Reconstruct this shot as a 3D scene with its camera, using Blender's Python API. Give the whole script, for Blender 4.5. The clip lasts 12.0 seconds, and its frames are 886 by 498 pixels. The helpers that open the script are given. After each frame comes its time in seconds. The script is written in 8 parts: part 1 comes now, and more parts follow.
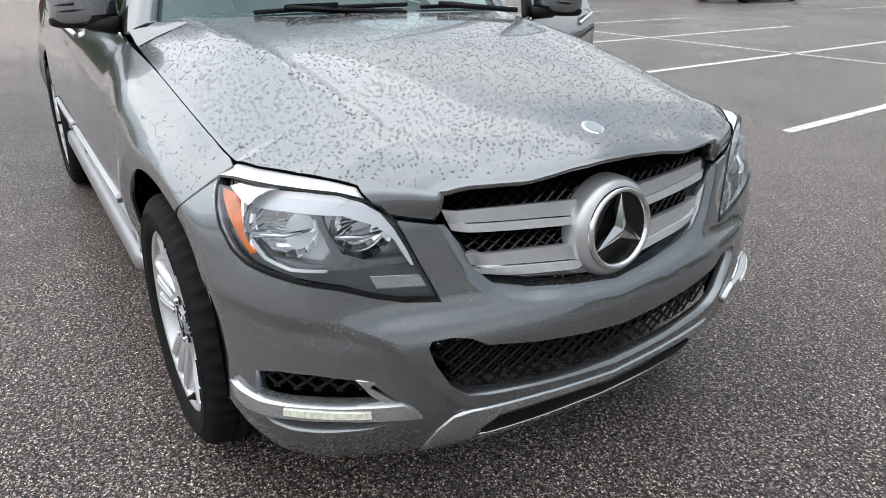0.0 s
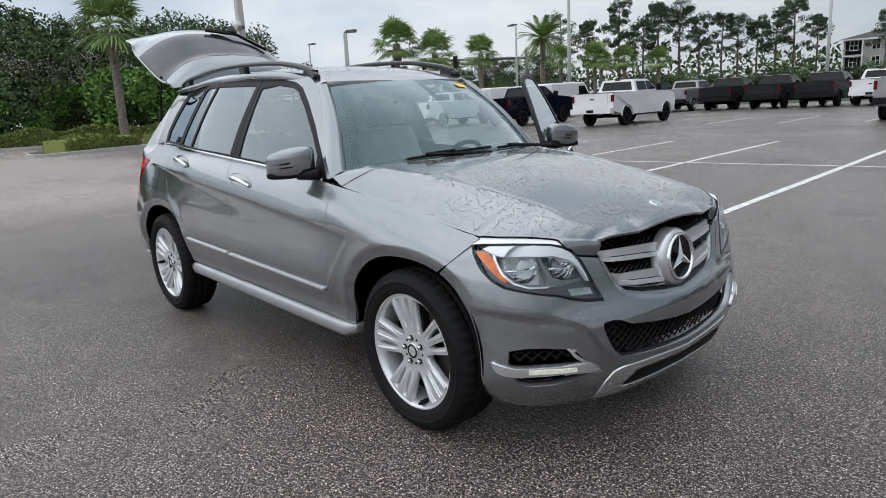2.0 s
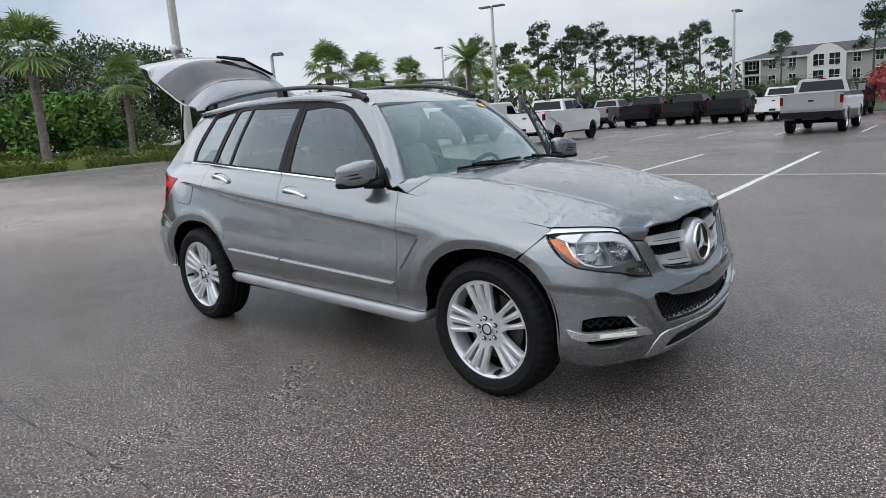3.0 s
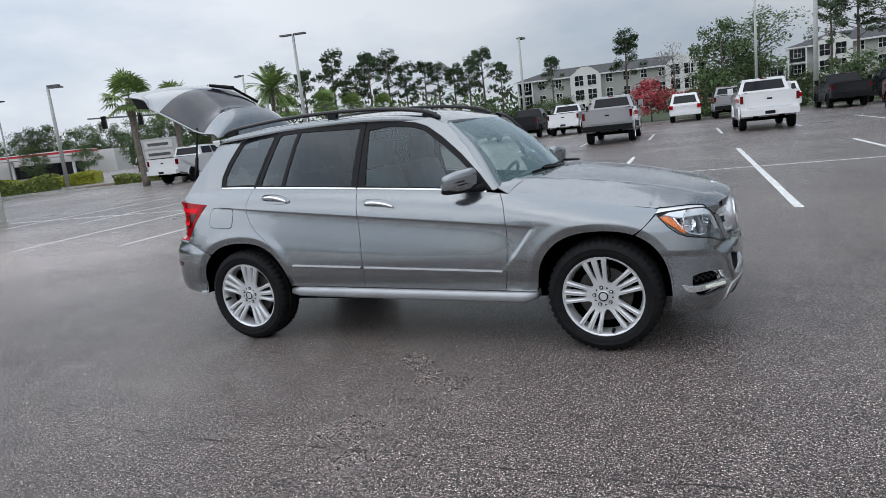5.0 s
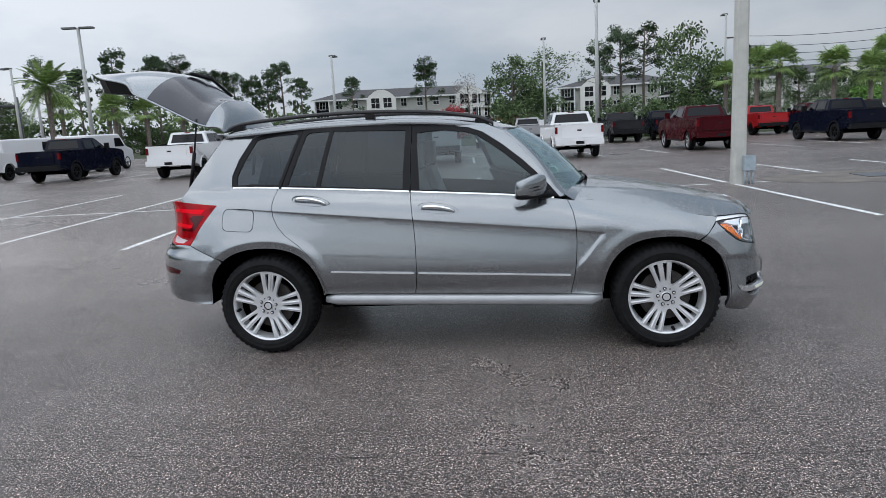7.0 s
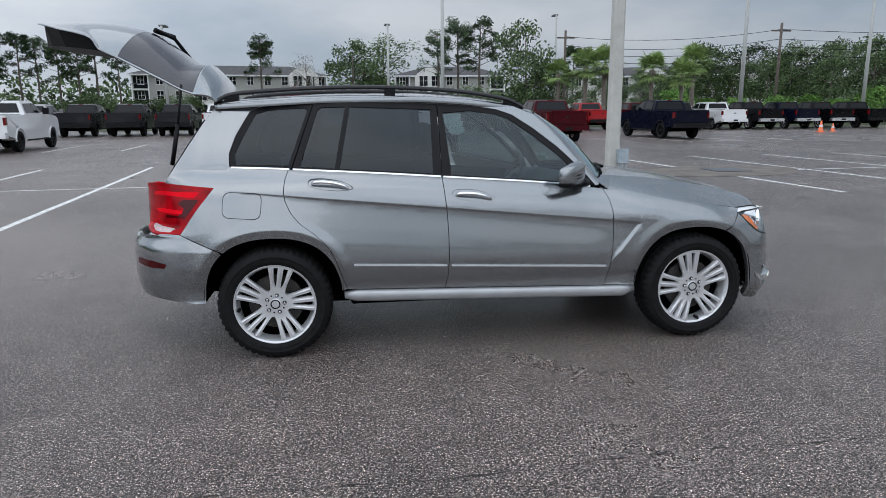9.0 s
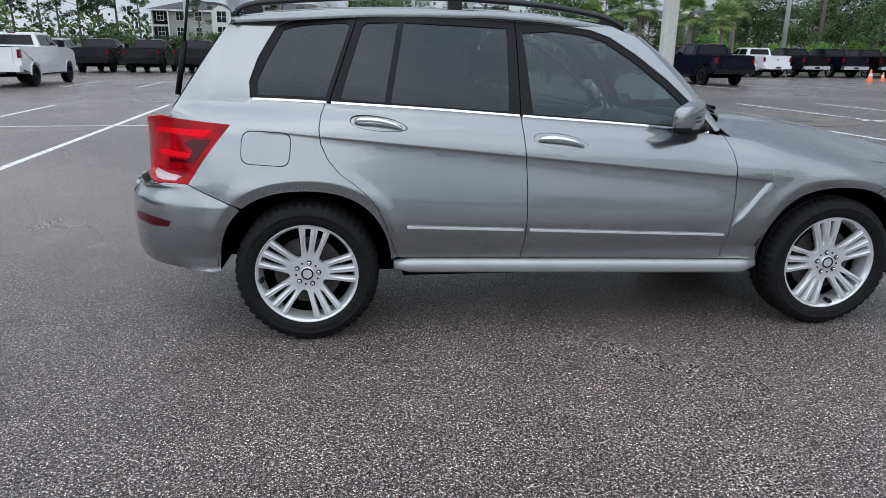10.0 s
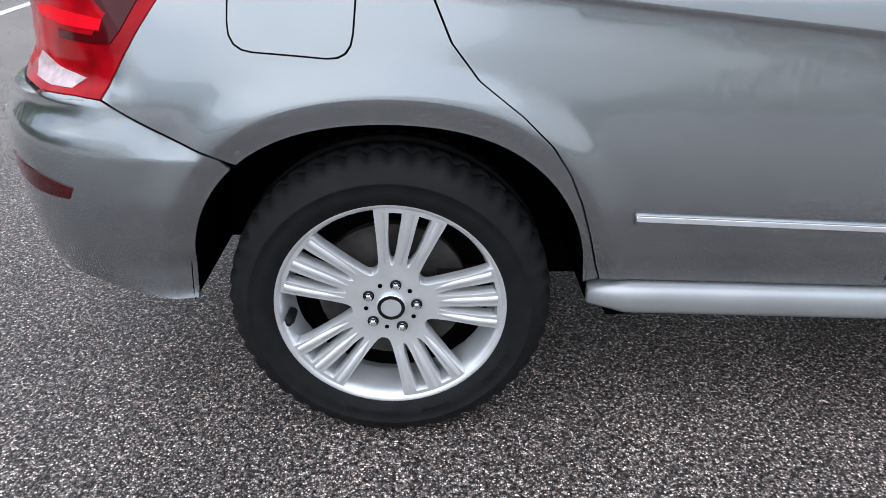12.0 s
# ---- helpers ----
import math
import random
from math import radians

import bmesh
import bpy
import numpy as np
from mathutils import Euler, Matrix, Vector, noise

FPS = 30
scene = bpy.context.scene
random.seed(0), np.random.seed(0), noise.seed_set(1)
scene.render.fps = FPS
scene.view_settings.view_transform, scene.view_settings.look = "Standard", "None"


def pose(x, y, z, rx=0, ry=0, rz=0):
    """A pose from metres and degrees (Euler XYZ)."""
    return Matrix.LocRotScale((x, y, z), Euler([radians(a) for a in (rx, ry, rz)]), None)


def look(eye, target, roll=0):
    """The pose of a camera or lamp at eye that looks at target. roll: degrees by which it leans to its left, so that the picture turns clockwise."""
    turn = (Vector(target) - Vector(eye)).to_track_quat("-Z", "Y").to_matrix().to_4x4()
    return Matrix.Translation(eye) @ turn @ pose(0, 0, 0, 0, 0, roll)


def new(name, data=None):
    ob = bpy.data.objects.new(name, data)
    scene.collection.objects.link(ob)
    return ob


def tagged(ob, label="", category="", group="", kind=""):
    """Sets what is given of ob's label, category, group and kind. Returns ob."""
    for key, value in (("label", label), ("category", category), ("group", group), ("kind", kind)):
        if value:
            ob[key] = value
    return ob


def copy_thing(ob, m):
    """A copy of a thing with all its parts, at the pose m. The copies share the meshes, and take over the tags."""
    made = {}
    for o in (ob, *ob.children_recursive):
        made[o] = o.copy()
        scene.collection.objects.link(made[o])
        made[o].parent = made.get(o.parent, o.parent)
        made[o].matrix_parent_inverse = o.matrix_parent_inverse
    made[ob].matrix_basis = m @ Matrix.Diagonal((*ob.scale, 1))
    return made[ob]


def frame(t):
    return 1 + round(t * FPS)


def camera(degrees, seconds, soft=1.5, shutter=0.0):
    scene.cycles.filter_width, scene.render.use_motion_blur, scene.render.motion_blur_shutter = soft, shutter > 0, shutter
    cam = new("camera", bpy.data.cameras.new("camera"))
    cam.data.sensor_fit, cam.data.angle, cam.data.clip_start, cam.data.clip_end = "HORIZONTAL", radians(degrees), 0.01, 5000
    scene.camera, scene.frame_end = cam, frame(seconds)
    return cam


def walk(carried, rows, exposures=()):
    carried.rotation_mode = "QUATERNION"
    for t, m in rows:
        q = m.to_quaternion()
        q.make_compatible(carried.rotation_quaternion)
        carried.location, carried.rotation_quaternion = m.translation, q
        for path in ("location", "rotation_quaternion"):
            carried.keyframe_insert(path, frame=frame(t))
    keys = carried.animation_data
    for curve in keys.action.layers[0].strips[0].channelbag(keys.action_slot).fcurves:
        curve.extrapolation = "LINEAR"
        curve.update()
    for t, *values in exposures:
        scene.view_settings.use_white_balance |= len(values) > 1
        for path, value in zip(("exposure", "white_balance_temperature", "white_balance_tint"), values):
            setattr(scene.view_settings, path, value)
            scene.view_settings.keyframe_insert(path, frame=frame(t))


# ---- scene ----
cam = camera(66.5, 12.0, soft=0.7)
PATH = [
    (0, (3.127, -1.169, 1.271), (1.594, -0.152, 0.487), 1.0),
    (0.5, (3.281, -1.488, 1.311), (1.723, -0.414, 0.663), -0.9),
    (1, (3.367, -1.83, 1.335), (1.846, -0.646, 0.801), -2.0),
    (1.5, (3.428, -2.182, 1.354), (1.945, -0.923, 0.892), -2.5),
    (2, (3.517, -2.545, 1.375), (2.049, -1.254, 0.952), -3.1),
    (2.5, (3.508, -3.007, 1.381), (2.102, -1.642, 0.983), -3.6),
    (3, (3.411, -3.39, 1.395), (2.09, -1.936, 1.018), -3.9),
    (3.2, (3.331, -3.524, 1.395), (2.028, -2.053, 1.023), -5.9),
    (4.8, (2.38, -4.766, 1.491), (1.494, -3.01, 1.128), -5.8),
    (5, (2.216, -4.904, 1.486), (1.384, -3.12, 1.129), -6.4),
    (5.5, (1.798, -5.103, 1.491), (1.129, -3.248, 1.153), -6.8),
    (6, (1.37, -5.248, 1.515), (0.865, -3.342, 1.183), -6.0),
    (6.5, (0.898, -5.365, 1.541), (0.546, -3.426, 1.204), -4.6),
    (7, (0.429, -5.369, 1.534), (0.198, -3.414, 1.182), -3.0),
    (7.2, (0.269, -5.407, 1.521), (0.115, -3.444, 1.173), -2.8),
    (8.8, (-0.872, -5.099, 1.537), (-0.619, -3.15, 1.17), -0.4),
    (9, (-0.902, -5.015, 1.533), (-0.632, -3.075, 1.128), -0.3),
    (9.5, (-0.975, -4.591, 1.474), (-0.736, -2.665, 0.993), -0.5),
    (10, (-1.059, -4.095, 1.415), (-0.849, -2.187, 0.855), 0.7),
    (10.5, (-1.154, -3.573, 1.389), (-0.959, -1.681, 0.768), -0.5),
    (11, (-1.191, -3.054, 1.32), (-1.075, -1.177, 0.637), 0.8),
    (11.5, (-1.277, -2.575, 1.264), (-1.154, -0.766, 0.42), 1.7),
    (12, (-1.299, -2.113, 1.164), (-1.253, -0.349, 0.222), 1.1),
]
EXPOSURES = [(0, 0.46, 6600, 10), (0.5, 0.46, 6560, 10), (1, 0.32, 6450, 10), (1.5, 0.16, 6420, 10), (2.5, 0.12, 6380, 10), (3.2, 0.12, 6350, 10), (5, 0.1, 6230, 10), (6.5, 0.1, 6180, 10), (7, 0.12, 6180, 10), (9, 0.08, 6150, 10), (10, 0.25, 6120, 10), (11, 0.47, 6100, 10), (11.5, 0.6, 6100, 10), (12, 0.68, 6100, 10)]
walk(cam, [(t, look(eye, target, roll)) for t, eye, target, roll in PATH], exposures=EXPOSURES)

# ---------------- world and sun ----------------
SUN_EL, SUN_AZ = 58.0, 200.0
world = bpy.data.worlds.new("sky")
scene.world = world
world.use_nodes = True
wn, wl = world.node_tree.nodes, world.node_tree.links
wn.clear()
w_out = wn.new("ShaderNodeOutputWorld")
w_bg = wn.new("ShaderNodeBackground")
w_sky = wn.new("ShaderNodeTexSky")
w_sky.sky_type, w_sky.sun_disc = "NISHITA", False
w_sky.sun_elevation, w_sky.sun_rotation = radians(SUN_EL), radians(SUN_AZ)
w_sky.air_density, w_sky.dust_density, w_sky.ozone_density = 1.0, 2.0, 1.5
w_co = wn.new("ShaderNodeTexCoord")
w_map = wn.new("ShaderNodeMapping")
w_map.inputs["Scale"].default_value = (1.0, 1.0, 2.6)
w_map.inputs["Location"].default_value = (0.35, 0.1, 0.0)
w_n1 = wn.new("ShaderNodeTexNoise")
w_n1.inputs["Scale"].default_value, w_n1.inputs["Detail"].default_value = 1.7, 7.0
w_n1.inputs["Roughness"].default_value = 0.52
w_r1 = wn.new("ShaderNodeValToRGB")
w_r1.color_ramp.elements[0].position, w_r1.color_ramp.elements[1].position = 0.39, 0.61
w_r1.color_ramp.elements[0].color = (4.3, 5.0, 5.8, 1)
w_r1.color_ramp.elements[1].color = (7.9, 8.0, 8.15, 1)
w_mix = wn.new("ShaderNodeMix")
w_mix.data_type = "RGBA"
w_mix.inputs["Factor"].default_value = 0.86
wl.new(w_co.outputs["Generated"], w_map.inputs["Vector"])
wl.new(w_map.outputs["Vector"], w_n1.inputs["Vector"])
wl.new(w_n1.outputs["Fac"], w_r1.inputs["Fac"])
wl.new(w_sky.outputs["Color"], w_mix.inputs[6])
wl.new(w_r1.outputs["Color"], w_mix.inputs[7])
# an overcast sky grows brighter towards the zenith
w_sep = wn.new("ShaderNodeSeparateXYZ")
w_up = wn.new("ShaderNodeMath")
w_up.operation, w_up.inputs[1].default_value = "MAXIMUM", 0.0
w_sq = wn.new("ShaderNodeMath")
w_sq.operation, w_sq.inputs[1].default_value = "POWER", 2.0
w_gain = wn.new("ShaderNodeMath")
w_gain.operation, w_gain.inputs[1].default_value, w_gain.inputs[2].default_value = "MULTIPLY_ADD", 0.36, 1.0
w_mul = wn.new("ShaderNodeVectorMath")
w_mul.operation = "SCALE"
wl.new(w_co.outputs["Generated"], w_sep.inputs["Vector"])
wl.new(w_sep.outputs["Z"], w_up.inputs[0])
wl.new(w_up.outputs["Value"], w_sq.inputs[0])
wl.new(w_sq.outputs["Value"], w_gain.inputs[0])
w_dot = wn.new("ShaderNodeVectorMath")
w_dot.operation, w_dot.inputs[1].default_value = "DOT_PRODUCT", Vector((-0.72, -0.42, 0.55)).normalized()
w_glow = wn.new("ShaderNodeMapRange")
w_glow.interpolation_type = "SMOOTHSTEP"
w_glow.inputs["From Min"].default_value, w_glow.inputs["From Max"].default_value = -0.75, 0.6
w_glow.inputs["To Min"].default_value, w_glow.inputs["To Max"].default_value = 0.69, 1.15
w_all = wn.new("ShaderNodeMath")
w_all.operation = "MULTIPLY"
wl.new(w_co.outputs["Generated"], w_dot.inputs[0])
wl.new(w_dot.outputs["Value"], w_glow.inputs["Value"])
wl.new(w_gain.outputs["Value"], w_all.inputs[0])
wl.new(w_glow.outputs["Result"], w_all.inputs[1])
wl.new(w_mix.outputs[2], w_mul.inputs[0])
wl.new(w_all.outputs["Value"], w_mul.inputs["Scale"])
wl.new(w_mul.outputs["Vector"], w_bg.inputs["Color"])
w_bg.inputs["Strength"].default_value = 0.1
wl.new(w_bg.outputs["Background"], w_out.inputs["Surface"])

sun_data = bpy.data.lights.new("sun", "SUN")
sun_data.energy, sun_data.angle, sun_data.color = 1.35, radians(120), (0.97, 0.98, 1.0)
sun = new("sun", sun_data)
sun.matrix_world = look((0, 0, 30), (0.35 * 30 / 1.6, 0.55 * 30 / 1.6, 0))


# ---------------- materials ----------------
def mat_base(name):
    m = bpy.data.materials.new(name)
    m.use_nodes = True
    n, l = m.node_tree.nodes, m.node_tree.links
    return m, n, l, n["Principled BSDF"]


def plain(name, color, rough=0.5, metal=0.0, coat=0.0, noise_scale=8.0, vary=0.15, bump=0.0, bump_scale=60.0, emit=0.0, alpha_tr=0.0, ior=1.45, spec=0.5):
    """A surface with colour variation at two scales and fine relief."""
    m, n, l, p = mat_base(name)
    p.inputs["Roughness"].default_value = rough
    p.inputs["Metallic"].default_value = metal
    p.inputs["Coat Weight"].default_value = coat
    p.inputs["Coat Roughness"].default_value = 0.04
    p.inputs["IOR"].default_value = ior
    p.inputs["Transmission Weight"].default_value = alpha_tr
    p.inputs["Specular IOR Level"].default_value = spec
    co = n.new("ShaderNodeTexCoord")
    a = n.new("ShaderNodeTexNoise")
    a.inputs["Scale"].default_value, a.inputs["Detail"].default_value = noise_scale, 6.0
    r = n.new("ShaderNodeValToRGB")
    r.color_ramp.elements[0].position, r.color_ramp.elements[1].position = 0.3, 0.7
    lo = [max(0.0, c * (1 - vary)) for c in color]
    hi = [min(1.0, c * (1 + vary)) for c in color]
    r.color_ramp.elements[0].color, r.color_ramp.elements[1].color = (*lo, 1), (*hi, 1)
    l.new(co.outputs["Object"], a.inputs["Vector"])
    l.new(a.outputs["Fac"], r.inputs["Fac"])
    l.new(r.outputs["Color"], p.inputs["Base Color"])
    if bump > 0:
        b = n.new("ShaderNodeTexNoise")
        b.inputs["Scale"].default_value, b.inputs["Detail"].default_value = bump_scale, 4.0
        bp = n.new("ShaderNodeBump")
        bp.inputs["Strength"].default_value, bp.inputs["Distance"].default_value = bump, 0.01
        l.new(co.outputs["Object"], b.inputs["Vector"])
        l.new(b.outputs["Fac"], bp.inputs["Height"])
        l.new(bp.outputs["Normal"], p.inputs["Normal"])
    if emit > 0:
        p.inputs["Emission Color"].default_value = (*color, 1)
        p.inputs["Emission Strength"].default_value = emit
    return m


def paint(name, color, metal=0.8, rough=0.33, coat=1.0, spec=0.5, coat_ior=1.5):
    """Metallic car paint under a clear coat with fine flake and a little road film."""
    m, n, l, p = mat_base(name)
    co = n.new("ShaderNodeTexCoord")
    fl = n.new("ShaderNodeTexNoise")
    fl.inputs["Scale"].default_value, fl.inputs["Detail"].default_value = 900.0, 1.0
    film = n.new("ShaderNodeTexNoise")
    film.inputs["Scale"].default_value, film.inputs["Detail"].default_value = 3.0, 7.0
    mixc = n.new("ShaderNodeMix")
    mixc.data_type = "RGBA"
    mixc.inputs[6].default_value = (*[c * 0.88 for c in color], 1)
    mixc.inputs[7].default_value = (*[min(1, c * 1.12) for c in color], 1)
    l.new(co.outputs["Object"], fl.inputs["Vector"])
    l.new(co.outputs["Object"], film.inputs["Vector"])
    l.new(fl.outputs["Fac"], mixc.inputs["Factor"])
    l.new(mixc.outputs[2], p.inputs["Base Color"])
    rr = n.new("ShaderNodeMapRange")
    rr.inputs["From Min"].default_value, rr.inputs["From Max"].default_value = 0.3, 0.7
    rr.inputs["To Min"].default_value, rr.inputs["To Max"].default_value = rough - 0.03, rough + 0.05
    l.new(film.outputs["Fac"], rr.inputs["Value"])
    l.new(rr.outputs["Result"], p.inputs["Roughness"])
    p.inputs["Metallic"].default_value = metal
    p.inputs["Coat Weight"].default_value = coat
    p.inputs["Coat Roughness"].default_value = 0.03
    p.inputs["Coat IOR"].default_value = coat_ior
    p.inputs["Specular IOR Level"].default_value = spec
    return m


def glass(name, tint, rough=0.0, haze=0.0, gloss=0.03):
    """Thin tinted pane: gloss over a tinted see-through layer with a wet film that also paints in sky haze."""
    m = bpy.data.materials.new(name)
    m.use_nodes = True
    n, l = m.node_tree.nodes, m.node_tree.links
    n.clear()
    out = n.new("ShaderNodeOutputMaterial")
    tr = n.new("ShaderNodeBsdfTransparent")
    tr.inputs["Color"].default_value = (*tint, 1)
    gl = n.new("ShaderNodeBsdfGlossy")
    gl.inputs["Roughness"].default_value = rough
    gl.inputs["Color"].default_value = (0.86, 0.95, 1.0, 1)
    lw = n.new("ShaderNodeLayerWeight")
    lw.inputs["Blend"].default_value = 0.5
    pw = n.new("ShaderNodeMath")
    pw.operation, pw.inputs[1].default_value = "POWER", 2.7
    ma = n.new("ShaderNodeMath")
    ma.operation, ma.inputs[1].default_value, ma.inputs[2].default_value = "MULTIPLY_ADD", 0.90, gloss
    l.new(lw.outputs["Facing"], pw.inputs[0])
    l.new(pw.outputs["Value"], ma.inputs[0])
    # teal diffuse layer: the sky's reflection put into the pane's colour by haze
    film = n.new("ShaderNodeBsdfDiffuse")
    film.inputs["Color"].default_value = (0.40, 0.74, 0.71, 1)
    fm = n.new("ShaderNodeMixShader")
    fm.inputs["Fac"].default_value = haze
    l.new(tr.outputs["BSDF"], fm.inputs[1])
    l.new(film.outputs["BSDF"], fm.inputs[2])
    mx = n.new("ShaderNodeMixShader")
    l.new(ma.outputs["Value"], mx.inputs["Fac"])
    l.new(fm.outputs["Shader"], mx.inputs[1])
    l.new(gl.outputs["BSDF"], mx.inputs[2])
    l.new(mx.outputs["Shader"], out.inputs["Surface"])
    return m


def asphalt_material():
    m, n, l, p = mat_base("damp asphalt with pale aggregate")
    co = n.new("ShaderNodeTexCoord")
    vo = n.new("ShaderNodeTexVoronoi")
    vo.inputs["Scale"].default_value = 215.0
    l.new(co.outputs["Object"], vo.inputs["Vector"])
    sep = n.new("ShaderNodeSeparateColor")
    l.new(vo.outputs["Color"], sep.inputs["Color"])
    stone = n.new("ShaderNodeValToRGB")
    e = stone.color_ramp.elements
    e[0].position, e[0].color = 0.0, (0.022, 0.019, 0.018, 1)
    e[1].position, e[1].color = 1.0, (0.72, 0.63, 0.57, 1)
    for pos, c in ((0.25, (0.05, 0.043, 0.04, 1)), (0.5, (0.12, 0.10, 0.092, 1)), (0.8, (0.27, 0.232, 0.21, 1)), (0.93, (0.46, 0.40, 0.36, 1))):
        k = e.new(pos)
        k.color = c
    l.new(sep.outputs["Red"], stone.inputs["Fac"])
    # stones lean to rust or to slate
    hue = n.new("ShaderNodeValToRGB")
    hue.color_ramp.elements[0].color, hue.color_ramp.elements[1].color = (1.10, 0.97, 0.90, 1), (0.93, 1.0, 1.06, 1)
    l.new(sep.outputs["Green"], hue.inputs["Fac"])
    tint = n.new("ShaderNodeMix")
    tint.data_type, tint.blend_type = "RGBA", "MULTIPLY"
    tint.inputs["Factor"].default_value = 1.0
    l.new(stone.outputs["Color"], tint.inputs[6])
    l.new(hue.outputs["Color"], tint.inputs[7])
    # dark binder between the stones
    edge = n.new("ShaderNodeMapRange")
    edge.inputs["From Min"].default_value, edge.inputs["From Max"].default_value = 0.35, 0.75
    edge.inputs["To Min"].default_value, edge.inputs["To Max"].default_value = 1.0, 0.18
    l.new(vo.outputs["Distance"], edge.inputs["Value"])
    # wide stains and wet areas
    wet = n.new("ShaderNodeTexNoise")
    wet.inputs["Scale"].default_value, wet.inputs["Detail"].default_value = 0.22, 8.0
    wet.inputs["Roughness"].default_value = 0.6
    l.new(co.outputs["Object"], wet.inputs["Vector"])
    wetr = n.new("ShaderNodeMapRange")
    wetr.inputs["From Min"].default_value, wetr.inputs["From Max"].default_value = 0.35, 0.65
    wetr.inputs["To Min"].default_value, wetr.inputs["To Max"].default_value = 1.05, 1.58
    l.new(wet.outputs["Fac"], wetr.inputs["Value"])
    mid = n.new("ShaderNodeTexNoise")
    mid.inputs["Scale"].default_value, mid.inputs["Detail"].default_value = 3.5, 5.0
    l.new(co.outputs["Object"], mid.inputs["Vector"])
    midr = n.new("ShaderNodeMapRange")
    midr.inputs["To Min"].default_value, midr.inputs["To Max"].default_value = 0.7, 1.3
    l.new(mid.outputs["Fac"], midr.inputs["Value"])
    m1 = n.new("ShaderNodeMath")
    m1.operation = "MULTIPLY"
    l.new(edge.outputs["Result"], m1.inputs[0])
    l.new(wetr.outputs["Result"], m1.inputs[1])
    m2 = n.new("ShaderNodeMath")
    m2.operation = "MULTIPLY"
    l.new(m1.outputs["Value"], m2.inputs[0])
    l.new(midr.outputs["Result"], m2.inputs[1])
    # clusters of stones, a few centimetres across
    clump = n.new("ShaderNodeTexNoise")
    clump.inputs["Scale"].default_value, clump.inputs["Detail"].default_value = 82.0, 2.0
    l.new(co.outputs["Object"], clump.inputs["Vector"])
    clr = n.new("ShaderNodeMapRange")
    clr.inputs["From Min"].default_value, clr.inputs["From Max"].default_value = 0.39, 0.61
    clr.inputs["To Min"].default_value, clr.inputs["To Max"].default_value = 0.28, 1.95
    l.new(clump.outputs["Fac"], clr.inputs["Value"])
    m3 = n.new("ShaderNodeMath")
    m3.operation = "MULTIPLY"
    l.new(m2.outputs["Value"], m3.inputs[0])
    l.new(clr.outputs["Result"], m3.inputs[1])
    # paler lane towards the planted island: wet sheen painted into the colour
    axes = n.new("ShaderNodeSeparateXYZ")
    l.new(co.outputs["Object"], axes.inputs["Vector"])
    lane = n.new("ShaderNodeMapRange")
    lane.interpolation_type = "SMOOTHSTEP"
    lane.inputs["From Min"].default_value, lane.inputs["From Max"].default_value = -3.5, -11.0
    lane.inputs["To Min"].default_value, lane.inputs["To Max"].default_value = 0.0, 1.0
    l.new(axes.outputs["X"], lane.inputs["Value"])
    side = n.new("ShaderNodeMapRange")
    side.interpolation_type = "SMOOTHSTEP"
    side.inputs["From Min"].default_value, side.inputs["From Max"].default_value = 8.0, 2.5
    side.inputs["To Min"].default_value, side.inputs["To Max"].default_value = 0.0, 1.0
    l.new(axes.outputs["Y"], side.inputs["Value"])
    sheen_mask = n.new("ShaderNodeMath")
    sheen_mask.operation = "MULTIPLY"
    l.new(lane.outputs["Result"], sheen_mask.inputs[0])
    l.new(side.outputs["Result"], sheen_mask.inputs[1])
    sheen_gain = n.new("ShaderNodeMath")
    sheen_gain.operation, sheen_gain.inputs[1].default_value, sheen_gain.inputs[2].default_value = "MULTIPLY_ADD", 1.45, 1.0
    l.new(sheen_mask.outputs["Value"], sheen_gain.inputs[0])
    m4 = n.new("ShaderNodeMath")
    m4.operation = "MULTIPLY"
    l.new(m3.outputs["Value"], m4.inputs[0])
    l.new(sheen_gain.outputs["Value"], m4.inputs[1])
    vm = n.new("ShaderNodeVectorMath")
    vm.operation = "SCALE"
    l.new(tint.outputs[2], vm.inputs[0])
    l.new(m4.outputs["Value"], vm.inputs["Scale"])
    l.new(vm.outputs["Vector"], p.inputs["Base Color"])
    ro = n.new("ShaderNodeMapRange")
    ro.inputs["From Min"].default_value, ro.inputs["From Max"].default_value = 0.35, 0.65
    ro.inputs["To Min"].default_value, ro.inputs["To Max"].default_value = 0.39, 0.27
    l.new(wet.outputs["Fac"], ro.inputs["Value"])
    l.new(ro.outputs["Result"], p.inputs["Roughness"])
    p.inputs["Specular IOR Level"].default_value = 0.3
    # thin film of water over the stones
    p.inputs["Coat Weight"].default_value = 0.22
    p.inputs["Coat Roughness"].default_value = 0.22
    p.inputs["Coat IOR"].default_value = 1.33
    bp = n.new("ShaderNodeBump")
    bp.invert = True
    bp.inputs["Strength"].default_value, bp.inputs["Distance"].default_value = 0.9, 0.005
    l.new(vo.outputs["Distance"], bp.inputs["Height"])
    l.new(bp.outputs["Normal"], p.inputs["Normal"])
    return m


def leaf_material(name, c1, c2, scale=1.2):
    """Leaves that differ from clump to clump."""
    m, n, l, p = mat_base(name)
    g = n.new("ShaderNodeNewGeometry")
    r = n.new("ShaderNodeValToRGB")
    r.color_ramp.elements[0].color, r.color_ramp.elements[1].color = (*c1, 1), (*c2, 1)
    l.new(g.outputs["Random Per Island"], r.inputs["Fac"])
    l.new(r.outputs["Color"], p.inputs["Base Color"])
    p.inputs["Roughness"].default_value = 0.65
    p.inputs["Specular IOR Level"].default_value = 0.2
    return m


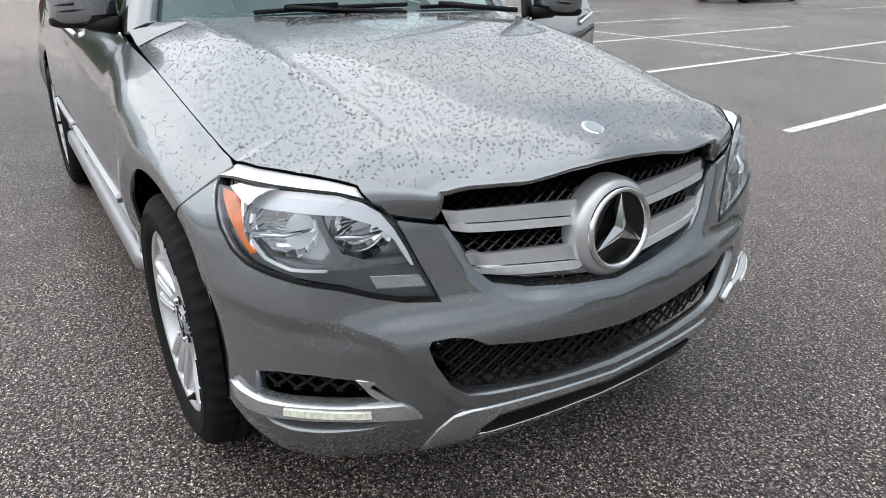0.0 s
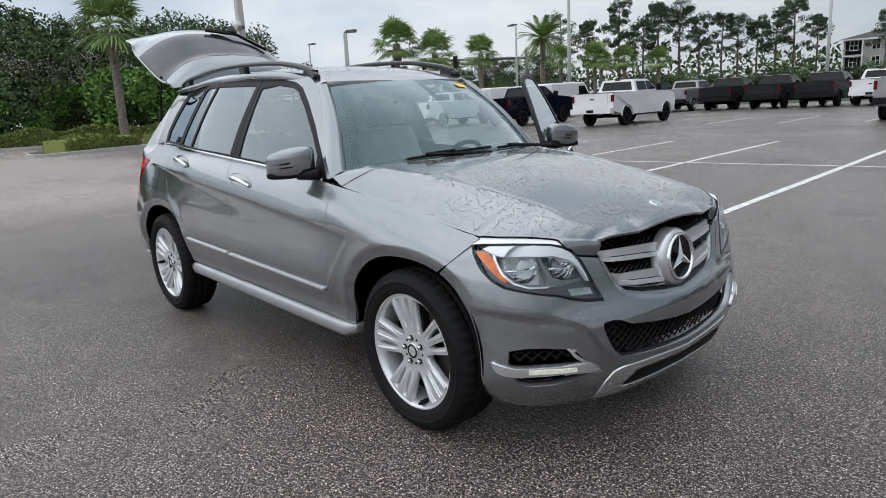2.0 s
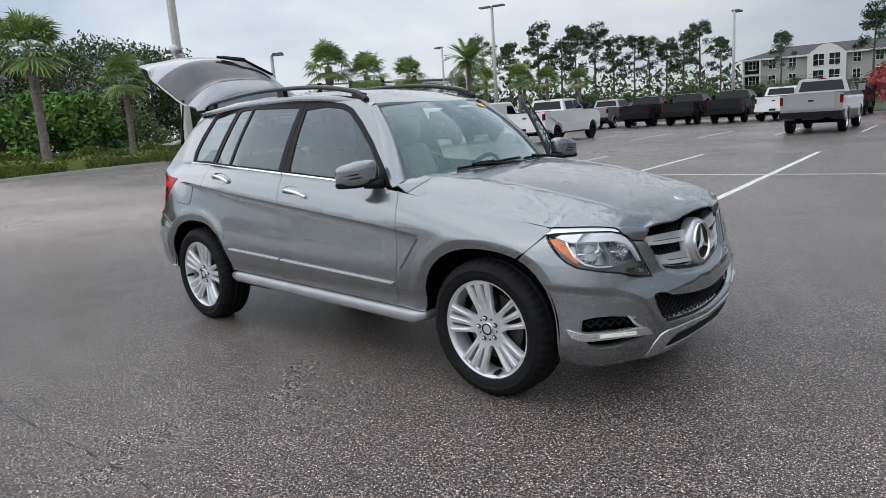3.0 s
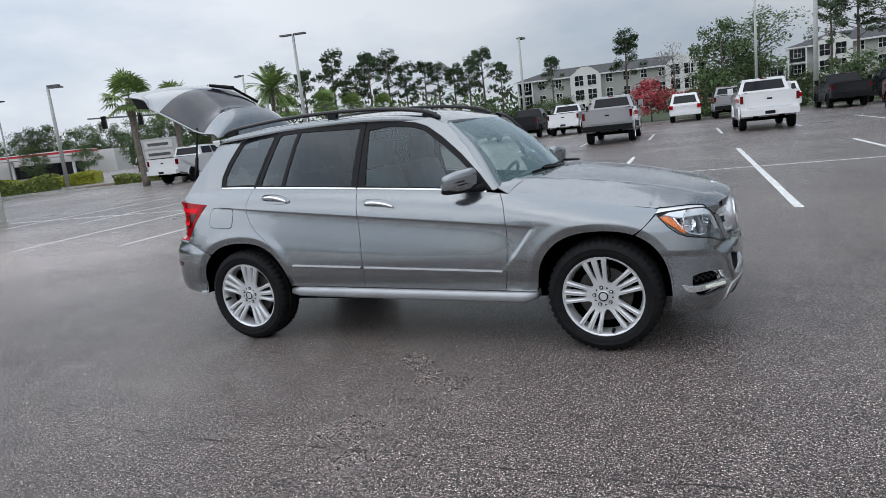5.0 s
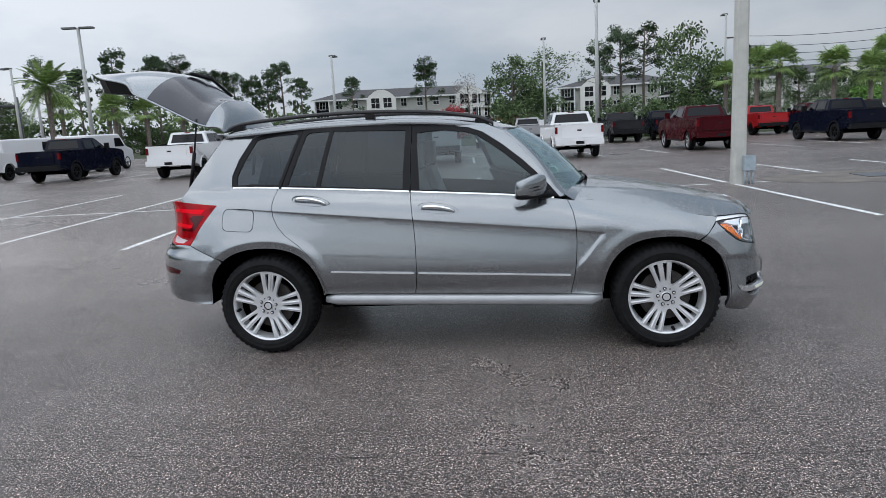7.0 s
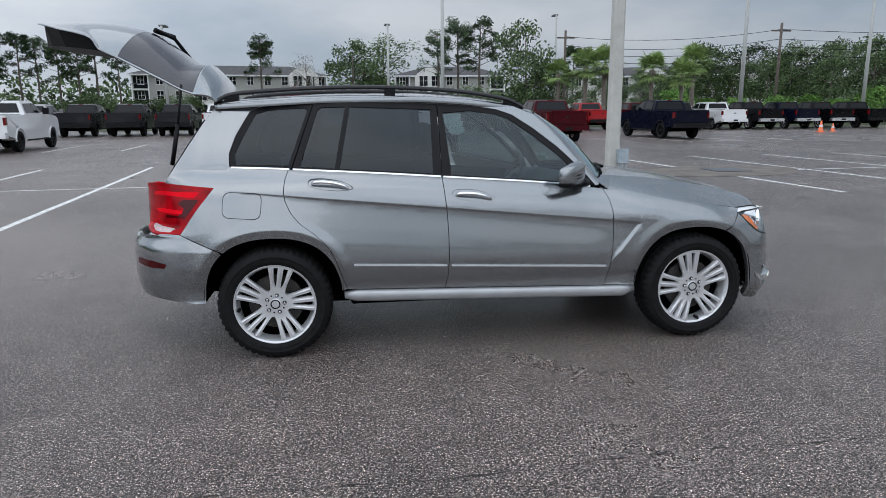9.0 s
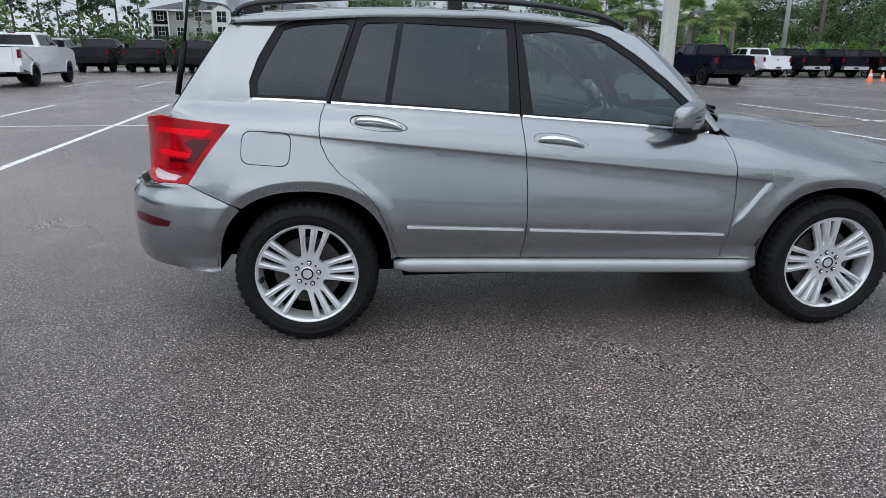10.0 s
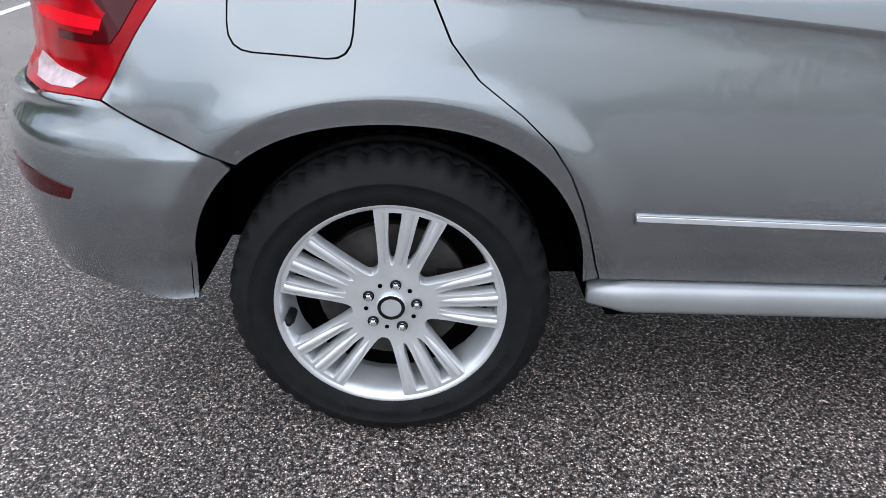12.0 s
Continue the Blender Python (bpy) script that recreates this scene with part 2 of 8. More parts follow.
M_PAINT = paint("silver grey metallic paint", (0.247, 0.262, 0.272), metal=0.85, rough=0.2, coat_ior=1.6)
M_DARK = plain("black trim plastic", (0.007, 0.007, 0.008), rough=0.5, vary=0.25, bump=0.08, bump_scale=400, spec=0.22)
M_BLACKGLOSS = plain("gloss black trim", (0.006, 0.006, 0.007), rough=0.12, coat=0.25, spec=0.3)
M_WELL = plain("wheel housing felt", (0.003, 0.003, 0.0035), rough=0.95, spec=0.0)
M_RUBBER = plain("tyre rubber", (0.010, 0.010, 0.0105), rough=0.7, spec=0.2, vary=0.3, noise_scale=25, bump=0.1, bump_scale=250)
M_ALLOY = plain("silver alloy", (0.72, 0.73, 0.74), rough=0.3, metal=0.6, vary=0.06, noise_scale=15)
M_LAMPSILVER = plain("silvered lamp plastic", (0.70, 0.71, 0.73), rough=0.16, metal=0.55, vary=0.08, noise_scale=30)
M_CHROME = plain("chrome", (0.82, 0.83, 0.84), rough=0.07, metal=1.0, vary=0.03)
M_SATIN = plain("satin silver trim", (0.68, 0.69, 0.70), rough=0.26, metal=0.85, vary=0.05)
M_LOUVRE = plain("satin silver grille paint", (0.63, 0.635, 0.64), rough=0.3, metal=0.6, vary=0.05, coat=0.4)
M_LIP = plain("bright polished trim", (0.80, 0.81, 0.82), rough=0.18, metal=0.5, vary=0.06, noise_scale=40)
M_SKIRT = plain("silver painted skirt", (0.42, 0.43, 0.44), rough=0.34, metal=0.6, vary=0.06)
M_CUP = plain("shaded handle recess", (0.09, 0.092, 0.096), rough=0.35, metal=0.6, coat=0.5)
M_DISC = plain("brake disc steel", (0.05, 0.045, 0.042), rough=0.5, metal=0.3, vary=0.4, noise_scale=30)
M_GLASS_F = glass("light tinted glass", (0.33, 0.42, 0.42), haze=0.0, gloss=0.05)
M_GLASS_R = glass("privacy glass", (0.10, 0.115, 0.13), haze=0.0, gloss=0.04)
M_GLASS_W = glass("windscreen glass", (0.64, 0.78, 0.74), haze=0.11, gloss=0.05)
M_GLASS_T = plain("dark tailgate glass", (0.03, 0.03, 0.036), rough=0.18, vary=0.06, coat=0.5)
M_LENS = glass("clear lamp lens", (0.93, 0.95, 0.96))
M_REDLENS = plain("red lamp lens", (0.34, 0.002, 0.007), rough=0.10, coat=0.12, spec=0.1, vary=0.45, noise_scale=12)
M_TRUCKRED = plain("truck lamp red", (0.12, 0.002, 0.004), rough=0.12, coat=0.2, spec=0.2, vary=0.3)
M_REDDEEP = plain("dark red lamp lens", (0.06, 0.001, 0.003), rough=0.08, coat=0.2, spec=0.2, vary=0.3)
M_REDLIT = plain("lit red lamp strip", (0.70, 0.004, 0.014), rough=0.25, coat=0.0, spec=0.05, emit=0.10)
M_AMBER = plain("amber reflector", (0.88, 0.17, 0.008), rough=0.2, coat=0.3, vary=0.35, noise_scale=60)
M_BEZEL = plain("grey lamp bezel", (0.22, 0.225, 0.235), rough=0.25, metal=0.5, vary=0.2, noise_scale=60)
M_WHITEPL = plain("white lamp plastic", (0.85, 0.86, 0.88), rough=0.2, coat=0.6, vary=0.04)
M_REVERSE = plain("pale reversing lens", (0.55, 0.42, 0.43), rough=0.15, vary=0.2, noise_scale=60)
M_LED = plain("running light strip", (0.85, 0.88, 0.70), rough=0.25, vary=0.25, noise_scale=90, emit=0.12)
M_SEAT = plain("grey seat leather", (0.30, 0.30, 0.305), rough=0.55, vary=0.15, bump=0.1, bump_scale=120)
M_SEATLIGHT = plain("pale headliner cloth", (0.34, 0.34, 0.33), rough=0.9, vary=0.08)
M_DASH = plain("dark dash plastic", (0.03, 0.03, 0.032), rough=0.6, bump=0.1, bump_scale=300)
M_YELLOW = plain("yellow paper tag", (0.85, 0.55, 0.06), rough=0.7)
M_STICKER = plain("pale green sticker", (0.35, 0.62, 0.48), rough=0.6, vary=0.3, noise_scale=60)
M_ASPHALT = asphalt_material()
M_TAR = plain("grey weathered tar", (0.04, 0.036, 0.034), rough=0.55, vary=0.4, noise_scale=30, bump=0.3, bump_scale=200)
M_LINE = plain("worn white road paint", (0.72, 0.72, 0.70), rough=0.65, vary=0.35, noise_scale=14, bump=0.3, bump_scale=150)
M_CONC = plain("pale concrete", (0.42, 0.42, 0.39), rough=0.85, vary=0.15, noise_scale=5, bump=0.15, bump_scale=80)
M_POLE = plain("cast concrete pole", (0.50, 0.50, 0.46), rough=0.8, vary=0.1, noise_scale=4, bump=0.1, bump_scale=90)
M_LAMPPOLE = plain("grey weathered metal pole", (0.42, 0.43, 0.41), rough=0.6, vary=0.1)
M_STEEL = plain("grey painted steel", (0.12, 0.125, 0.13), rough=0.45, metal=0.4)
M_BOXMETAL = plain("pale blue grey metal box", (0.34, 0.40, 0.44), rough=0.5, vary=0.15)
M_PATCH = plain("sandy worn pavement", (0.15, 0.132, 0.115), rough=0.8, vary=0.3, noise_scale=2.0, bump=0.2, bump_scale=60)
M_BARK = plain("grey brown bark", (0.12, 0.10, 0.085), rough=0.9, vary=0.4, noise_scale=5, bump=0.5, bump_scale=20)
M_PALMBARK = plain("palm trunk", (0.19, 0.165, 0.14), rough=0.9, vary=0.4, noise_scale=9, bump=0.6, bump_scale=25)
M_LEAF_OAK = leaf_material("oak leaves", (0.022, 0.042, 0.018), (0.13, 0.19, 0.075))
M_LEAF_PINE = leaf_material("pine needles", (0.022, 0.042, 0.022), (0.10, 0.15, 0.07))
M_LEAF_PALM = leaf_material("palm fronds", (0.104, 0.169, 0.05722), (0.2861, 0.3901, 0.13))
M_LEAF_BRIGHT = leaf_material("bright vine leaves", (0.03444, 0.0854, 0.01791), (0.2066, 0.3719, 0.08265))
M_LEAF_HEDGE = leaf_material("hedge leaves", (0.075, 0.105, 0.03), (0.27, 0.31, 0.085))
M_LEAF_YELLOW = leaf_material("yellow green shrub leaves", (0.17, 0.204, 0.0255), (0.51, 0.51, 0.068))
M_LEAF_RED = leaf_material("red blossom", (0.20, 0.04, 0.045), (0.55, 0.12, 0.13))
M_LEAF_BARE = leaf_material("sparse grey twigs", (0.204, 0.1836, 0.1632), (0.408, 0.3876, 0.3468))
M_GRASS = plain("mown grass", (0.05, 0.062, 0.028), rough=0.95, vary=0.4, noise_scale=3, bump=0.5, bump_scale=40)
M_STUCCO_W = plain("white stucco", (0.66, 0.65, 0.62), rough=0.9, vary=0.06)
M_STUCCO_B = plain("beige grey siding", (0.36, 0.36, 0.335), rough=0.9, vary=0.08)
M_ROOF = plain("dark shingle roof", (0.075, 0.073, 0.075), rough=0.9, vary=0.25, noise_scale=2, bump=0.2, bump_scale=20)
M_WINDOW = plain("dark window pane", (0.006, 0.007, 0.009), rough=0.08, spec=0.35)
M_WHITETRIM = plain("white window frame", (0.7, 0.7, 0.69), rough=0.6)
M_SIGNRED = plain("red canopy band", (0.50, 0.03, 0.04), rough=0.5)
M_CONE = plain("orange traffic cone", (0.85, 0.20, 0.08), rough=0.5)
M_SIGN = plain("grey sign panel", (0.46, 0.46, 0.45), rough=0.6)
M_MULCH = plain("brown mulch", (0.11, 0.065, 0.045), rough=0.95, vary=0.4, noise_scale=12, bump=0.6, bump_scale=40)
T_WHITE = paint("white truck paint", (0.78, 0.78, 0.78), metal=0.0, rough=0.4)
T_SILVER = paint("silver truck paint", (0.33, 0.325, 0.335), metal=0.4)
T_GREY = paint("dark grey truck paint", (0.022, 0.023, 0.026), metal=0.0, rough=0.25, coat=0.22, spec=0.05)
T_BLACK = paint("black truck paint", (0.004, 0.004, 0.005), metal=0.0, rough=0.25, coat=0.22, spec=0.05)
T_NAVY = paint("navy truck paint", (0.0035, 0.005, 0.015), metal=0.0, rough=0.25, coat=0.22, spec=0.05)
T_MAROON = paint("maroon truck paint", (0.05, 0.002, 0.005), metal=0.0, rough=0.25, coat=0.22, spec=0.05)
T_RED = paint("red truck paint", (0.36, 0.008, 0.012), metal=0.0, spec=0.2, coat=0.5)


# ---------------- mesh tools ----------------
def mesh_object(name, verts, faces, material, parent=None, smooth=False, label="", normals=None):
    me = bpy.data.meshes.new(name)
    me.from_pydata([tuple(v) for v in verts], [], faces)
    me.materials.append(material)
    if smooth:
        me.polygons.foreach_set("use_smooth", [True] * len(me.polygons))
    me.update()
    if normals is not None:
        me.normals_split_custom_set_from_vertices([tuple(n) for n in normals])
    ob = new(name, me)
    if parent is not None:
        ob.parent = parent
    if label:
        ob["label"] = label
    return ob


def part(name, bm, material, parent=None, label="", smooth=False, bevel=0.0, seg=2):
    """Links a bmesh as one mesh object under a thing or a part."""
    if bevel > 0:
        sharp = [e for e in bm.edges if len(e.link_faces) == 2 and e.calc_face_angle(0) > 0.6]
        bmesh.ops.bevel(bm, geom=sharp, offset=bevel, segments=seg, affect="EDGES", profile=0.5, clamp_overlap=True)
    bmesh.ops.recalc_face_normals(bm, faces=bm.faces)
    me = bpy.data.meshes.new(name)
    bm.to_mesh(me)
    bm.free()
    me.materials.append(material)
    if smooth:
        me.polygons.foreach_set("use_smooth", [True] * len(me.polygons))
    ob = new(name, me)
    if parent is not None:
        ob.parent = parent
    if label:
        ob["label"] = label
    return ob


def add_box(bm, x0, x1, y0, y1, z0, z1, m=None):
    vs = [bm.verts.new((x, y, z)) for x in (x0, x1) for y in (y0, y1) for z in (z0, z1)]
    for f in ((0, 1, 3, 2), (4, 6, 7, 5), (0, 4, 5, 1), (2, 3, 7, 6), (0, 2, 6, 4), (1, 5, 7, 3)):
        bm.faces.new([vs[i] for i in f])
    if m is not None:
        bmesh.ops.transform(bm, matrix=m, verts=vs)
    return vs


def box(name, x0, x1, y0, y1, z0, z1, material, parent=None, bevel=0.0, label="", m=None):
    bm = bmesh.new()
    add_box(bm, x0, x1, y0, y1, z0, z1, m)
    return part(name, bm, material, parent, label, bevel=bevel)


def lathe(bm, profile, seg, m, closed=False):
    """Turns (radius, height) points round z and lays the result by m."""
    rings = []
    for r, h in profile:
        rings.append([bm.verts.new(m @ Vector((r * math.cos(2 * math.pi * k / seg), r * math.sin(2 * math.pi * k / seg), h))) for k in range(seg)])
    pairs = list(zip(rings, rings[1:])) + ([(rings[-1], rings[0])] if closed else [])
    for a, b in pairs:
        for k in range(seg):
            bm.faces.new((a[k], a[(k + 1) % seg], b[(k + 1) % seg], b[k]))
    return rings


def cap(bm, ring):
    bm.faces.new(ring)


def tube(bm, pts, radii, seg=8, caps=True):
    """A tube along points, with a radius at each."""
    rings = []
    for i, p in enumerate(pts):
        p = Vector(p)
        d = (Vector(pts[min(i + 1, len(pts) - 1)]) - Vector(pts[max(i - 1, 0)])).normalized()
        a = d.orthogonal().normalized() if abs(d.z) > 0.9 else d.cross(Vector((0, 0, 1))).normalized()
        b = d.cross(a).normalized()
        r = radii[i] if isinstance(radii, (list, tuple)) else radii
        rings.append([bm.verts.new(p + r * (math.cos(2 * math.pi * k / seg) * a + math.sin(2 * math.pi * k / seg) * b)) for k in range(seg)])
    for u, v in zip(rings, rings[1:]):
        for k in range(seg):
            bm.faces.new((u[k], u[(k + 1) % seg], v[(k + 1) % seg], v[k]))
    if caps:
        bm.faces.new(rings[0])
        bm.faces.new(rings[-1])


def extrude_poly(bm, pts, y0, y1):
    """A side outline of (x, z) points drawn out from y0 to y1."""
    a = [bm.verts.new((x, y0, z)) for x, z in pts]
    b = [bm.verts.new((x, y1, z)) for x, z in pts]
    n = len(pts)
    fa, fb = bm.faces.new(a), bm.faces.new(b[::-1])
    for k in range(n):
        bm.faces.new((a[k], b[k], b[(k + 1) % n], a[(k + 1) % n]))
    bmesh.ops.triangulate(bm, faces=[fa, fb])


def group_empty(name, x=0.0, y=0.0, z=0.0, turn=0.0):
    e = new(name)
    e.empty_display_size = 0.2
    e.matrix_basis = pose(x, y, z, 0, 0, turn)
    return e


# ---------------- ground and parking lot ----------------
LOT = 4.4
LU = Vector((math.cos(radians(LOT)), math.sin(radians(LOT)), 0))
LV = Vector((-math.sin(radians(LOT)), math.cos(radians(LOT)), 0))
L0 = Vector((-0.39, 9.8, 0))
STALL = 2.743


def lot(i, v):
    """A place by stall lines along the row and metres across it."""
    return L0 + LU * (STALL * i) + LV * v


def build_ground():
    bm = bmesh.new()
    R = 2500.0
    xs = [-R, -300, -120, -60, -40, -20, -8, -4, 0, 4, 8, 20, 40, 60, 120, 300, R]
    grid = [[bm.verts.new((x, y, 0)) for y in xs] for x in xs]
    for a in range(len(xs) - 1):
        for b in range(len(xs) - 1):
            bm.faces.new((grid[a][b], grid[a + 1][b], grid[a + 1][b + 1], grid[a][b + 1]))
    return tagged(part("ground", bm, M_ASPHALT), "dark damp asphalt of a car park with pale aggregate", "asphalt", kind="structure")


build_ground()


def stripe(a, b, width=0.11, name="parking_line"):
    a, b = Vector(a), Vector(b)
    d = (b - a).normalized()
    s = d.cross(Vector((0, 0, 1))) * width / 2
    bm = bmesh.new()
    n = max(2, int((b - a).length / 0.8))
    lo, hi, rnd = [], [], random.Random(int(1000 * (a.x + 50)))
    for k in range(n + 1):
        p = a.lerp(b, k / n)
        lo.append((p - s * rnd.uniform(0.9, 1.05), p + s * rnd.uniform(0.9, 1.05)))
    v = [[bm.verts.new((q.x, q.y, 0.004)) for q in pr] for pr in lo]
    for k in range(n):
        bm.faces.new((v[k][0], v[k][1], v[k + 1][1], v[k + 1][0]))
    return tagged(part(name, bm, M_LINE), "worn white painted parking line on asphalt", "road marking", group="parking lines", kind="structure")


for i in range(-6, 13):
    far = 5.3
    near = -4.2 if i == 3 else -5.5 if i > -5 else -1.5
    if i == 2:
        stripe(lot(i, near), lot(i, -0.25))
        stripe(lot(i, 0.25), lot(i, far))
    else:
        stripe(lot(i, near), lot(i, far))
stripe(lot(-6.6, 0.02), lot(1.86, 0.02), 0.1)
stripe(lot(2.15, 0.02), lot(2.6, 0.02), 0.1)
stripe(lot(3.55, 0.02), lot(14, 0.02), 0.1)
for i in range(-9, 14):
    stripe(lot(i, 13.8), lot(i, 19.0))


def paving_joint():
    """A ragged tar joint that runs across the asphalt beside the car."""
    r2 = random.Random(12)
    bm = bmesh.new()
    rows = []
    for k in range(240):
        x = -9.0 + k * 0.07
        y = -2.43 + 0.03 * (x + 1.0) + 0.02 * math.sin(x * 3.1) + r2.uniform(-0.008, 0.008)
        w = r2.uniform(0.001, 0.008) * (1 if r2.random() < 0.6 else 0.15)
        rows.append([bm.verts.new((x, y - w, 0.003)), bm.verts.new((x, y + w * 0.7, 0.003))])
    for a, b in zip(rows, rows[1:]):
        bm.faces.new((a[0], b[0], b[1], a[1]))
    return tagged(part("paving_joint", bm, M_TAR), "ragged dark tar joint between two asphalt lanes", "pavement joint", kind="structure")


paving_joint()

# ---------------- silver SUV: shape ----------------
from mathutils.geometry import delaunay_2d_cdt

AX, HUBZ = 1.3775, 0.352


def arch_r(cx, a):
    """Radius of a wheel opening at an angle: flat on top, fuller towards the corners."""
    return (0.411 if cx > 0 else 0.418) + (0.028 * math.sin(2 * a) ** 2 if 0 < a < math.pi else 0.0)


PLAN = [(-2.34, 0), (-2.335, 0.2), (-2.31, 0.40), (-2.26, 0.58), (-2.19, 0.71), (-2.08, 0.82), (-1.92, 0.875), (-1.7, 0.897), (-1.4, 0.905), (-0.9, 0.906), (-0.4, 0.906),
        (0, 0.906), (0.4, 0.906), (0.9, 0.906), (1.4, 0.905), (1.6, 0.899), (1.75, 0.882), (1.87, 0.848), (1.96, 0.785), (2.03, 0.69), (2.085, 0.56), (2.13, 0.38), (2.155, 0.2), (2.165, 0)]


def catmull(pts, n=12, closed=False):
    out, k = [], len(pts)
    P = [Vector((*p, 0.0)) if len(p) == 2 else Vector(p) for p in pts]
    for i in range(k if closed else k - 1):
        a, b, c, d = (P[(i - 1) % k], P[i], P[(i + 1) % k], P[(i + 2) % k]) if closed else (P[max(i - 1, 0)], P[i], P[i + 1], P[min(i + 2, k - 1)])
        for j in range(n):
            t = j / n
            out.append(0.5 * (2 * b + (c - a) * t + (2 * a - 5 * b + 4 * c - d) * t * t + (3 * b - a - 3 * c + d) * t ** 3))
    if not closed:
        out.append(P[-1])
    return [tuple(v[: len(pts[0])]) for v in out]


PL = np.array(catmull(PLAN, 14))
PS = np.r_[0, np.cumsum(np.hypot(*np.diff(PL, axis=0).T))]
PS -= np.interp(0.0, PL[:, 0], PS)
S_REAR, S_FRONT = float(PS[0]), float(PS[-1])


def plan(s):
    """Place and outward normal of the body's plan line; past the nose it goes on round the other flank."""
    flip = s > S_FRONT
    q = 2 * S_FRONT - s if flip else s
    x, y = float(np.interp(q, PS, PL[:, 0])), float(np.interp(q, PS, PL[:, 1]))
    e = 0.03
    dx = float(np.interp(q + e, PS, PL[:, 0]) - np.interp(q - e, PS, PL[:, 0]))
    dy = float(np.interp(q + e, PS, PL[:, 1]) - np.interp(q - e, PS, PL[:, 1]))
    k = math.hypot(dx, dy)
    nx, ny = -dy / k, dx / k
    if q > S_FRONT - e:
        w = (S_FRONT - q) / e
        nx, ny = 1.0, ny * w
    return (x, -y, nx, -ny) if flip else (x, y, nx, ny)


def ramp(a, b, x):
    t = min(1.0, max(0.0, (x - a) / (b - a)))
    return t * t * (3 - 2 * t)


SLOPES = {}


def lerp_table(rows, x):
    """Smooth monotone curve through a table of (x, value) rows."""
    key = id(rows)
    if key not in SLOPES:
        X, Y = np.array([r[0] for r in rows], float), np.array([r[1] for r in rows], float)
        h, d = np.diff(X), np.diff(Y) / np.diff(X)
        m = np.zeros(len(X))
        for i in range(1, len(X) - 1):
            if d[i - 1] * d[i] > 0:
                w1, w2 = 2 * h[i] + h[i - 1], h[i] + 2 * h[i - 1]
                m[i] = (w1 + w2) / (w1 / d[i - 1] + w2 / d[i])
        m[0], m[-1] = d[0], d[-1]
        SLOPES[key] = (rows, X.tolist(), Y.tolist(), m.tolist())
    _, X, Y, m = SLOPES[key]
    if x <= X[0]:
        return Y[0]
    if x >= X[-1]:
        return Y[-1]
    i = 0
    while X[i + 1] <= x:
        i += 1
    h = X[i + 1] - X[i]
    t = (x - X[i]) / h
    a, b = t * t * (3 - 2 * t), t * (1 - t)
    return Y[i] * (1 - a) + Y[i + 1] * a + h * b * (m[i] * (1 - t) - m[i + 1] * t)


BELT = [(-2.5, 1.2), (-1.6, 1.186), (-0.97, 1.16), (-0.3, 1.115), (0.69, 1.032), (0.75, 1.022), (1.10, 0.972), (1.39, 0.925), (1.68, 0.878), (1.8, 0.866), (3.5, 0.86)]
LOWER = [(0.2, -0.16), (0.24, -0.12), (0.30, -0.05), (0.345, -0.02), (0.40, -0.036), (0.44, -0.036), (0.50, -0.02), (0.56, -0.008), (0.62, 0.0), (2.0, 0.0)]
LEAN = [(-1.0, 1.0), (0, 1.0), (0.08, 0.62), (0.16, 0.36), (0.27, 0.18), (0.45, 0.02), (0.6, 0.0)]
CREASE = [(-0.02, 0.0), (0.0, 0.0), (0.018, -0.008), (0.08, -0.012), (0.2, -0.010), (0.32, -0.003), (0.42, 0.0)]
NOSE = [(0.16, -0.11), (0.22, -0.062), (0.30, -0.02), (0.36, -0.004), (0.42, 0.0), (0.51, 0.0), (0.55, -0.01), (0.60, -0.042), (0.65, -0.055), (0.72, -0.068), (0.80, -0.085), (0.86, -0.11), (0.92, -0.15)]
NOSE_SIDE = [(0.16, -0.11), (0.22, -0.062), (0.30, -0.02), (0.36, -0.004), (0.45, 0.0), (0.55, -0.006), (0.65, -0.022), (0.72, -0.04), (0.80, -0.066), (0.86, -0.10), (0.92, -0.14)]
TAIL = [(0.28, -0.12), (0.36, -0.045), (0.45, -0.008), (0.55, 0.0), (0.68, 0.0), (0.72, -0.006), (0.745, -0.02), (0.78, -0.036), (0.9, -0.045), (1.08, -0.065), (1.2, -0.12), (1.4, -0.22), (1.62, -0.36)]
INSET = [(0.80, 0.0), (0.85, 0.055), (0.95, 0.058), (1.06, 0.045), (1.14, 0.0)]


def belt(s):
    return lerp_table(BELT, s)


def flank_low(s, z):
    zt = belt(s)
    w = zt - z
    o = lerp_table(LOWER, z)
    ib = 0.112 + 0.085 * ramp(-0.8, -1.65, s)
    door = -ib * lerp_table(LEAN, w)
    fend = -0.125 * max(0.0, (0.16 - w) / 0.16) ** 2.1 - 0.01 * ramp(0.35, 0.1, w)
    k = ramp(0.6, 1.05, s)
    o += door * (1 - k) + fend * k
    zc = 1.07 - (s + 1.71) * 0.0967
    xl = 0.98 - (zc - z) * 0.73
    o += lerp_table(CREASE, zc - z) * ramp(xl + 0.014, xl - 0.014, s) * ramp(-1.72, -1.5, s)
    if s > 1.6:
        o += cheek(s, z)
    for cx in (AX, -AX):
        r = math.hypot(s - cx, z - HUBZ)
        if r < 0.62:
            d = r - arch_r(cx, math.atan2(z - HUBZ, s - cx))
            o += 0.006 * ramp(0.12, 0.05, d) - 0.017 * min(1.0, max(0.0, (0.048 - d) / 0.048))
    # the bumper stands out below a ledge
    if s < -1.66:
        zs = 0.803 + (s + 1.921) * -0.459
        o += 0.017 * ramp(-1.68, -1.86, s) * min(1.0, max(0.0, (zs - z) / max(0.02, zs - 0.70)))
    return o


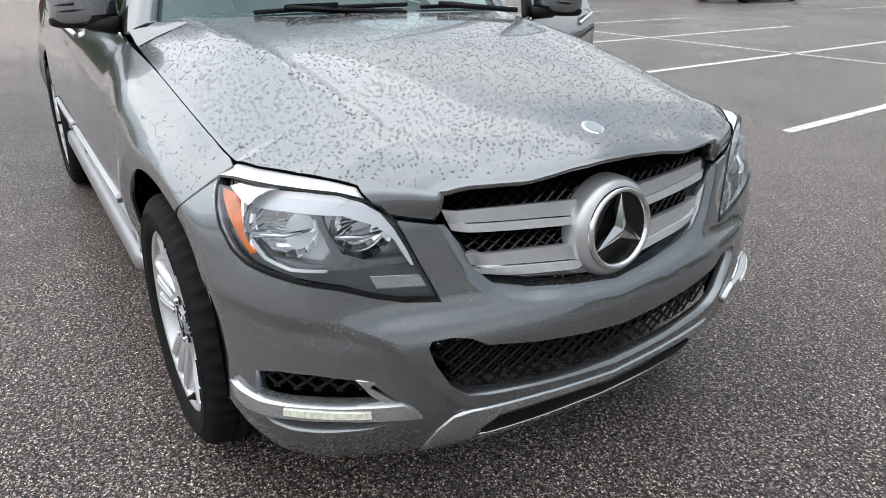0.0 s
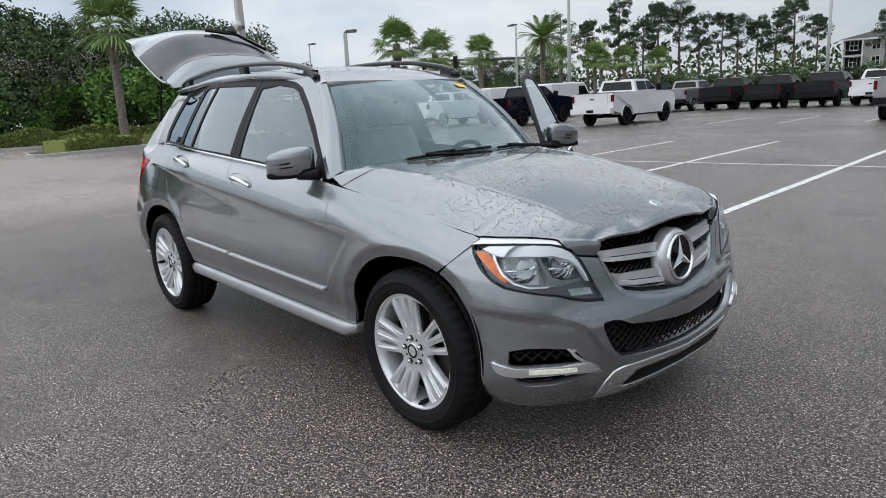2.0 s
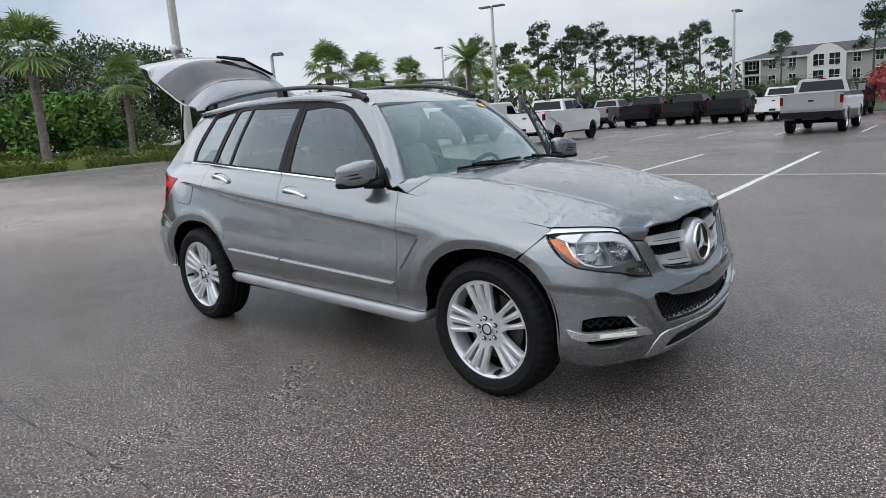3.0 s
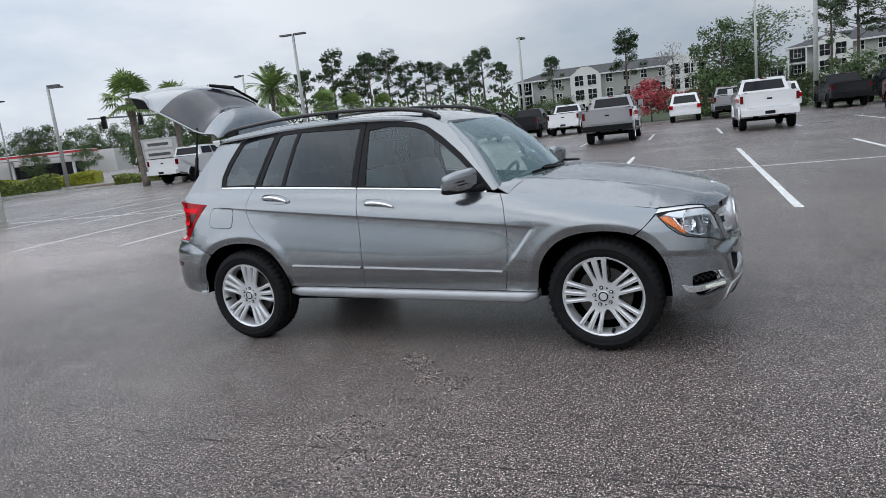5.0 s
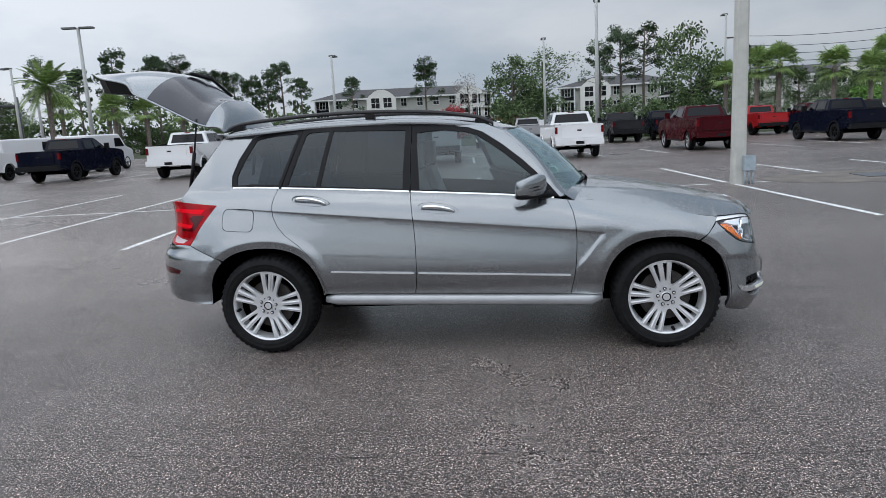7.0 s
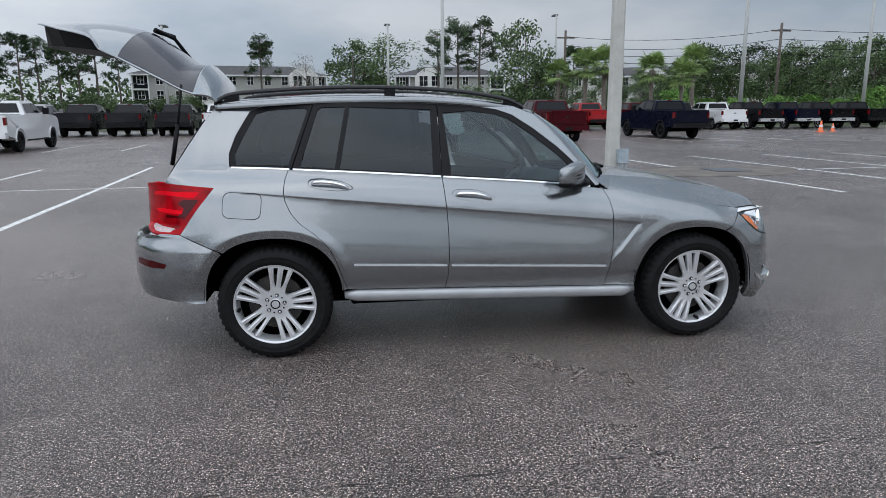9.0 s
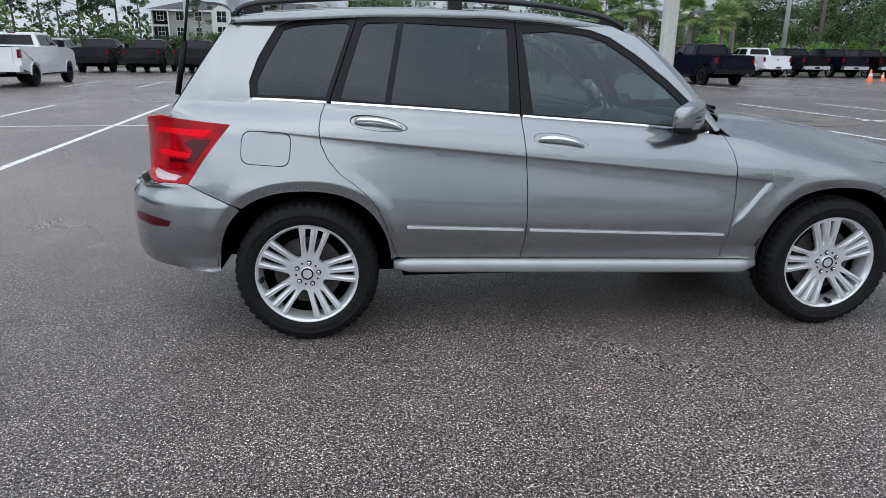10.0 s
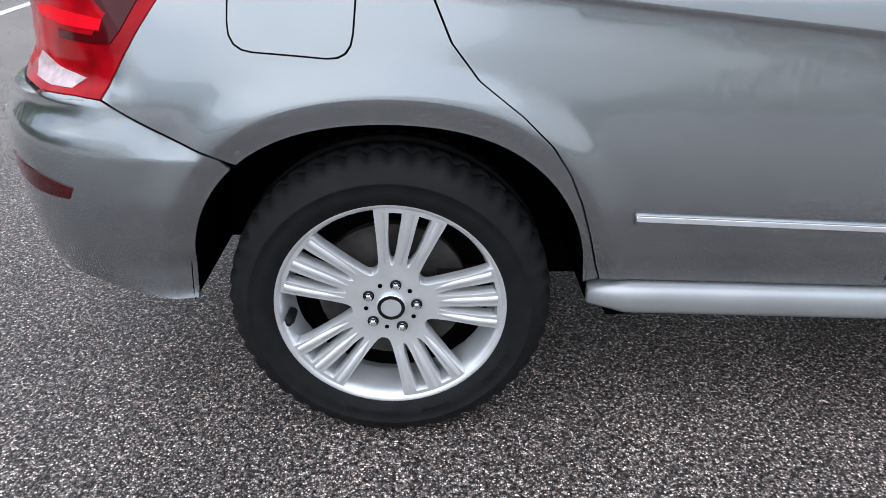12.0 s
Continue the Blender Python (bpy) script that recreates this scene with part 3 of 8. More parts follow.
CHEEK = [(1.6, 0.63), (1.80, 0.622), (2.036, 0.598), (2.13, 0.58), (2.189, 0.556), (2.243, 0.511), (2.267, 0.473), (2.32, 0.415), (2.37, 0.363), (2.46, 0.30)]


def cheek(s, z):
    """The soft edge that runs from the wing down to the skid plate."""
    d = lerp_table(CHEEK, s) - z
    return -0.011 * ramp(-0.006, 0.035, d) * ramp(0.26, 0.08, d) * ramp(1.62, 1.85, s) * ramp(2.46, 2.40, s)


GRILLE_EDGE = [(2.352, 0.80), (2.362, 0.765), (2.385, 0.72), (2.42, 0.66), (2.465, 0.622), (2.562, 0.598), (2.69, 0.582), (2.82, 0.572)]


def rim_gap(s, z):
    """How far a point of the nose lies from the grille's opening."""
    best = 1.0
    for (ax, az), (bx, bz) in zip(GRILLE_EDGE, GRILLE_EDGE[1:]):
        dx, dz = bx - ax, bz - az
        t = min(1.0, max(0.0, ((s - ax) * dx + (z - az) * dz) / (dx * dx + dz * dz)))
        best = min(best, math.hypot(s - ax - t * dx, z - az - t * dz))
    return best


def lamp_inset(z):
    """The tail lamps stand back from the bumper."""
    return lerp_table(INSET, z) if 0.80 < z < 1.14 else 0.0


def flank(s, z):
    """How far the body's side stands out from its plan line."""
    q = 2 * S_FRONT - s if s > S_FRONT else s
    zt = belt(q)
    d = max(0.0, z - zt)
    o = flank_low(q, min(z, zt))
    if q < 1.2:
        o -= 0.42 * d + 0.3 * d * d
    else:
        o -= 1.5 * d
    if q > 2.27 and 0.53 < z < 0.80:
        o_rim = 0.016 * max(0.0, 1 - rim_gap(q, z) / 0.024)
    else:
        o_rim = 0.0
    f, r = ramp(1.5, 1.95, q), ramp(-1.8, -2.15, q)
    if f:
        k = ramp(2.28, 1.98, q)
        o = o * (1 - f) + (lerp_table(NOSE, z) * (1 - k) + lerp_table(NOSE_SIDE, z) * k + cheek(q, z) - o_rim) * f
    return o * (1 - r) + (lerp_table(TAIL, z) - lamp_inset(z)) * r if r else o


def side_surf(sign, lift=0.0):
    """sign -1: the right flank; +1: the left one."""
    def surf(s, z):
        x, y, nx, ny = plan(s)
        o = flank(s, z) + lift
        return Vector((x + nx * o, sign * (y + ny * o), z))
    return surf


def nose_x(y):
    return 2.098 - 0.066 * (abs(y) / 0.45) ** 2.2


HOODC = [(0.7, 1.125), (0.93, 1.105), (1.15, 1.085), (1.34, 1.06), (1.55, 1.022), (1.74, 0.982), (1.9, 0.944), (2.02, 0.908), (2.2, 0.86)]


BONNET_W = [(0.5, 0.757), (1.69, 0.757), (1.713, 0.764), (1.78, 0.735), (1.86, 0.682), (1.91, 0.636), (1.95, 0.598), (1.99, 0.523), (2.03, 0.447), (2.2, 0.43)]
BONNET_Z = [(1.66, 0.881), (1.713, 0.868), (1.78, 0.868), (1.86, 0.867), (1.91, 0.862), (1.95, 0.853), (1.99, 0.846), (2.03, 0.842), (2.2, 0.842)]


def hood_surf(x, y):
    c = lerp_table(HOODC, x)
    we = lerp_table(BONNET_W, x)
    front = ramp(1.80, 1.97, x)
    yr = min(0.60 - 0.13 * (x - 0.9) / 1.1, we - 0.085 - 0.10 * front)
    edge = c - (belt(x) if x < 1.66 else lerp_table(BONNET_Z, x))
    a = abs(y)
    inner = 0.028 * min(1.0, a / yr) ** 2
    rest = max(0.0, edge - 0.028) * (max(0.0, a - yr) / (we - yr)) ** (1.25 + 1.15 * front)
    soft = 0.006 * math.exp(-((a - yr) / 0.025) ** 2) * (1 - front)
    nose = 0.020 * math.exp(-max(0.0, nose_x(y) - x) / 0.026) * ramp(0.50, 0.30, a)
    return Vector((x, y, c - inner - rest + soft - nose))


ROOFC = [(-1.9, 1.58), (-1.72, 1.60), (-1.4, 1.622), (-0.9, 1.645), (-0.5, 1.646), (-0.2, 1.632), (0.1, 1.598), (0.3, 1.553), (0.46, 1.508), (0.6, 1.46)]
ROOFE = [(-1.72, 1.575), (-1.6, 1.59), (-1.2, 1.615), (-0.8, 1.622), (-0.4, 1.612), (0.0, 1.583), (0.2, 1.55), (0.33, 1.50)]


def roof_surf(x, y):
    return Vector((x, y, lerp_table(ROOFC, x) - 0.035 * (abs(y) / 0.55) ** 2.5))


WS_LOW, WS_TOP = [(-0.69, 0.715, 1.066), (-0.4, 0.86, 1.093), (0.0, 0.93, 1.10), (0.4, 0.86, 1.093), (0.69, 0.715, 1.066)], [(-0.505, 0.33, 1.492), (0.0, 0.455, 1.512), (0.505, 0.33, 1.492)]


def screen_surf(u, v):
    """The windscreen: u across from -1 to 1, v from the bonnet up to the roof."""
    a = Vector((0.93 - 0.215 * abs(u) ** 2.2, 0.69 * u, 1.10 - 0.034 * abs(u) ** 2))
    b = Vector((0.455 - 0.125 * u * u, 0.505 * u, 1.512 - 0.02 * u * u))
    p = a.lerp(b, v)
    return p + Vector((0.022, 0, 0.026)) * math.sin(math.pi * v)


def inside(poly, q):
    """Which of the points q lie in the polygon."""
    x, y, hit = q[:, 0], q[:, 1], np.zeros(len(q), bool)
    for (ax, ay), (bx, by) in zip(poly, np.roll(poly, -1, axis=0)):
        if ay != by:
            c = (ay > y) != (by > y)
            hit ^= c & (x < (bx - ax) * (y - ay) / (by - ay) + ax)
    return hit


def refine(poly, step):
    out = []
    for a, b in zip(poly, poly[1:] + poly[:1]):
        n = max(1, int(math.hypot(b[0] - a[0], b[1] - a[1]) / step + 0.5))
        out += [(a[0] + (b[0] - a[0]) * k / n, a[1] + (b[1] - a[1]) * k / n) for k in range(n)]
    return out


def flank_lines():
    """Rows of points on both sides of the body's sharp lines."""
    out = []
    for k in range(230):
        x = -1.72 + k * 0.0118
        zc = 1.07 - (x + 1.71) * 0.0967
        out += [(x, zc + 0.001), (x, zc - 0.009), (x, zc - 0.018)]
    for k in range(30):
        z = 0.80 - k * 0.01
        for d in (-0.016, -0.005, 0.005, 0.016):
            out.append((0.975 - (0.81 - z) * 0.73 + d, z))
    for cx in (AX, -AX):
        for k in range(120):
            a = math.pi * (k / 119)
            for d in (0.010, 0.024, 0.038, 0.046, 0.051, 0.062, 0.08):
                r = arch_r(cx, a) + d
                out.append((cx + r * math.cos(a), HUBZ + r * math.sin(a)))
    for k in range(30):
        q = -1.72 - 0.015 * k
        out += [(q, 0.706), (q, 0.699), (q, 0.692)]
    for k in range(75):
        q = 1.66 + k * 0.0108
        zl = lerp_table(CHEEK, q)
        for d in (0.006, -0.008, -0.022, -0.036):
            out += [(q, zl + d), (2 * S_FRONT - q, zl + d)]
    for a, b in zip(GRILLE_EDGE, GRILLE_EDGE[1:]):
        k, n = math.hypot(b[0] - a[0], b[1] - a[1]), max(2, int(math.hypot(b[0] - a[0], b[1] - a[1]) / 0.012))
        nx, nz = (b[1] - a[1]) / k, -(b[0] - a[0]) / k
        for i in range(n):
            x, z = a[0] + (b[0] - a[0]) * i / n, a[1] + (b[1] - a[1]) * i / n
            for d in (0.009, 0.019, 0.025, 0.031):
                out += [(x + nx * d, z + nz * d), (2 * S_FRONT - x - nx * d, z + nz * d)]
    return np.array(out)


LINES = flank_lines()


def panel(name, poly, surf, material, parent=None, step=0.03, holes=(), fold=0.014, label="", flip=False, lift=0.0, lines=None):
    """A sheet-metal panel: an outline laid on a surface, with folded edges along its outline and holes."""
    loops = [refine([tuple(p) for p in q], step) for q in (poly, *holes)]
    pts = [p for q in loops for p in q]
    edges, at = [], 0
    for q in loops:
        edges += [(at + k, at + (k + 1) % len(q)) for k in range(len(q))]
        at += len(q)
    B = np.array(pts)
    lo, hi = B.min(0), B.max(0)
    gx, gy = np.meshgrid(np.arange(lo[0] + step / 2, hi[0], step), np.arange(lo[1] + step / 2, hi[1], step))
    g = np.c_[gx.ravel(), gy.ravel()]
    ok = inside(np.array(loops[0]), g)
    for q in loops[1:]:
        ok &= ~inside(np.array(q), g)
    g = g[ok]
    if len(g):
        near = np.full(len(g), 9.0)
        for p in B:
            near = np.minimum(near, np.hypot(*(g - p).T))
        g = g[near > 0.45 * step]
        if lines is not None and len(g):
            q = lines[inside(np.array(loops[0]), lines)]
            near = np.full(len(q), 9.0)
            for p in B:
                near = np.minimum(near, np.hypot(*(q - p).T))
            q = q[near > 0.006]
            near = np.full(len(g), 9.0)
            for p in q:
                near = np.minimum(near, np.hypot(*(g - p).T))
            g = np.r_[g[near > 0.4 * step], q]
    v2, _, tris, ov, _, _ = delaunay_2d_cdt([Vector(p) for p in pts] + [Vector(p) for p in g], edges, [], 0, 1e-6)
    V = np.array([tuple(v) for v in v2])
    T = np.array([t for t in tris if len(t) == 3])
    c = V[T].mean(axis=1)
    ok = inside(np.array(loops[0]), c)
    for q in loops[1:]:
        ok &= ~inside(np.array(q), c)
    T = T[ok]
    e = 0.004
    P, N = [], []
    for a, b in V:
        p = surf(a, b)
        n = (surf(a + e, b) - surf(a - e, b)).cross(surf(a, b + e) - surf(a, b - e))
        n = n.normalized() if n.length > 1e-12 else Vector((0, 0, 1))
        P.append(p)
        N.append(-n if flip else n)
    F = [tuple(t) for t in T]
    if sum((P[t[1]] - P[t[0]]).cross(P[t[2]] - P[t[0]]).dot(N[t[0]]) for t in F[:: max(1, len(F) // 60)]) < 0:
        F = [t[::-1] for t in F]
    if lift:
        P = [p + n * lift for p, n in zip(P, N)]
    # fold the rim inwards
    if fold:
        count = {}
        for t in F:
            for k in range(3):
                count[(t[k], t[(k + 1) % 3])] = 1
        rim = [d for d in count if (d[1], d[0]) not in count]
        idx = {}
        for a, b in rim:
            for i in (a, b):
                if i not in idx:
                    idx[i] = (len(P), len(P) + 1)
                    P += [P[i], P[i] - N[i] * fold]
                    N += [None, None]
        acc = {}
        for a, b in rim:
            o = (P[b] - P[a]).cross(N[a])
            for i in (a, b):
                acc[i] = acc.get(i, Vector((0, 0, 0))) + o
            F.append((idx[a][0], idx[a][1], idx[b][1], idx[b][0]))
        for i, (j, k) in idx.items():
            o = acc[i].normalized() if acc[i].length > 1e-12 else N[i]
            N[j] = (o + N[i] * 0.6).normalized()
            N[k] = o
    return mesh_object(name, P, F, material, parent, True, label, N)


def arc(cx, d, a0, a1, n=22):
    """Points along a wheel opening, d outside its edge."""
    out = []
    for k in range(n + 1):
        a = radians(a0 + (a1 - a0) * k / n)
        r = arch_r(cx, a) + d
        out.append((cx + r * math.cos(a), HUBZ + r * math.sin(a)))
    return out


def sill_z(x):
    return 0.398 - 0.0237 * x


# ---------------- silver SUV: parts ----------------
suv = tagged(group_empty("suv"), "silver grey metallic SUV with raised tailgate and open driver door", "car")

DOOR_F = [(0.742, 1.024), (0.775, 0.95), (0.79, 0.87), (0.796, 0.75), (0.79, 0.62), (0.775, 0.5), (0.752, sill_z(0.75) + 0.012)]
B_SHUT = [(-0.31, sill_z(-0.31) + 0.012), (-0.295, 0.5), (-0.288, 0.63), (-0.29, 0.78), (-0.297, 0.9), (-0.318, belt(-0.318))]
R_SHUT = [(-0.932, sill_z(-0.93) + 0.012), (-0.945, 0.47), (-0.968, 0.544), (-0.995, 0.62), (-1.024, 0.681), (-1.062, 0.736), (-1.12, 0.79), (-1.205, 0.853), (-1.258, 0.918), (-1.29, 0.99), (-1.297, 1.06), (-1.288, 1.12), (-1.268, belt(-1.268))]


def along_belt(a, b, n=10, d=0.0):
    return [(a + (b - a) * k / n, belt(a + (b - a) * k / n) + d) for k in range(n + 1)]


def inset(pts, dx):
    return [(x + dx, z) for x, z in pts]


DLO = [(0.695, 1.042), (0.60, 1.155), (0.46, 1.292), (0.31, 1.412), (0.18, 1.497), (0.08, 1.532), (-0.1, 1.556), (-0.36, 1.572), (-0.9, 1.586), (-1.2, 1.578), (-1.44, 1.556), (-1.51, 1.53), (-1.60, 1.38), (-1.64, 1.27), (-1.635, 1.195)]
ROOFLINE = [(0.325, 1.498), (0.2, 1.55), (0.0, 1.583), (-0.4, 1.612), (-0.8, 1.622), (-1.2, 1.615), (-1.6, 1.59), (-1.73, 1.573)]
TAILTOP = (-2.04, 1.105)
LAMP_F = [(-1.715, 1.075), (-1.75, 1.03), (-1.835, 0.92), (-1.917, 0.806)]


def build_side(sign):
    """One flank: body side, doors, wing, windows."""
    S = side_surf(sign)
    flip = sign > 0
    g = 0.0022
    body = panel("body_side", [(0.722, 1.048)] + [(0.66, 1.115), (0.52, 1.29), (0.4, 1.43)] + ROOFLINE + [(-1.80, 1.48), (-1.91, 1.33), (-1.99, 1.2), TAILTOP] + LAMP_F
                 + [(-1.795, 0.749), (-1.70, 0.705)] + arc(-AX, 0.0, 131, 9, 30) + inset(R_SHUT, -g) + along_belt(-1.275, -1.63, 6, 0.006) + DLO[::-1], S, M_PAINT, suv, flip=flip, lines=LINES)
    fender = panel("front_wing", [(x + g, z) for x, z in DOOR_F[::-1]] + along_belt(0.75, 1.70, 14, -0.004) + [(1.735, 0.862), (1.70, 0.83), (1.64, 0.772)]
                   + arc(AX, 0.0, 62, 172, 30) + [(0.96, sill_z(0.96) + 0.01)], S, M_PAINT, suv, flip=flip, step=0.026, lines=LINES)
    door_f = panel("front_door", inset(DOOR_F, -g) + inset(B_SHUT, g) + along_belt(-0.315, 0.74, 14, -0.004), S, M_PAINT, suv, flip=flip, step=0.026, lines=LINES)
    door_r = panel("rear_door", inset(B_SHUT[::-1], -g) + inset(R_SHUT, g) + along_belt(-1.262, -0.322, 12, -0.004), S, M_PAINT, suv, flip=flip, step=0.026, lines=LINES)
    G = side_surf(sign, -0.006)
    K = side_surf(sign, -0.012)
    win_f = [(-0.255, 1.128), (-0.283, 1.512), (-0.1, 1.524), (0.06, 1.503), (0.15, 1.474), (0.30, 1.372), (0.45, 1.25), (0.565, 1.135), (0.60, 1.062)]
    win_r = [(-0.372, 1.137), (-0.362, 1.533), (-0.88, 1.553), (-0.955, 1.176)]
    win_v = [(-0.985, 1.178), (-0.91, 1.553), (-1.06, 1.549), (-1.085, 1.53), (-1.20, 1.19)]
    win_q = [(-1.268, 1.198), (-1.145, 1.535), (-1.17, 1.548), (-1.40, 1.534), (-1.475, 1.512), (-1.555, 1.37), (-1.602, 1.27), (-1.598, 1.205)]
    split = -0.318
    fr_f = [(split + g, belt(split) + 0.008), (split + 0.005, 1.568), (-0.1, 1.553), (0.08, 1.529), (0.18, 1.494), (0.31, 1.409), (0.46, 1.289), (0.60, 1.152), (0.692, 1.045)]
    fr_r = [(split - g, belt(split) + 0.008), (split - 0.002, 1.569), (-0.9, 1.583), (-1.105, 1.578), (-1.247, 1.17)]
    fr_q = [(-1.252, 1.178), (-1.11, 1.577), (-1.2, 1.575), (-1.44, 1.553), (-1.507, 1.528), (-1.597, 1.38), (-1.637, 1.27), (-1.632, 1.2)]
    panel("window_frame", fr_f, G, M_DARK, door_f, holes=[win_f], flip=flip, fold=0.02)
    panel("window_pane", [(x, z) for x, z in win_f], K, M_GLASS_F, door_f, flip=flip, fold=0, step=0.05)
    panel("window_frame", fr_r, G, M_DARK, door_r, holes=[win_r, win_v], flip=flip, fold=0.02)
    for w in (win_r, win_v):
        panel("window_pane", w, K, M_GLASS_R, door_r, flip=flip, fold=0, step=0.05)
    panel("window_frame", fr_q, G, M_DARK, body, holes=[win_q], flip=flip, fold=0.02)
    panel("quarter_window", win_q, K, M_GLASS_R, body, flip=flip, fold=0, step=0.05)
    # chrome strip under the windows
    L = side_surf(sign, 0.006)
    for own, a, b in ((body, -1.62, -1.262), (door_r, -1.24, -0.325), (door_f, -0.31, 0.655)):
        panel("chrome_strip", along_belt(a, b, 8, -0.002) + along_belt(b, a, 8, 0.008), L, M_CHROME, own, flip=flip, fold=0.012, step=0.02)
    # moulding on the doors
    for own, a, b in ((door_r, -0.885, -0.305), (door_f, -0.275, 0.748)):
        zz = lambda x: 0.553 - (x + 0.06) * 0.042
        panel("door_moulding", [(a, zz(a) - 0.012), (b, zz(b) - 0.012), (b + 0.008, zz(b) + 0.004), (b, zz(b) + 0.014), (a, zz(a) + 0.014)], side_surf(sign, 0.012), M_PAINT, own, flip=flip, fold=0.02, step=0.03)
        panel("chrome_insert", [(a, zz(a) + 0.001), (b, zz(b) + 0.001), (b, zz(b) + 0.012), (a, zz(a) + 0.012)], side_surf(sign, 0.0145), M_LIP, own, flip=flip, fold=0.004, step=0.03)
    return body, fender, door_f, door_r


RIGHT = build_side(-1)
LEFT = build_side(1)


# side skirts
for sign in (-1, 1):
    bm = bmesh.new()
    prof = [(-0.79, 0.318), (-0.866, 0.324), (-0.888, 0.332), (-0.897, 0.344), (-0.893, 0.382), (-0.884, 0.396), (-0.862, 0.400), (-0.80, 0.40)]
    rows = []
    for k in range(25):
        x = -0.95 + 1.91 * k / 24
        dz = -0.0237 * x + 0.004
        t = 0.02 if k in (0, 24) else 0.0
        rows.append([bm.verts.new((x, -sign * (y + t), (z + dz) * (1 - 20 * t) + 0.385 * 20 * t)) for y, z in prof])
    for a, b in zip(rows, rows[1:]):
        for k in range(len(prof) - 1):
            bm.faces.new((a[k], a[k + 1], b[k + 1], b[k]))
    bm.faces.new(rows[0])
    bm.faces.new(rows[-1])
    part("side_skirt", bm, M_SKIRT, suv, "silver side skirt", smooth=True)

# bonnet
HEAD_TOP = [(1.713, 0.764), (1.78, 0.735), (1.86, 0.682), (1.91, 0.636), (1.95, 0.598)]
NOSE_END = [(1.97, 0.5605), (1.99, 0.523), (2.01, 0.485), (2.03, 0.447)]
hood_half = [(0.745, 0.768), (1.10, 0.772), (1.39, 0.772), (1.66, 0.769)] + HEAD_TOP + NOSE_END
front_edge = [(nose_x(y), y) for y in (0.44, 0.36, 0.28, 0.2, 0.1, 0.0)]
cowl = [(0.945 - 0.2 * (y / 0.7) ** 2.2, y) for y in (0.0, 0.2, 0.4, 0.55, 0.66, 0.72)]
right_half = [(x, -y) for x, y in hood_half + front_edge]
left_half = [(x, y) for x, y in (hood_half + front_edge[:-1])[::-1]]
bonnet = panel("bonnet", right_half + left_half + [(x, y) for x, y in cowl[::-1]] + [(x, -y) for x, y in cowl[1:]], hood_surf, M_PAINT, suv, step=0.026, fold=0.012,
               lines=np.array([(1.85 + 0.009 * i, sg * (0.36 + 0.009 * j)) for i in range(28) for j in range(32) for sg in (-1, 1)] + [(nose_x(0.01 * j) - d, 0.01 * j) for j in range(-36, 37) for d in (0.008, 0.018, 0.032, 0.05)]))



def nose_rows(sign, n=12, m=10):
    """The bonnet's corner between lamp and grille, rolled down from its edge."""
    rows = []
    for i in range(n + 1):
        u = i / n
        x, y = 1.95 + 0.08 * u, 0.598 - 0.151 * u
        a = hood_surf(x - 0.002, sign * (y - 0.001))
        b = Vector((1.994 + 0.030 * u - 0.006 * u * u, sign * (0.549 - 0.092 * u), 0.793 - 0.022 * u))
        c = a + Vector((0.026, sign * 0.013 * (1 - u), -0.014))
        rows.append([a * (1 - t) ** 2 + c * (2 * t * (1 - t)) + b * t * t for t in [j / m for j in range(m + 1)]])
    return rows


for sign in (-1, 1):
    R = nose_rows(sign)
    bm = bmesh.new()
    g = [[bm.verts.new(p) for p in r] for r in R]
    for a, b in zip(g, g[1:]):
        for k in range(len(a) - 1):
            bm.faces.new((a[k], a[k + 1], b[k + 1], b[k]))
    # returns under the lower edge and beside the grille
    for line, d in (([r[-1] for r in g], Vector((-0.03, 0, 0.004))), (g[-1], Vector((-0.04, 0, 0)))):
        back = [bm.verts.new(v.co + d) for v in line]
        for k in range(len(line) - 1):
            bm.faces.new((line[k], line[k + 1], back[k + 1], back[k]))
    part("bonnet_nose", bm, M_PAINT, bonnet, smooth=True)
# roof with a dark glass panel and the windscreen
roof_edge = [(0.455 - 0.125 * (y / 0.505) ** 2, y) for y in (-0.5, -0.3, -0.1, 0.1, 0.3, 0.5)]
roof = panel("roof", roof_edge + [(0.2, 0.53), (0.0, 0.55), (-0.8, 0.56), (-1.5, 0.55), (-1.72, 0.53)] + [(-1.75, 0.25), (-1.76, 0.0), (-1.75, -0.25)] + [(-1.72, -0.53), (-1.5, -0.55), (-0.8, -0.56), (0.0, -0.55), (0.2, -0.53)], roof_surf, M_PAINT, suv, step=0.05, fold=0.03)
ws_poly = [(-1, 0), (-0.5, 0), (0, 0), (0.5, 0), (1, 0), (1, 1), (0.5, 1), (0, 1), (-0.5, 1), (-1, 1)]
ws = panel("windscreen", ws_poly, screen_surf, M_GLASS_W, suv, step=0.1, fold=0)
ws.visible_shadow = False
panel("windscreen_band", [(-1, -0.02), (1, -0.02), (1, 1.02), (-1, 1.02)], lambda u, v: screen_surf(u, v) - Vector((0.004, 0, 0.004)), M_BLACKGLOSS, ws, step=0.08, holes=[[(-0.945, 0.05), (0.945, 0.05), (0.93, 0.945), (-0.93, 0.945)]], fold=0)
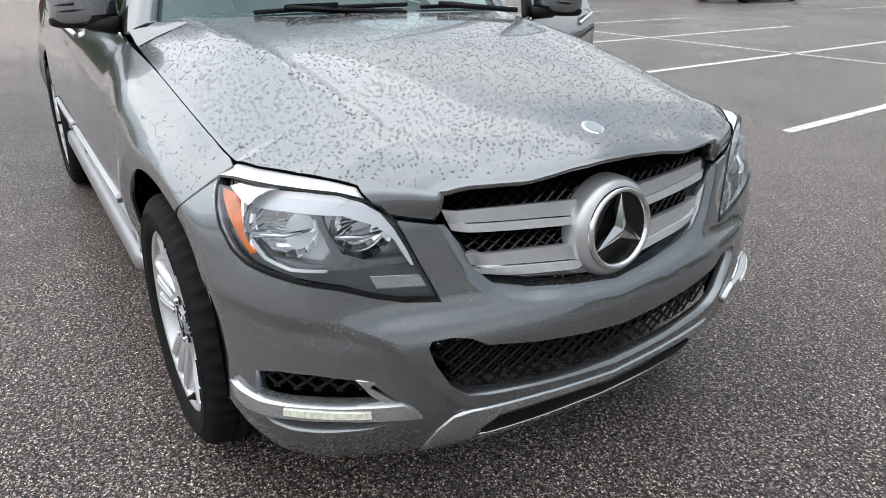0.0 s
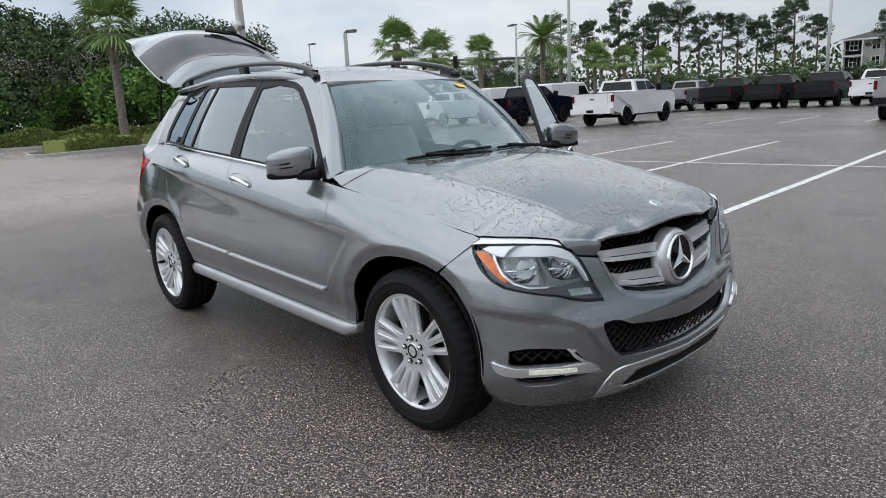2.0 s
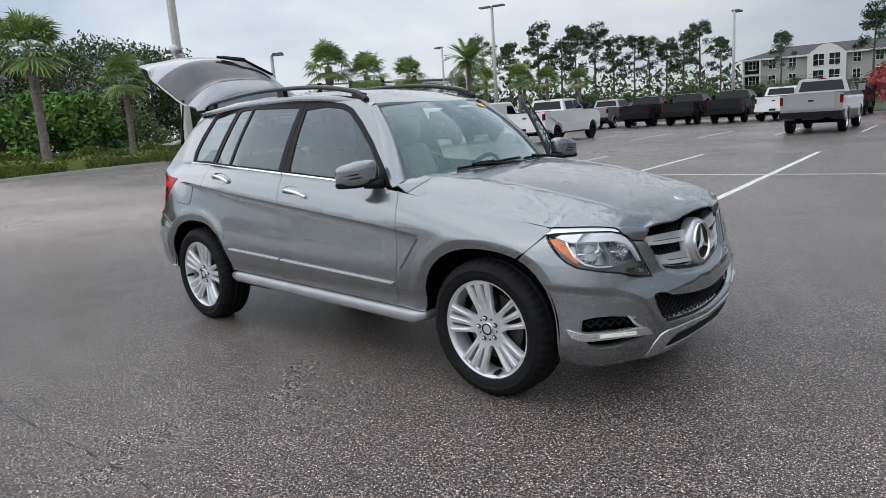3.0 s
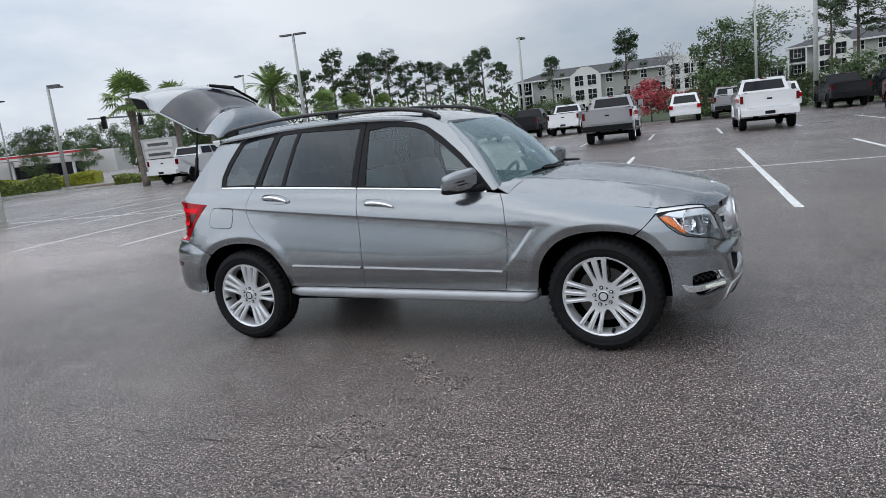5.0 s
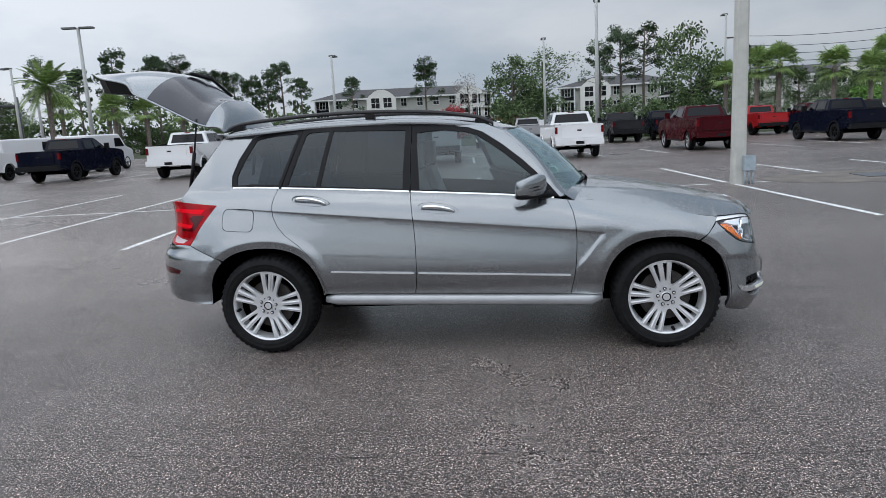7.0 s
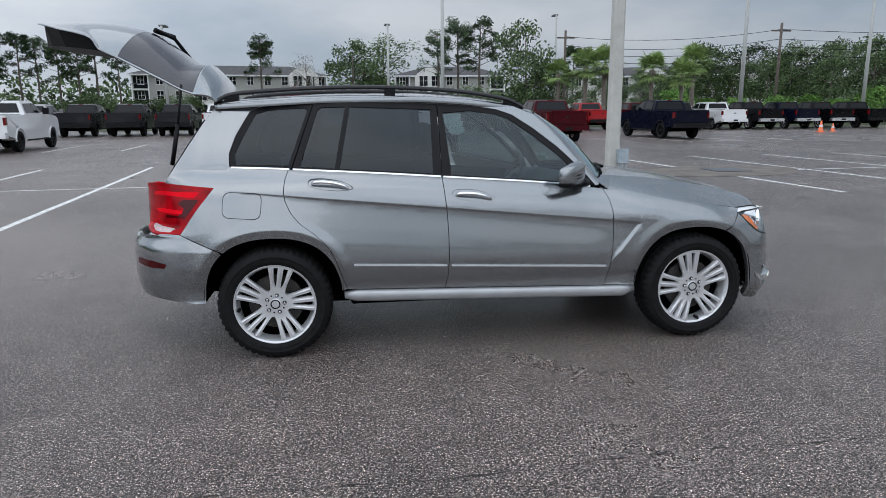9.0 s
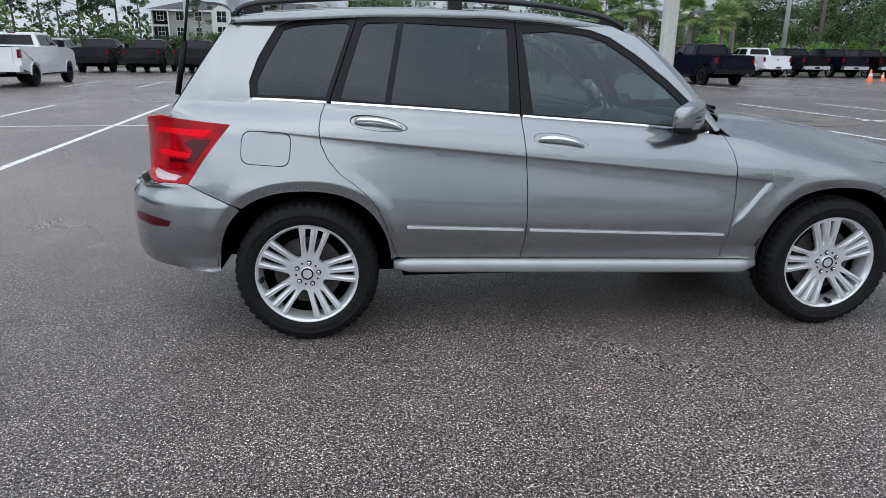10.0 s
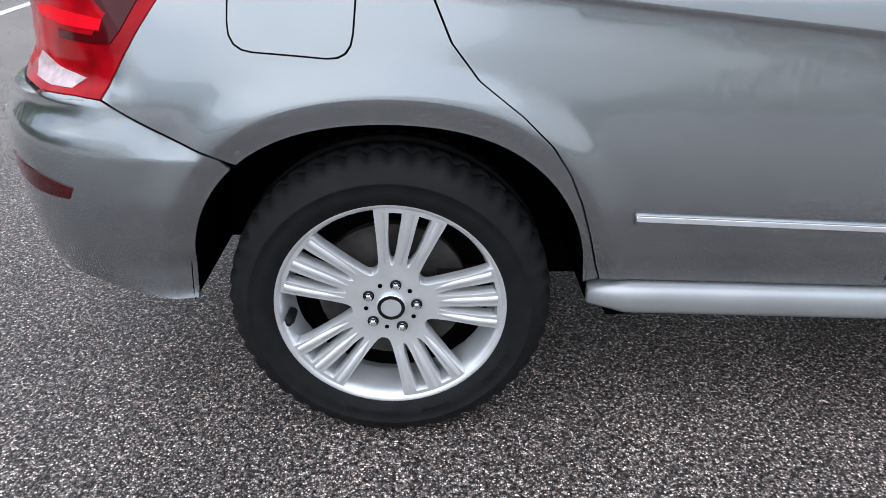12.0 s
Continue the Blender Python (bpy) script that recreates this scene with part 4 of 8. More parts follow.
# pillars between windscreen and door frames
for sign in (-1, 1):
    S = side_surf(sign)
    rows = []
    lo = [(0.722, 1.048), (0.66, 1.115), (0.52, 1.29), (0.4, 1.43), (0.325, 1.498)]
    bm = bmesh.new()
    for k, (s, z) in enumerate(catmull(lo, 5)):
        v = min(1.0, max(0.0, (z - 1.06) / (1.495 - 1.06)))
        a, b = S(s, z), screen_surf(sign * 1.0, v)
        a2 = b + Vector((0.012, 0, 0.012))
        rows.append([bm.verts.new(p) for p in (a, a.lerp(a2, 0.35) + Vector((0.006, sign * 0.008, 0.004)), a.lerp(a2, 0.7) + Vector((0.008, sign * 0.006, 0.006)), a2, b)])
    for a, b in zip(rows, rows[1:]):
        for k in range(4):
            bm.faces.new((a[k], a[k + 1], b[k + 1], b[k]))
    part("pillar", bm, M_PAINT, suv, smooth=True)
    # roof drip channel
    bm = bmesh.new()
    rr = []
    for s, z in catmull(ROOFLINE, 5):
        a = S(s, z)
        b = roof_surf(a.x, sign * min(abs(a.y) - 0.0, 0.555))
        b = Vector((a.x, sign * (abs(a.y) - 0.03), max(a.z, roof_surf(a.x, abs(a.y) - 0.03).z)))
        c = roof_surf(a.x, sign * (abs(a.y) - 0.07))
        rr.append([bm.verts.new(p) for p in (a, a + Vector((0, -sign * 0.012, 0.006)), b, c)])
    for a, b in zip(rr, rr[1:]):
        for k in range(3):
            bm.faces.new((a[k], a[k + 1], b[k + 1], b[k]))
    part("roof_edge", bm, M_PAINT, suv, smooth=True)
    # roof rail
    rail = group = None
    bm = bmesh.new()
    pts = [(0.26, 1.545), (0.20, 1.578), (0.10, 1.607), (-0.2, 1.650), (-0.65, 1.672), (-1.1, 1.668), (-1.5, 1.645), (-1.64, 1.625), (-1.70, 1.597)]
    sec = [(-0.022, -0.012), (-0.024, 0.006), (-0.012, 0.016), (0.010, 0.016), (0.022, 0.004), (0.022, -0.012)]
    rows = []
    for x, z in catmull(pts, 6):
        y = abs(S(min(0.3, x), lerp_table(ROOFE, x) if x < 0.33 else 1.5).y) - 0.018
        rows.append([bm.verts.new((x, sign * (y + a), z + b)) for a, b in sec])
    for a, b in zip(rows, rows[1:]):
        for k in range(6):
            bm.faces.new((a[k], a[(k + 1) % 6], b[(k + 1) % 6], b[k]))
    bm.faces.new(rows[0])
    bm.faces.new(rows[-1])
    rail = part("roof_rail", bm, M_BLACKGLOSS, suv, "black roof rail", smooth=True)
    for x, w in ((0.18, 0.10), (-0.62, 0.07), (-1.62, 0.09)):
        z0, y = lerp_table(ROOFE, x), abs(S(x, lerp_table(ROOFE, x)).y) - 0.018
        zr = lerp_table(sorted(pts), x)
        box("rail_foot", x - w / 2, x + w / 2, sign * y - 0.018, sign * y + 0.018, z0 - 0.02, zr, M_BLACKGLOSS, rail, bevel=0.006)

# dark inner shell behind the gaps
for sign in (-1, 1):
    low = [(-2.2, 0.48), (-1.83, 0.48)] + arc(-AX, 0.005, 160, 10) + [(-0.9, 0.33), (0.95, 0.33)] + arc(AX, 0.005, 172, 8) + [(1.80, 0.35), (1.80, 0.80)] + along_belt(1.7, -1.6, 20, -0.03) + [(-2.0, 1.05)]
    panel("inner_body", low, side_surf(sign, -0.03), M_WELL, suv, step=0.05, fold=0, flip=sign > 0)
    for cx in (AX, -AX):
        bm = bmesh.new()
        rows = [[bm.verts.new((x, sign * y, z)) for y in (0.865, 0.55)] for x, z in arc(cx, 0.006, 3 if cx < 0 else 0, 178 if cx < 0 else 175, 40)]
        for a, b in zip(rows, rows[1:]):
            bm.faces.new((a[0], a[1], b[1], b[0]))
        bm.faces.new([r[1] for r in rows])
        part("wheel_housing", bm, M_WELL, suv)
box("floor_pan", -0.86, 0.86, -0.76, 0.76, 0.315, 0.355, M_WELL, suv, bevel=0.02)
box("underbody", -1.75, 1.9, -0.56, 0.56, 0.27, 0.36, M_WELL, suv, bevel=0.03)

# ---------------- silver SUV: nose ----------------
def mirrored(pts):
    """Right-hand outline points (s, z) given from the right to the middle, followed by their mirror images."""
    return list(pts) + [(2 * S_FRONT - s, z) for s, z in reversed(pts) if s < S_FRONT - 1e-6]


def other(pts):
    return [(2 * S_FRONT - s, z) for s, z in reversed(pts)]


NOSE_S = side_surf(-1)
HEAD = [(1.715, 0.842), (1.735, 0.815), (1.787, 0.759), (1.84, 0.72), (1.893, 0.698), (1.993, 0.680), (2.112, 0.657), (2.183, 0.633), (2.25, 0.616), (2.333, 0.607), (2.315, 0.645), (2.292, 0.688), (2.258, 0.755), (2.236, 0.790),
        (2.21, 0.815), (2.17, 0.833), (2.11, 0.846), (2.03, 0.852), (1.932, 0.855), (1.83, 0.852), (1.765, 0.848)]
GRILLE = [(2.352, 0.826), (2.362, 0.785), (2.385, 0.72), (2.42, 0.66), (2.465, 0.622), (2.562, 0.598), (2.69, 0.582), (S_FRONT, 0.572)]
INTAKE_T = [(2.30, 0.537), (2.345, 0.538), (2.388, 0.53), (2.428, 0.508), (2.56, 0.487), (2.70, 0.472), (S_FRONT, 0.466)]
INTAKE_B = [(S_FRONT, 0.350), (2.70, 0.355), (2.575, 0.364), (2.43, 0.376), (2.385, 0.385), (2.345, 0.417), (2.308, 0.479), (2.292, 0.522)]
INTAKE = INTAKE_T + [(2 * S_FRONT - s, z) for s, z in reversed(INTAKE_T[:-1])] + [(2 * S_FRONT - s, z) for s, z in reversed(INTAKE_B[1:])] + INTAKE_B[:]
POCKET = [(1.912, 0.466), (1.97, 0.476), (2.05, 0.474), (2.162, 0.456), (2.20, 0.42), (2.23, 0.392), (2.265, 0.352), (2.17, 0.333), (2.06, 0.326), (1.985, 0.328), (1.94, 0.342), (1.915, 0.375), (1.905, 0.42)]
SKID_T = [(2.29, 0.212), (2.325, 0.285), (2.36, 0.322), (2.40, 0.340), (2.584, 0.337), (2.70, 0.330), (S_FRONT, 0.324)]
SKID_HOLE = [(2.43, 0.236), (2.45, 0.272), (2.475, 0.300), (2.60, 0.302), (2.70, 0.297), (S_FRONT, 0.292)]
arch_front = arc(AX, 0.0, 60, -12)
low = [(1.80, 0.250), (1.9, 0.236), (2.0, 0.228), (2.15, 0.220)]
half = [(1.724, 0.840), (1.66, 0.785), (1.612, 0.742)] + arch_front + low + SKID_T
# outline: right wheel arch, underside, left side, left lamp, grille, right lamp
NT = [(2.242, 0.785), (2.352, 0.765)]
outline = half + [(2 * S_FRONT - s, z) for s, z in reversed(half[:-1])] + [(2 * S_FRONT - s, z) for s, z in HEAD[1:13]] + [(2 * S_FRONT - s, z) for s, z in NT] + [(2 * S_FRONT - s, z) for s, z in GRILLE[2:]] + GRILLE[2:-1][::-1] + NT[::-1] + HEAD[1:13][::-1]
bumper = panel("front_bumper", outline, NOSE_S, M_PAINT, suv, step=0.022, holes=[INTAKE, POCKET, other(POCKET)], fold=0.035, lines=LINES)


def lattice(name, poly, surf, du, dz, r, material, parent, slant=1.0):
    """Crossing bars cut to an outline."""
    B = np.array(refine(list(poly), 0.01))
    lo, hi = B.min(0), B.max(0)
    bm = bmesh.new()
    span = hi[1] - lo[1]
    for sg in (1, -1):
        c = lo[0] - span * slant - du
        while c < hi[0] + span * slant + du:
            line = np.array([(c + sg * slant * (z - lo[1]), z) for z in np.arange(lo[1], hi[1] + 1e-6, 0.012)])
            ok = inside(B, line)
            run = []
            for p, k in list(zip(line, ok)) + [((0, 0), False)]:
                if k:
                    run.append(surf(float(p[0]), float(p[1])))
                else:
                    if len(run) > 1:
                        tube(bm, run, r, 4, False)
                    run = []
            c += du
    return part(name, bm, material, parent)


full_grille = [(2.352, 0.826), (2.42, 0.846), (2.6, 0.858), (S_FRONT, 0.862)]
grille_poly = GRILLE[::-1][1:][::-1] + [GRILLE[-1]] + [(2 * S_FRONT - s, z) for s, z in reversed(GRILLE[:-1])] + [(2 * S_FRONT - s, z) for s, z in full_grille[1:-1]] + full_grille[1:][::-1]
panel("grille_backing", grille_poly, side_surf(-1, -0.075), M_WELL, suv, step=0.05, fold=0)
lattice("grille_mesh", grille_poly, side_surf(-1, -0.05), 0.036, 0.03, 0.0032, M_BLACKGLOSS, suv, 1.5)
panel("grille_rim", [(s, z + 0.006) for s, z in mirrored(GRILLE[2:])] + [(s, z - 0.014) for s, z in mirrored(GRILLE[2:])][::-1], side_surf(-1, -0.022), M_BLACKGLOSS, suv, step=0.02, fold=0.03)
panel("grille_line", [(s, z + 0.016) for s, z in mirrored(GRILLE[4:])] + [(s, z + 0.011) for s, z in mirrored(GRILLE[4:])][::-1], side_surf(-1, -0.03), M_CHROME, suv, step=0.02, fold=0.01)


def louvre(right):
    f = (lambda q: q) if right else other
    for top, bot, chrome in (
        ([(2.356, 0.786), (2.45, 0.784), (2.6, 0.778), (2.76, 0.768)], [(2.76, 0.728), (2.70, 0.737), (2.6, 0.746), (2.45, 0.756), (2.366, 0.762)], [(2.366, 0.760), (2.45, 0.754), (2.6, 0.744), (2.695, 0.735), (2.715, 0.728), (2.69, 0.719), (2.6, 0.726), (2.45, 0.737), (2.374, 0.744)]),
        ([(2.390, 0.688), (2.45, 0.685), (2.6, 0.677), (2.76, 0.664)], [(2.76, 0.622), (2.70, 0.634), (2.6, 0.645), (2.5, 0.655), (2.411, 0.663)], [(2.411, 0.661), (2.5, 0.653), (2.6, 0.643), (2.71, 0.631), (2.73, 0.622), (2.70, 0.613), (2.6, 0.624), (2.5, 0.634), (2.424, 0.645)])):
        sat = panel("louvre", f(top + bot), side_surf(-1, -0.020), M_LOUVRE, suv, step=0.03, fold=0.024)
        panel("chrome_lip", f(chrome), side_surf(-1, -0.012), M_LIP, sat, step=0.02, fold=0.02)


louvre(True)
louvre(False)
# emblem in the middle of the grille
EM = pose(2.093, 0, 0.695, 0, 84, 0)
bm = bmesh.new()
lathe(bm, [(0.125, -0.04), (0.122, 0.0), (0.112, 0.016), (0.101, 0.022)], 48, EM)
pod = part("emblem_pod", bm, M_LOUVRE, suv, smooth=True)
bm = bmesh.new()
lathe(bm, [(0.101, 0.020), (0.100, 0.030), (0.095, 0.034), (0.088, 0.031), (0.086, 0.02)], 48, EM)
part("emblem_ring", bm, M_CHROME, pod, smooth=True)
bm = bmesh.new()
rg = lathe(bm, [(0.087, 0.022), (0.05, 0.012), (0.012, 0.010)], 40, EM)
cap(bm, rg[-1])
part("emblem_dish", bm, M_BLACKGLOSS, pod, smooth=True)
bm = bmesh.new()
cv = bm.verts.new(EM @ Vector((0, 0, 0.036)))
ring_v = []
for k in range(6):
    a = radians(180 + 60 * k)
    r = 0.087 if k % 2 == 0 else 0.022
    ring_v.append(bm.verts.new(EM @ Vector((r * math.cos(a), r * math.sin(a), 0.026))))
for k in range(6):
    bm.faces.new((cv, ring_v[k], ring_v[(k + 1) % 6]))
part("emblem_star", bm, M_CHROME, pod)
bm = bmesh.new()
hb = pose(1.998, 0, 0.912, 0, 22, 0)
rg = lathe(bm, [(0.030, -0.004), (0.029, 0.003), (0.024, 0.005)], 28, hb)
cap(bm, rg[-1])
badge = part("bonnet_badge", bm, M_CHROME, suv, smooth=False)
bm = bmesh.new()
rg = lathe(bm, [(0.0215, 0.0052), (0.0205, 0.0062)], 28, hb)
cap(bm, rg[-1])
part("badge_centre", bm, M_BOXMETAL, badge)

# lower intake
panel("intake_backing", INTAKE, side_surf(-1, -0.09), M_WELL, suv, step=0.06, fold=0)
lattice("intake_mesh", INTAKE, side_surf(-1, -0.045), 0.045, 0.03, 0.0042, M_DARK, suv, 1.35)
lattice("intake_mesh", INTAKE, side_surf(-1, -0.06), 0.045, 0.03, 0.0035, M_DARK, suv, 1.35)
# skid plate with dark slot
skid_low = [(2.32, 0.20), (2.42, 0.19), (2.55, 0.196), (2.7, 0.20), (S_FRONT, 0.20)]
hole_low = [(S_FRONT, 0.236), (2.70, 0.236), (2.55, 0.234), (2.46, 0.230)]
SK_HOLE = SKID_HOLE + [(2 * S_FRONT - s, z) for s, z in reversed(SKID_HOLE[:-1])] + [(2 * S_FRONT - s, z) for s, z in reversed(hole_low[1:])] + hole_low
sk_out = [(s, z - 0.003) for s, z in mirrored(SKID_T)] + mirrored(skid_low)[::-1]
skid = panel("skid_plate", sk_out, side_surf(-1, 0.006), M_SATIN, suv, step=0.025, holes=[SK_HOLE], fold=0.03, label="bright silver skid plate")
# the slot's recessed darkness is a flat dark panel laid over the plate
panel("skid_slot_panel", [(s, z) for s, z in SK_HOLE], side_surf(-1, 0.0095), M_DARK, skid, step=0.04, fold=0)
panel("skid_lip", mirrored([(2.44, 0.236), (2.55, 0.238), (2.7, 0.240), (S_FRONT, 0.240)]) + mirrored([(2.43, 0.218), (2.55, 0.215), (2.7, 0.216), (S_FRONT, 0.216)])[::-1], side_surf(-1, 0.012), M_CHROME, skid, step=0.03, fold=0.02)


def fog_unit(right):
    f = (lambda q: q) if right else other
    back = panel("fog_recess", f(POCKET), side_surf(-1, -0.06), M_WELL, suv, step=0.04, fold=0)
    lattice("fog_mesh", f([(1.915, 0.462), (2.05, 0.47), (2.16, 0.452), (2.195, 0.42), (2.0, 0.41), (1.92, 0.415)]), side_surf(-1, -0.025), 0.05, 0.03, 0.004, M_DARK, back, 1.5)
    blade = panel("fog_blade", f([(1.838, 0.424), (1.875, 0.412), (1.93, 0.404), (2.04, 0.405), (2.15, 0.40), (2.235, 0.393), (2.262, 0.375), (2.285, 0.346), (2.207, 0.360), (2.10, 0.371), (2.005, 0.373), (1.932, 0.370), (1.89, 0.374), (1.862, 0.385)]), side_surf(-1, 0.014), M_SATIN, suv, step=0.02, fold=0.045, label="satin silver lamp blade")
    panel("led_strip", f([(1.985, 0.399), (2.05, 0.3995), (2.165, 0.390), (2.167, 0.374), (2.05, 0.382), (1.983, 0.383)]), side_surf(-1, 0.018), M_LED, blade, step=0.02, fold=0.006, label="lit pale running light strip")
    for k in range(13):
        s = 1.982 + 0.0155 * k
        z = 0.399 - 0.011 * max(0, (s - 2.05) / 0.13)
        panel("led_rib", f([(s, z), (s + 0.004, z), (s + 0.004, z - 0.020), (s, z - 0.020)]), side_surf(-1, 0.0205), M_LENS, blade, step=0.02, fold=0.003)
    panel("chrome_hook", f([(2.135, 0.462), (2.18, 0.452), (2.165, 0.442), (2.185, 0.425), (2.225, 0.394), (2.20, 0.398), (2.165, 0.424), (2.15, 0.445)]), side_surf(-1, 0.003), M_CHROME, suv, step=0.02, fold=0.02)


fog_unit(True)
fog_unit(False)


def headlamp(right):
    def f(q):
        """Lays lamp parts under the bonnet's edge."""
        q = [(a, b if b < 0.76 or q is HEAD or q is opening else 0.76 + (b - 0.76) * 0.80) for a, b in q]
        return q if right else other(q)

    cx, cz = 2.03, 0.765
    opening = [(cx + (s - cx) * 0.972, cz + (z - cz) * (0.97 if z > cz else 0.91)) for s, z in HEAD]
    sgn = 1
    house = panel("headlamp", f(HEAD), side_surf(-1, -0.075), M_LAMPSILVER, suv, step=0.03, fold=0.0, label="headlamp with amber reflector and chrome bowls")
    lip = [(s, z) for s, z in HEAD]
    panel("lamp_lens", f(lip), side_surf(-1, 0.001), M_LENS, house, step=0.025, fold=0.012).visible_shadow = False
    panel("lamp_border", f(HEAD), side_surf(-1, 0.0025), M_BLACKGLOSS, house, step=0.02, fold=0.004, holes=[f(opening)])
    panel("lamp_bezel", f(HEAD), side_surf(-1, -0.030), M_BEZEL, house, step=0.025, fold=0.03,
          holes=[f([(1.80, 0.845), (1.86, 0.765), (1.93, 0.712), (2.07, 0.698), (2.09, 0.72), (2.055, 0.79), (2.045, 0.832), (1.93, 0.838), (1.83, 0.846)]), f([(2.06, 0.832), (2.075, 0.78), (2.115, 0.718), (2.17, 0.70), (2.27, 0.70), (2.245, 0.755), (2.2, 0.805), (2.12, 0.832)])])
    panel("amber_reflector", f([(1.735, 0.835), (1.785, 0.834), (1.830, 0.806), (1.865, 0.772), (1.91, 0.724), (1.89, 0.715), (1.845, 0.742), (1.79, 0.785)]), side_surf(-1, -0.012), M_AMBER, house, step=0.015, fold=0.012, label="orange amber reflector")
    panel("light_band", f([(1.77, 0.848), (1.80, 0.861), (1.93, 0.8675), (2.03, 0.866), (2.11, 0.858), (2.165, 0.84), (2.205, 0.813), (2.235, 0.770), (2.262, 0.722), (2.276, 0.69), (2.270, 0.69), (2.236, 0.745), (2.195, 0.782), (2.12, 0.812), (1.99, 0.822), (1.86, 0.822), (1.81, 0.835)]), side_surf(-1, -0.004), M_WHITEPL, house, step=0.015, fold=0.02, label="white light band")
    panel("chrome_trim", f([(1.815, 0.838), (1.84, 0.79), (1.88, 0.74), (1.93, 0.71), (2.0, 0.693), (2.08, 0.69), (2.085, 0.696), (2.0, 0.70), (1.935, 0.716), (1.89, 0.745), (1.85, 0.793), (1.825, 0.838)]), side_surf(-1, -0.012), M_CHROME, house, step=0.015, fold=0.012)
    panel("lamp_base", f([(1.80, 0.748), (1.84, 0.722), (1.893, 0.70), (1.993, 0.682), (2.112, 0.659), (2.183, 0.635), (2.25, 0.618), (2.328, 0.610), (2.288, 0.686), (2.1, 0.688), (2.0, 0.69), (1.92, 0.71), (1.85, 0.752)]), side_surf(-1, -0.022), M_STEEL, house, step=0.02, fold=0.01, label="dark grey lamp base")
    panel("side_lamp", f([(2.174, 0.672), (2.295, 0.662), (2.308, 0.634), (2.189, 0.642)]), side_surf(-1, -0.008), M_LENS, house, step=0.02, fold=0.02)
    panel("side_lamp_bowl", f([(2.176, 0.671), (2.293, 0.661), (2.306, 0.635), (2.191, 0.643)]), side_surf(-1, -0.02), M_CHROME, house, step=0.02, fold=0.0)
    for s, z, r in ((1.965, 0.775, 0.078), (2.165, 0.768, 0.070)):
        q = s if right else 2 * S_FRONT - s
        c = side_surf(-1, -0.028)(q, z)
        x, y, nx, ny = plan(q)
        d = Vector((nx + 0.5, -ny * 0.6, 0)).normalized()
        m = Matrix.Translation(c) @ d.to_track_quat("Z", "Y").to_matrix().to_4x4()
        bm = bmesh.new()
        rg = lathe(bm, [(r, 0.0), (r * 0.95, -0.010), (r * 0.86, -0.021), (r * 0.7, -0.032), (r * 0.5, -0.040), (r * 0.3, -0.044), (0.012, -0.046)], 20, m)
        cap(bm, rg[-1])
        part("reflector_bowl", bm, M_CHROME, house)
        bm = bmesh.new()
        tube(bm, [m @ Vector((-r * 0.8, -r * 0.25, -0.012)), m @ Vector((0, -r * 0.32, -0.002)), m @ Vector((r * 0.8, -r * 0.22, -0.012))], 0.006, 6)
        part("bulb_shield", bm, M_CHROME, house, smooth=True)


headlamp(True)
headlamp(False)


def resample(pts, n):
    """n + 1 points at even steps along a line."""
    P = [Vector(p) for p in pts]
    L = [0.0]
    for a, b in zip(P, P[1:]):
        L.append(L[-1] + (b - a).length)
    out = []
    for k in range(n + 1):
        d = L[-1] * k / n
        i = min(max(j for j in range(len(L)) if L[j] <= d + 1e-9), len(P) - 2)
        out.append(P[i].lerp(P[i + 1], (d - L[i]) / (L[i + 1] - L[i])))
    return out


# white upper band of each lamp, up to the bonnet, and the dark shut lines of the bonnet
for sign in (-1, 1):
    f = (lambda s: s) if sign < 0 else (lambda s: 2 * S_FRONT - s)
    low_line = resample([NOSE_S(f(s), z) for s, z in [HEAD[0]] + HEAD[:12:-1]], 20)
    top_line = resample([hood_surf(x, sign * y) - Vector((0, 0, 0.004)) for x, y in HEAD_TOP] + [p - Vector((0.001, 0, 0.002)) for p in nose_rows(sign)[0][1:]], 20)
    bm = bmesh.new()
    ra, rb = [bm.verts.new(p) for p in low_line], [bm.verts.new(p) for p in top_line]
    for k in range(20):
        bm.faces.new((ra[k], ra[k + 1], rb[k + 1], rb[k]))
    part("lamp_brow", bm, M_WHITEPL, suv, "white upper lamp band", smooth=True)
    bm = bmesh.new()
    R = nose_rows(sign)
    seam = [hood_surf(x, sign * (y + 0.001)) for x, y in [(p.x, p.y) for p in resample([(a, b, 0) for a, b in hood_half[:4] + HEAD_TOP], 60)]]
    tube(bm, seam + [p + Vector((0.001, 0, 0)) for p in R[0][1:]], 0.0026, 6)
    tube(bm, [r[-1] - Vector((0.001, 0, 0.0025)) for r in R], 0.0026, 6)
    part("shut_line", bm, M_WELL, bonnet)

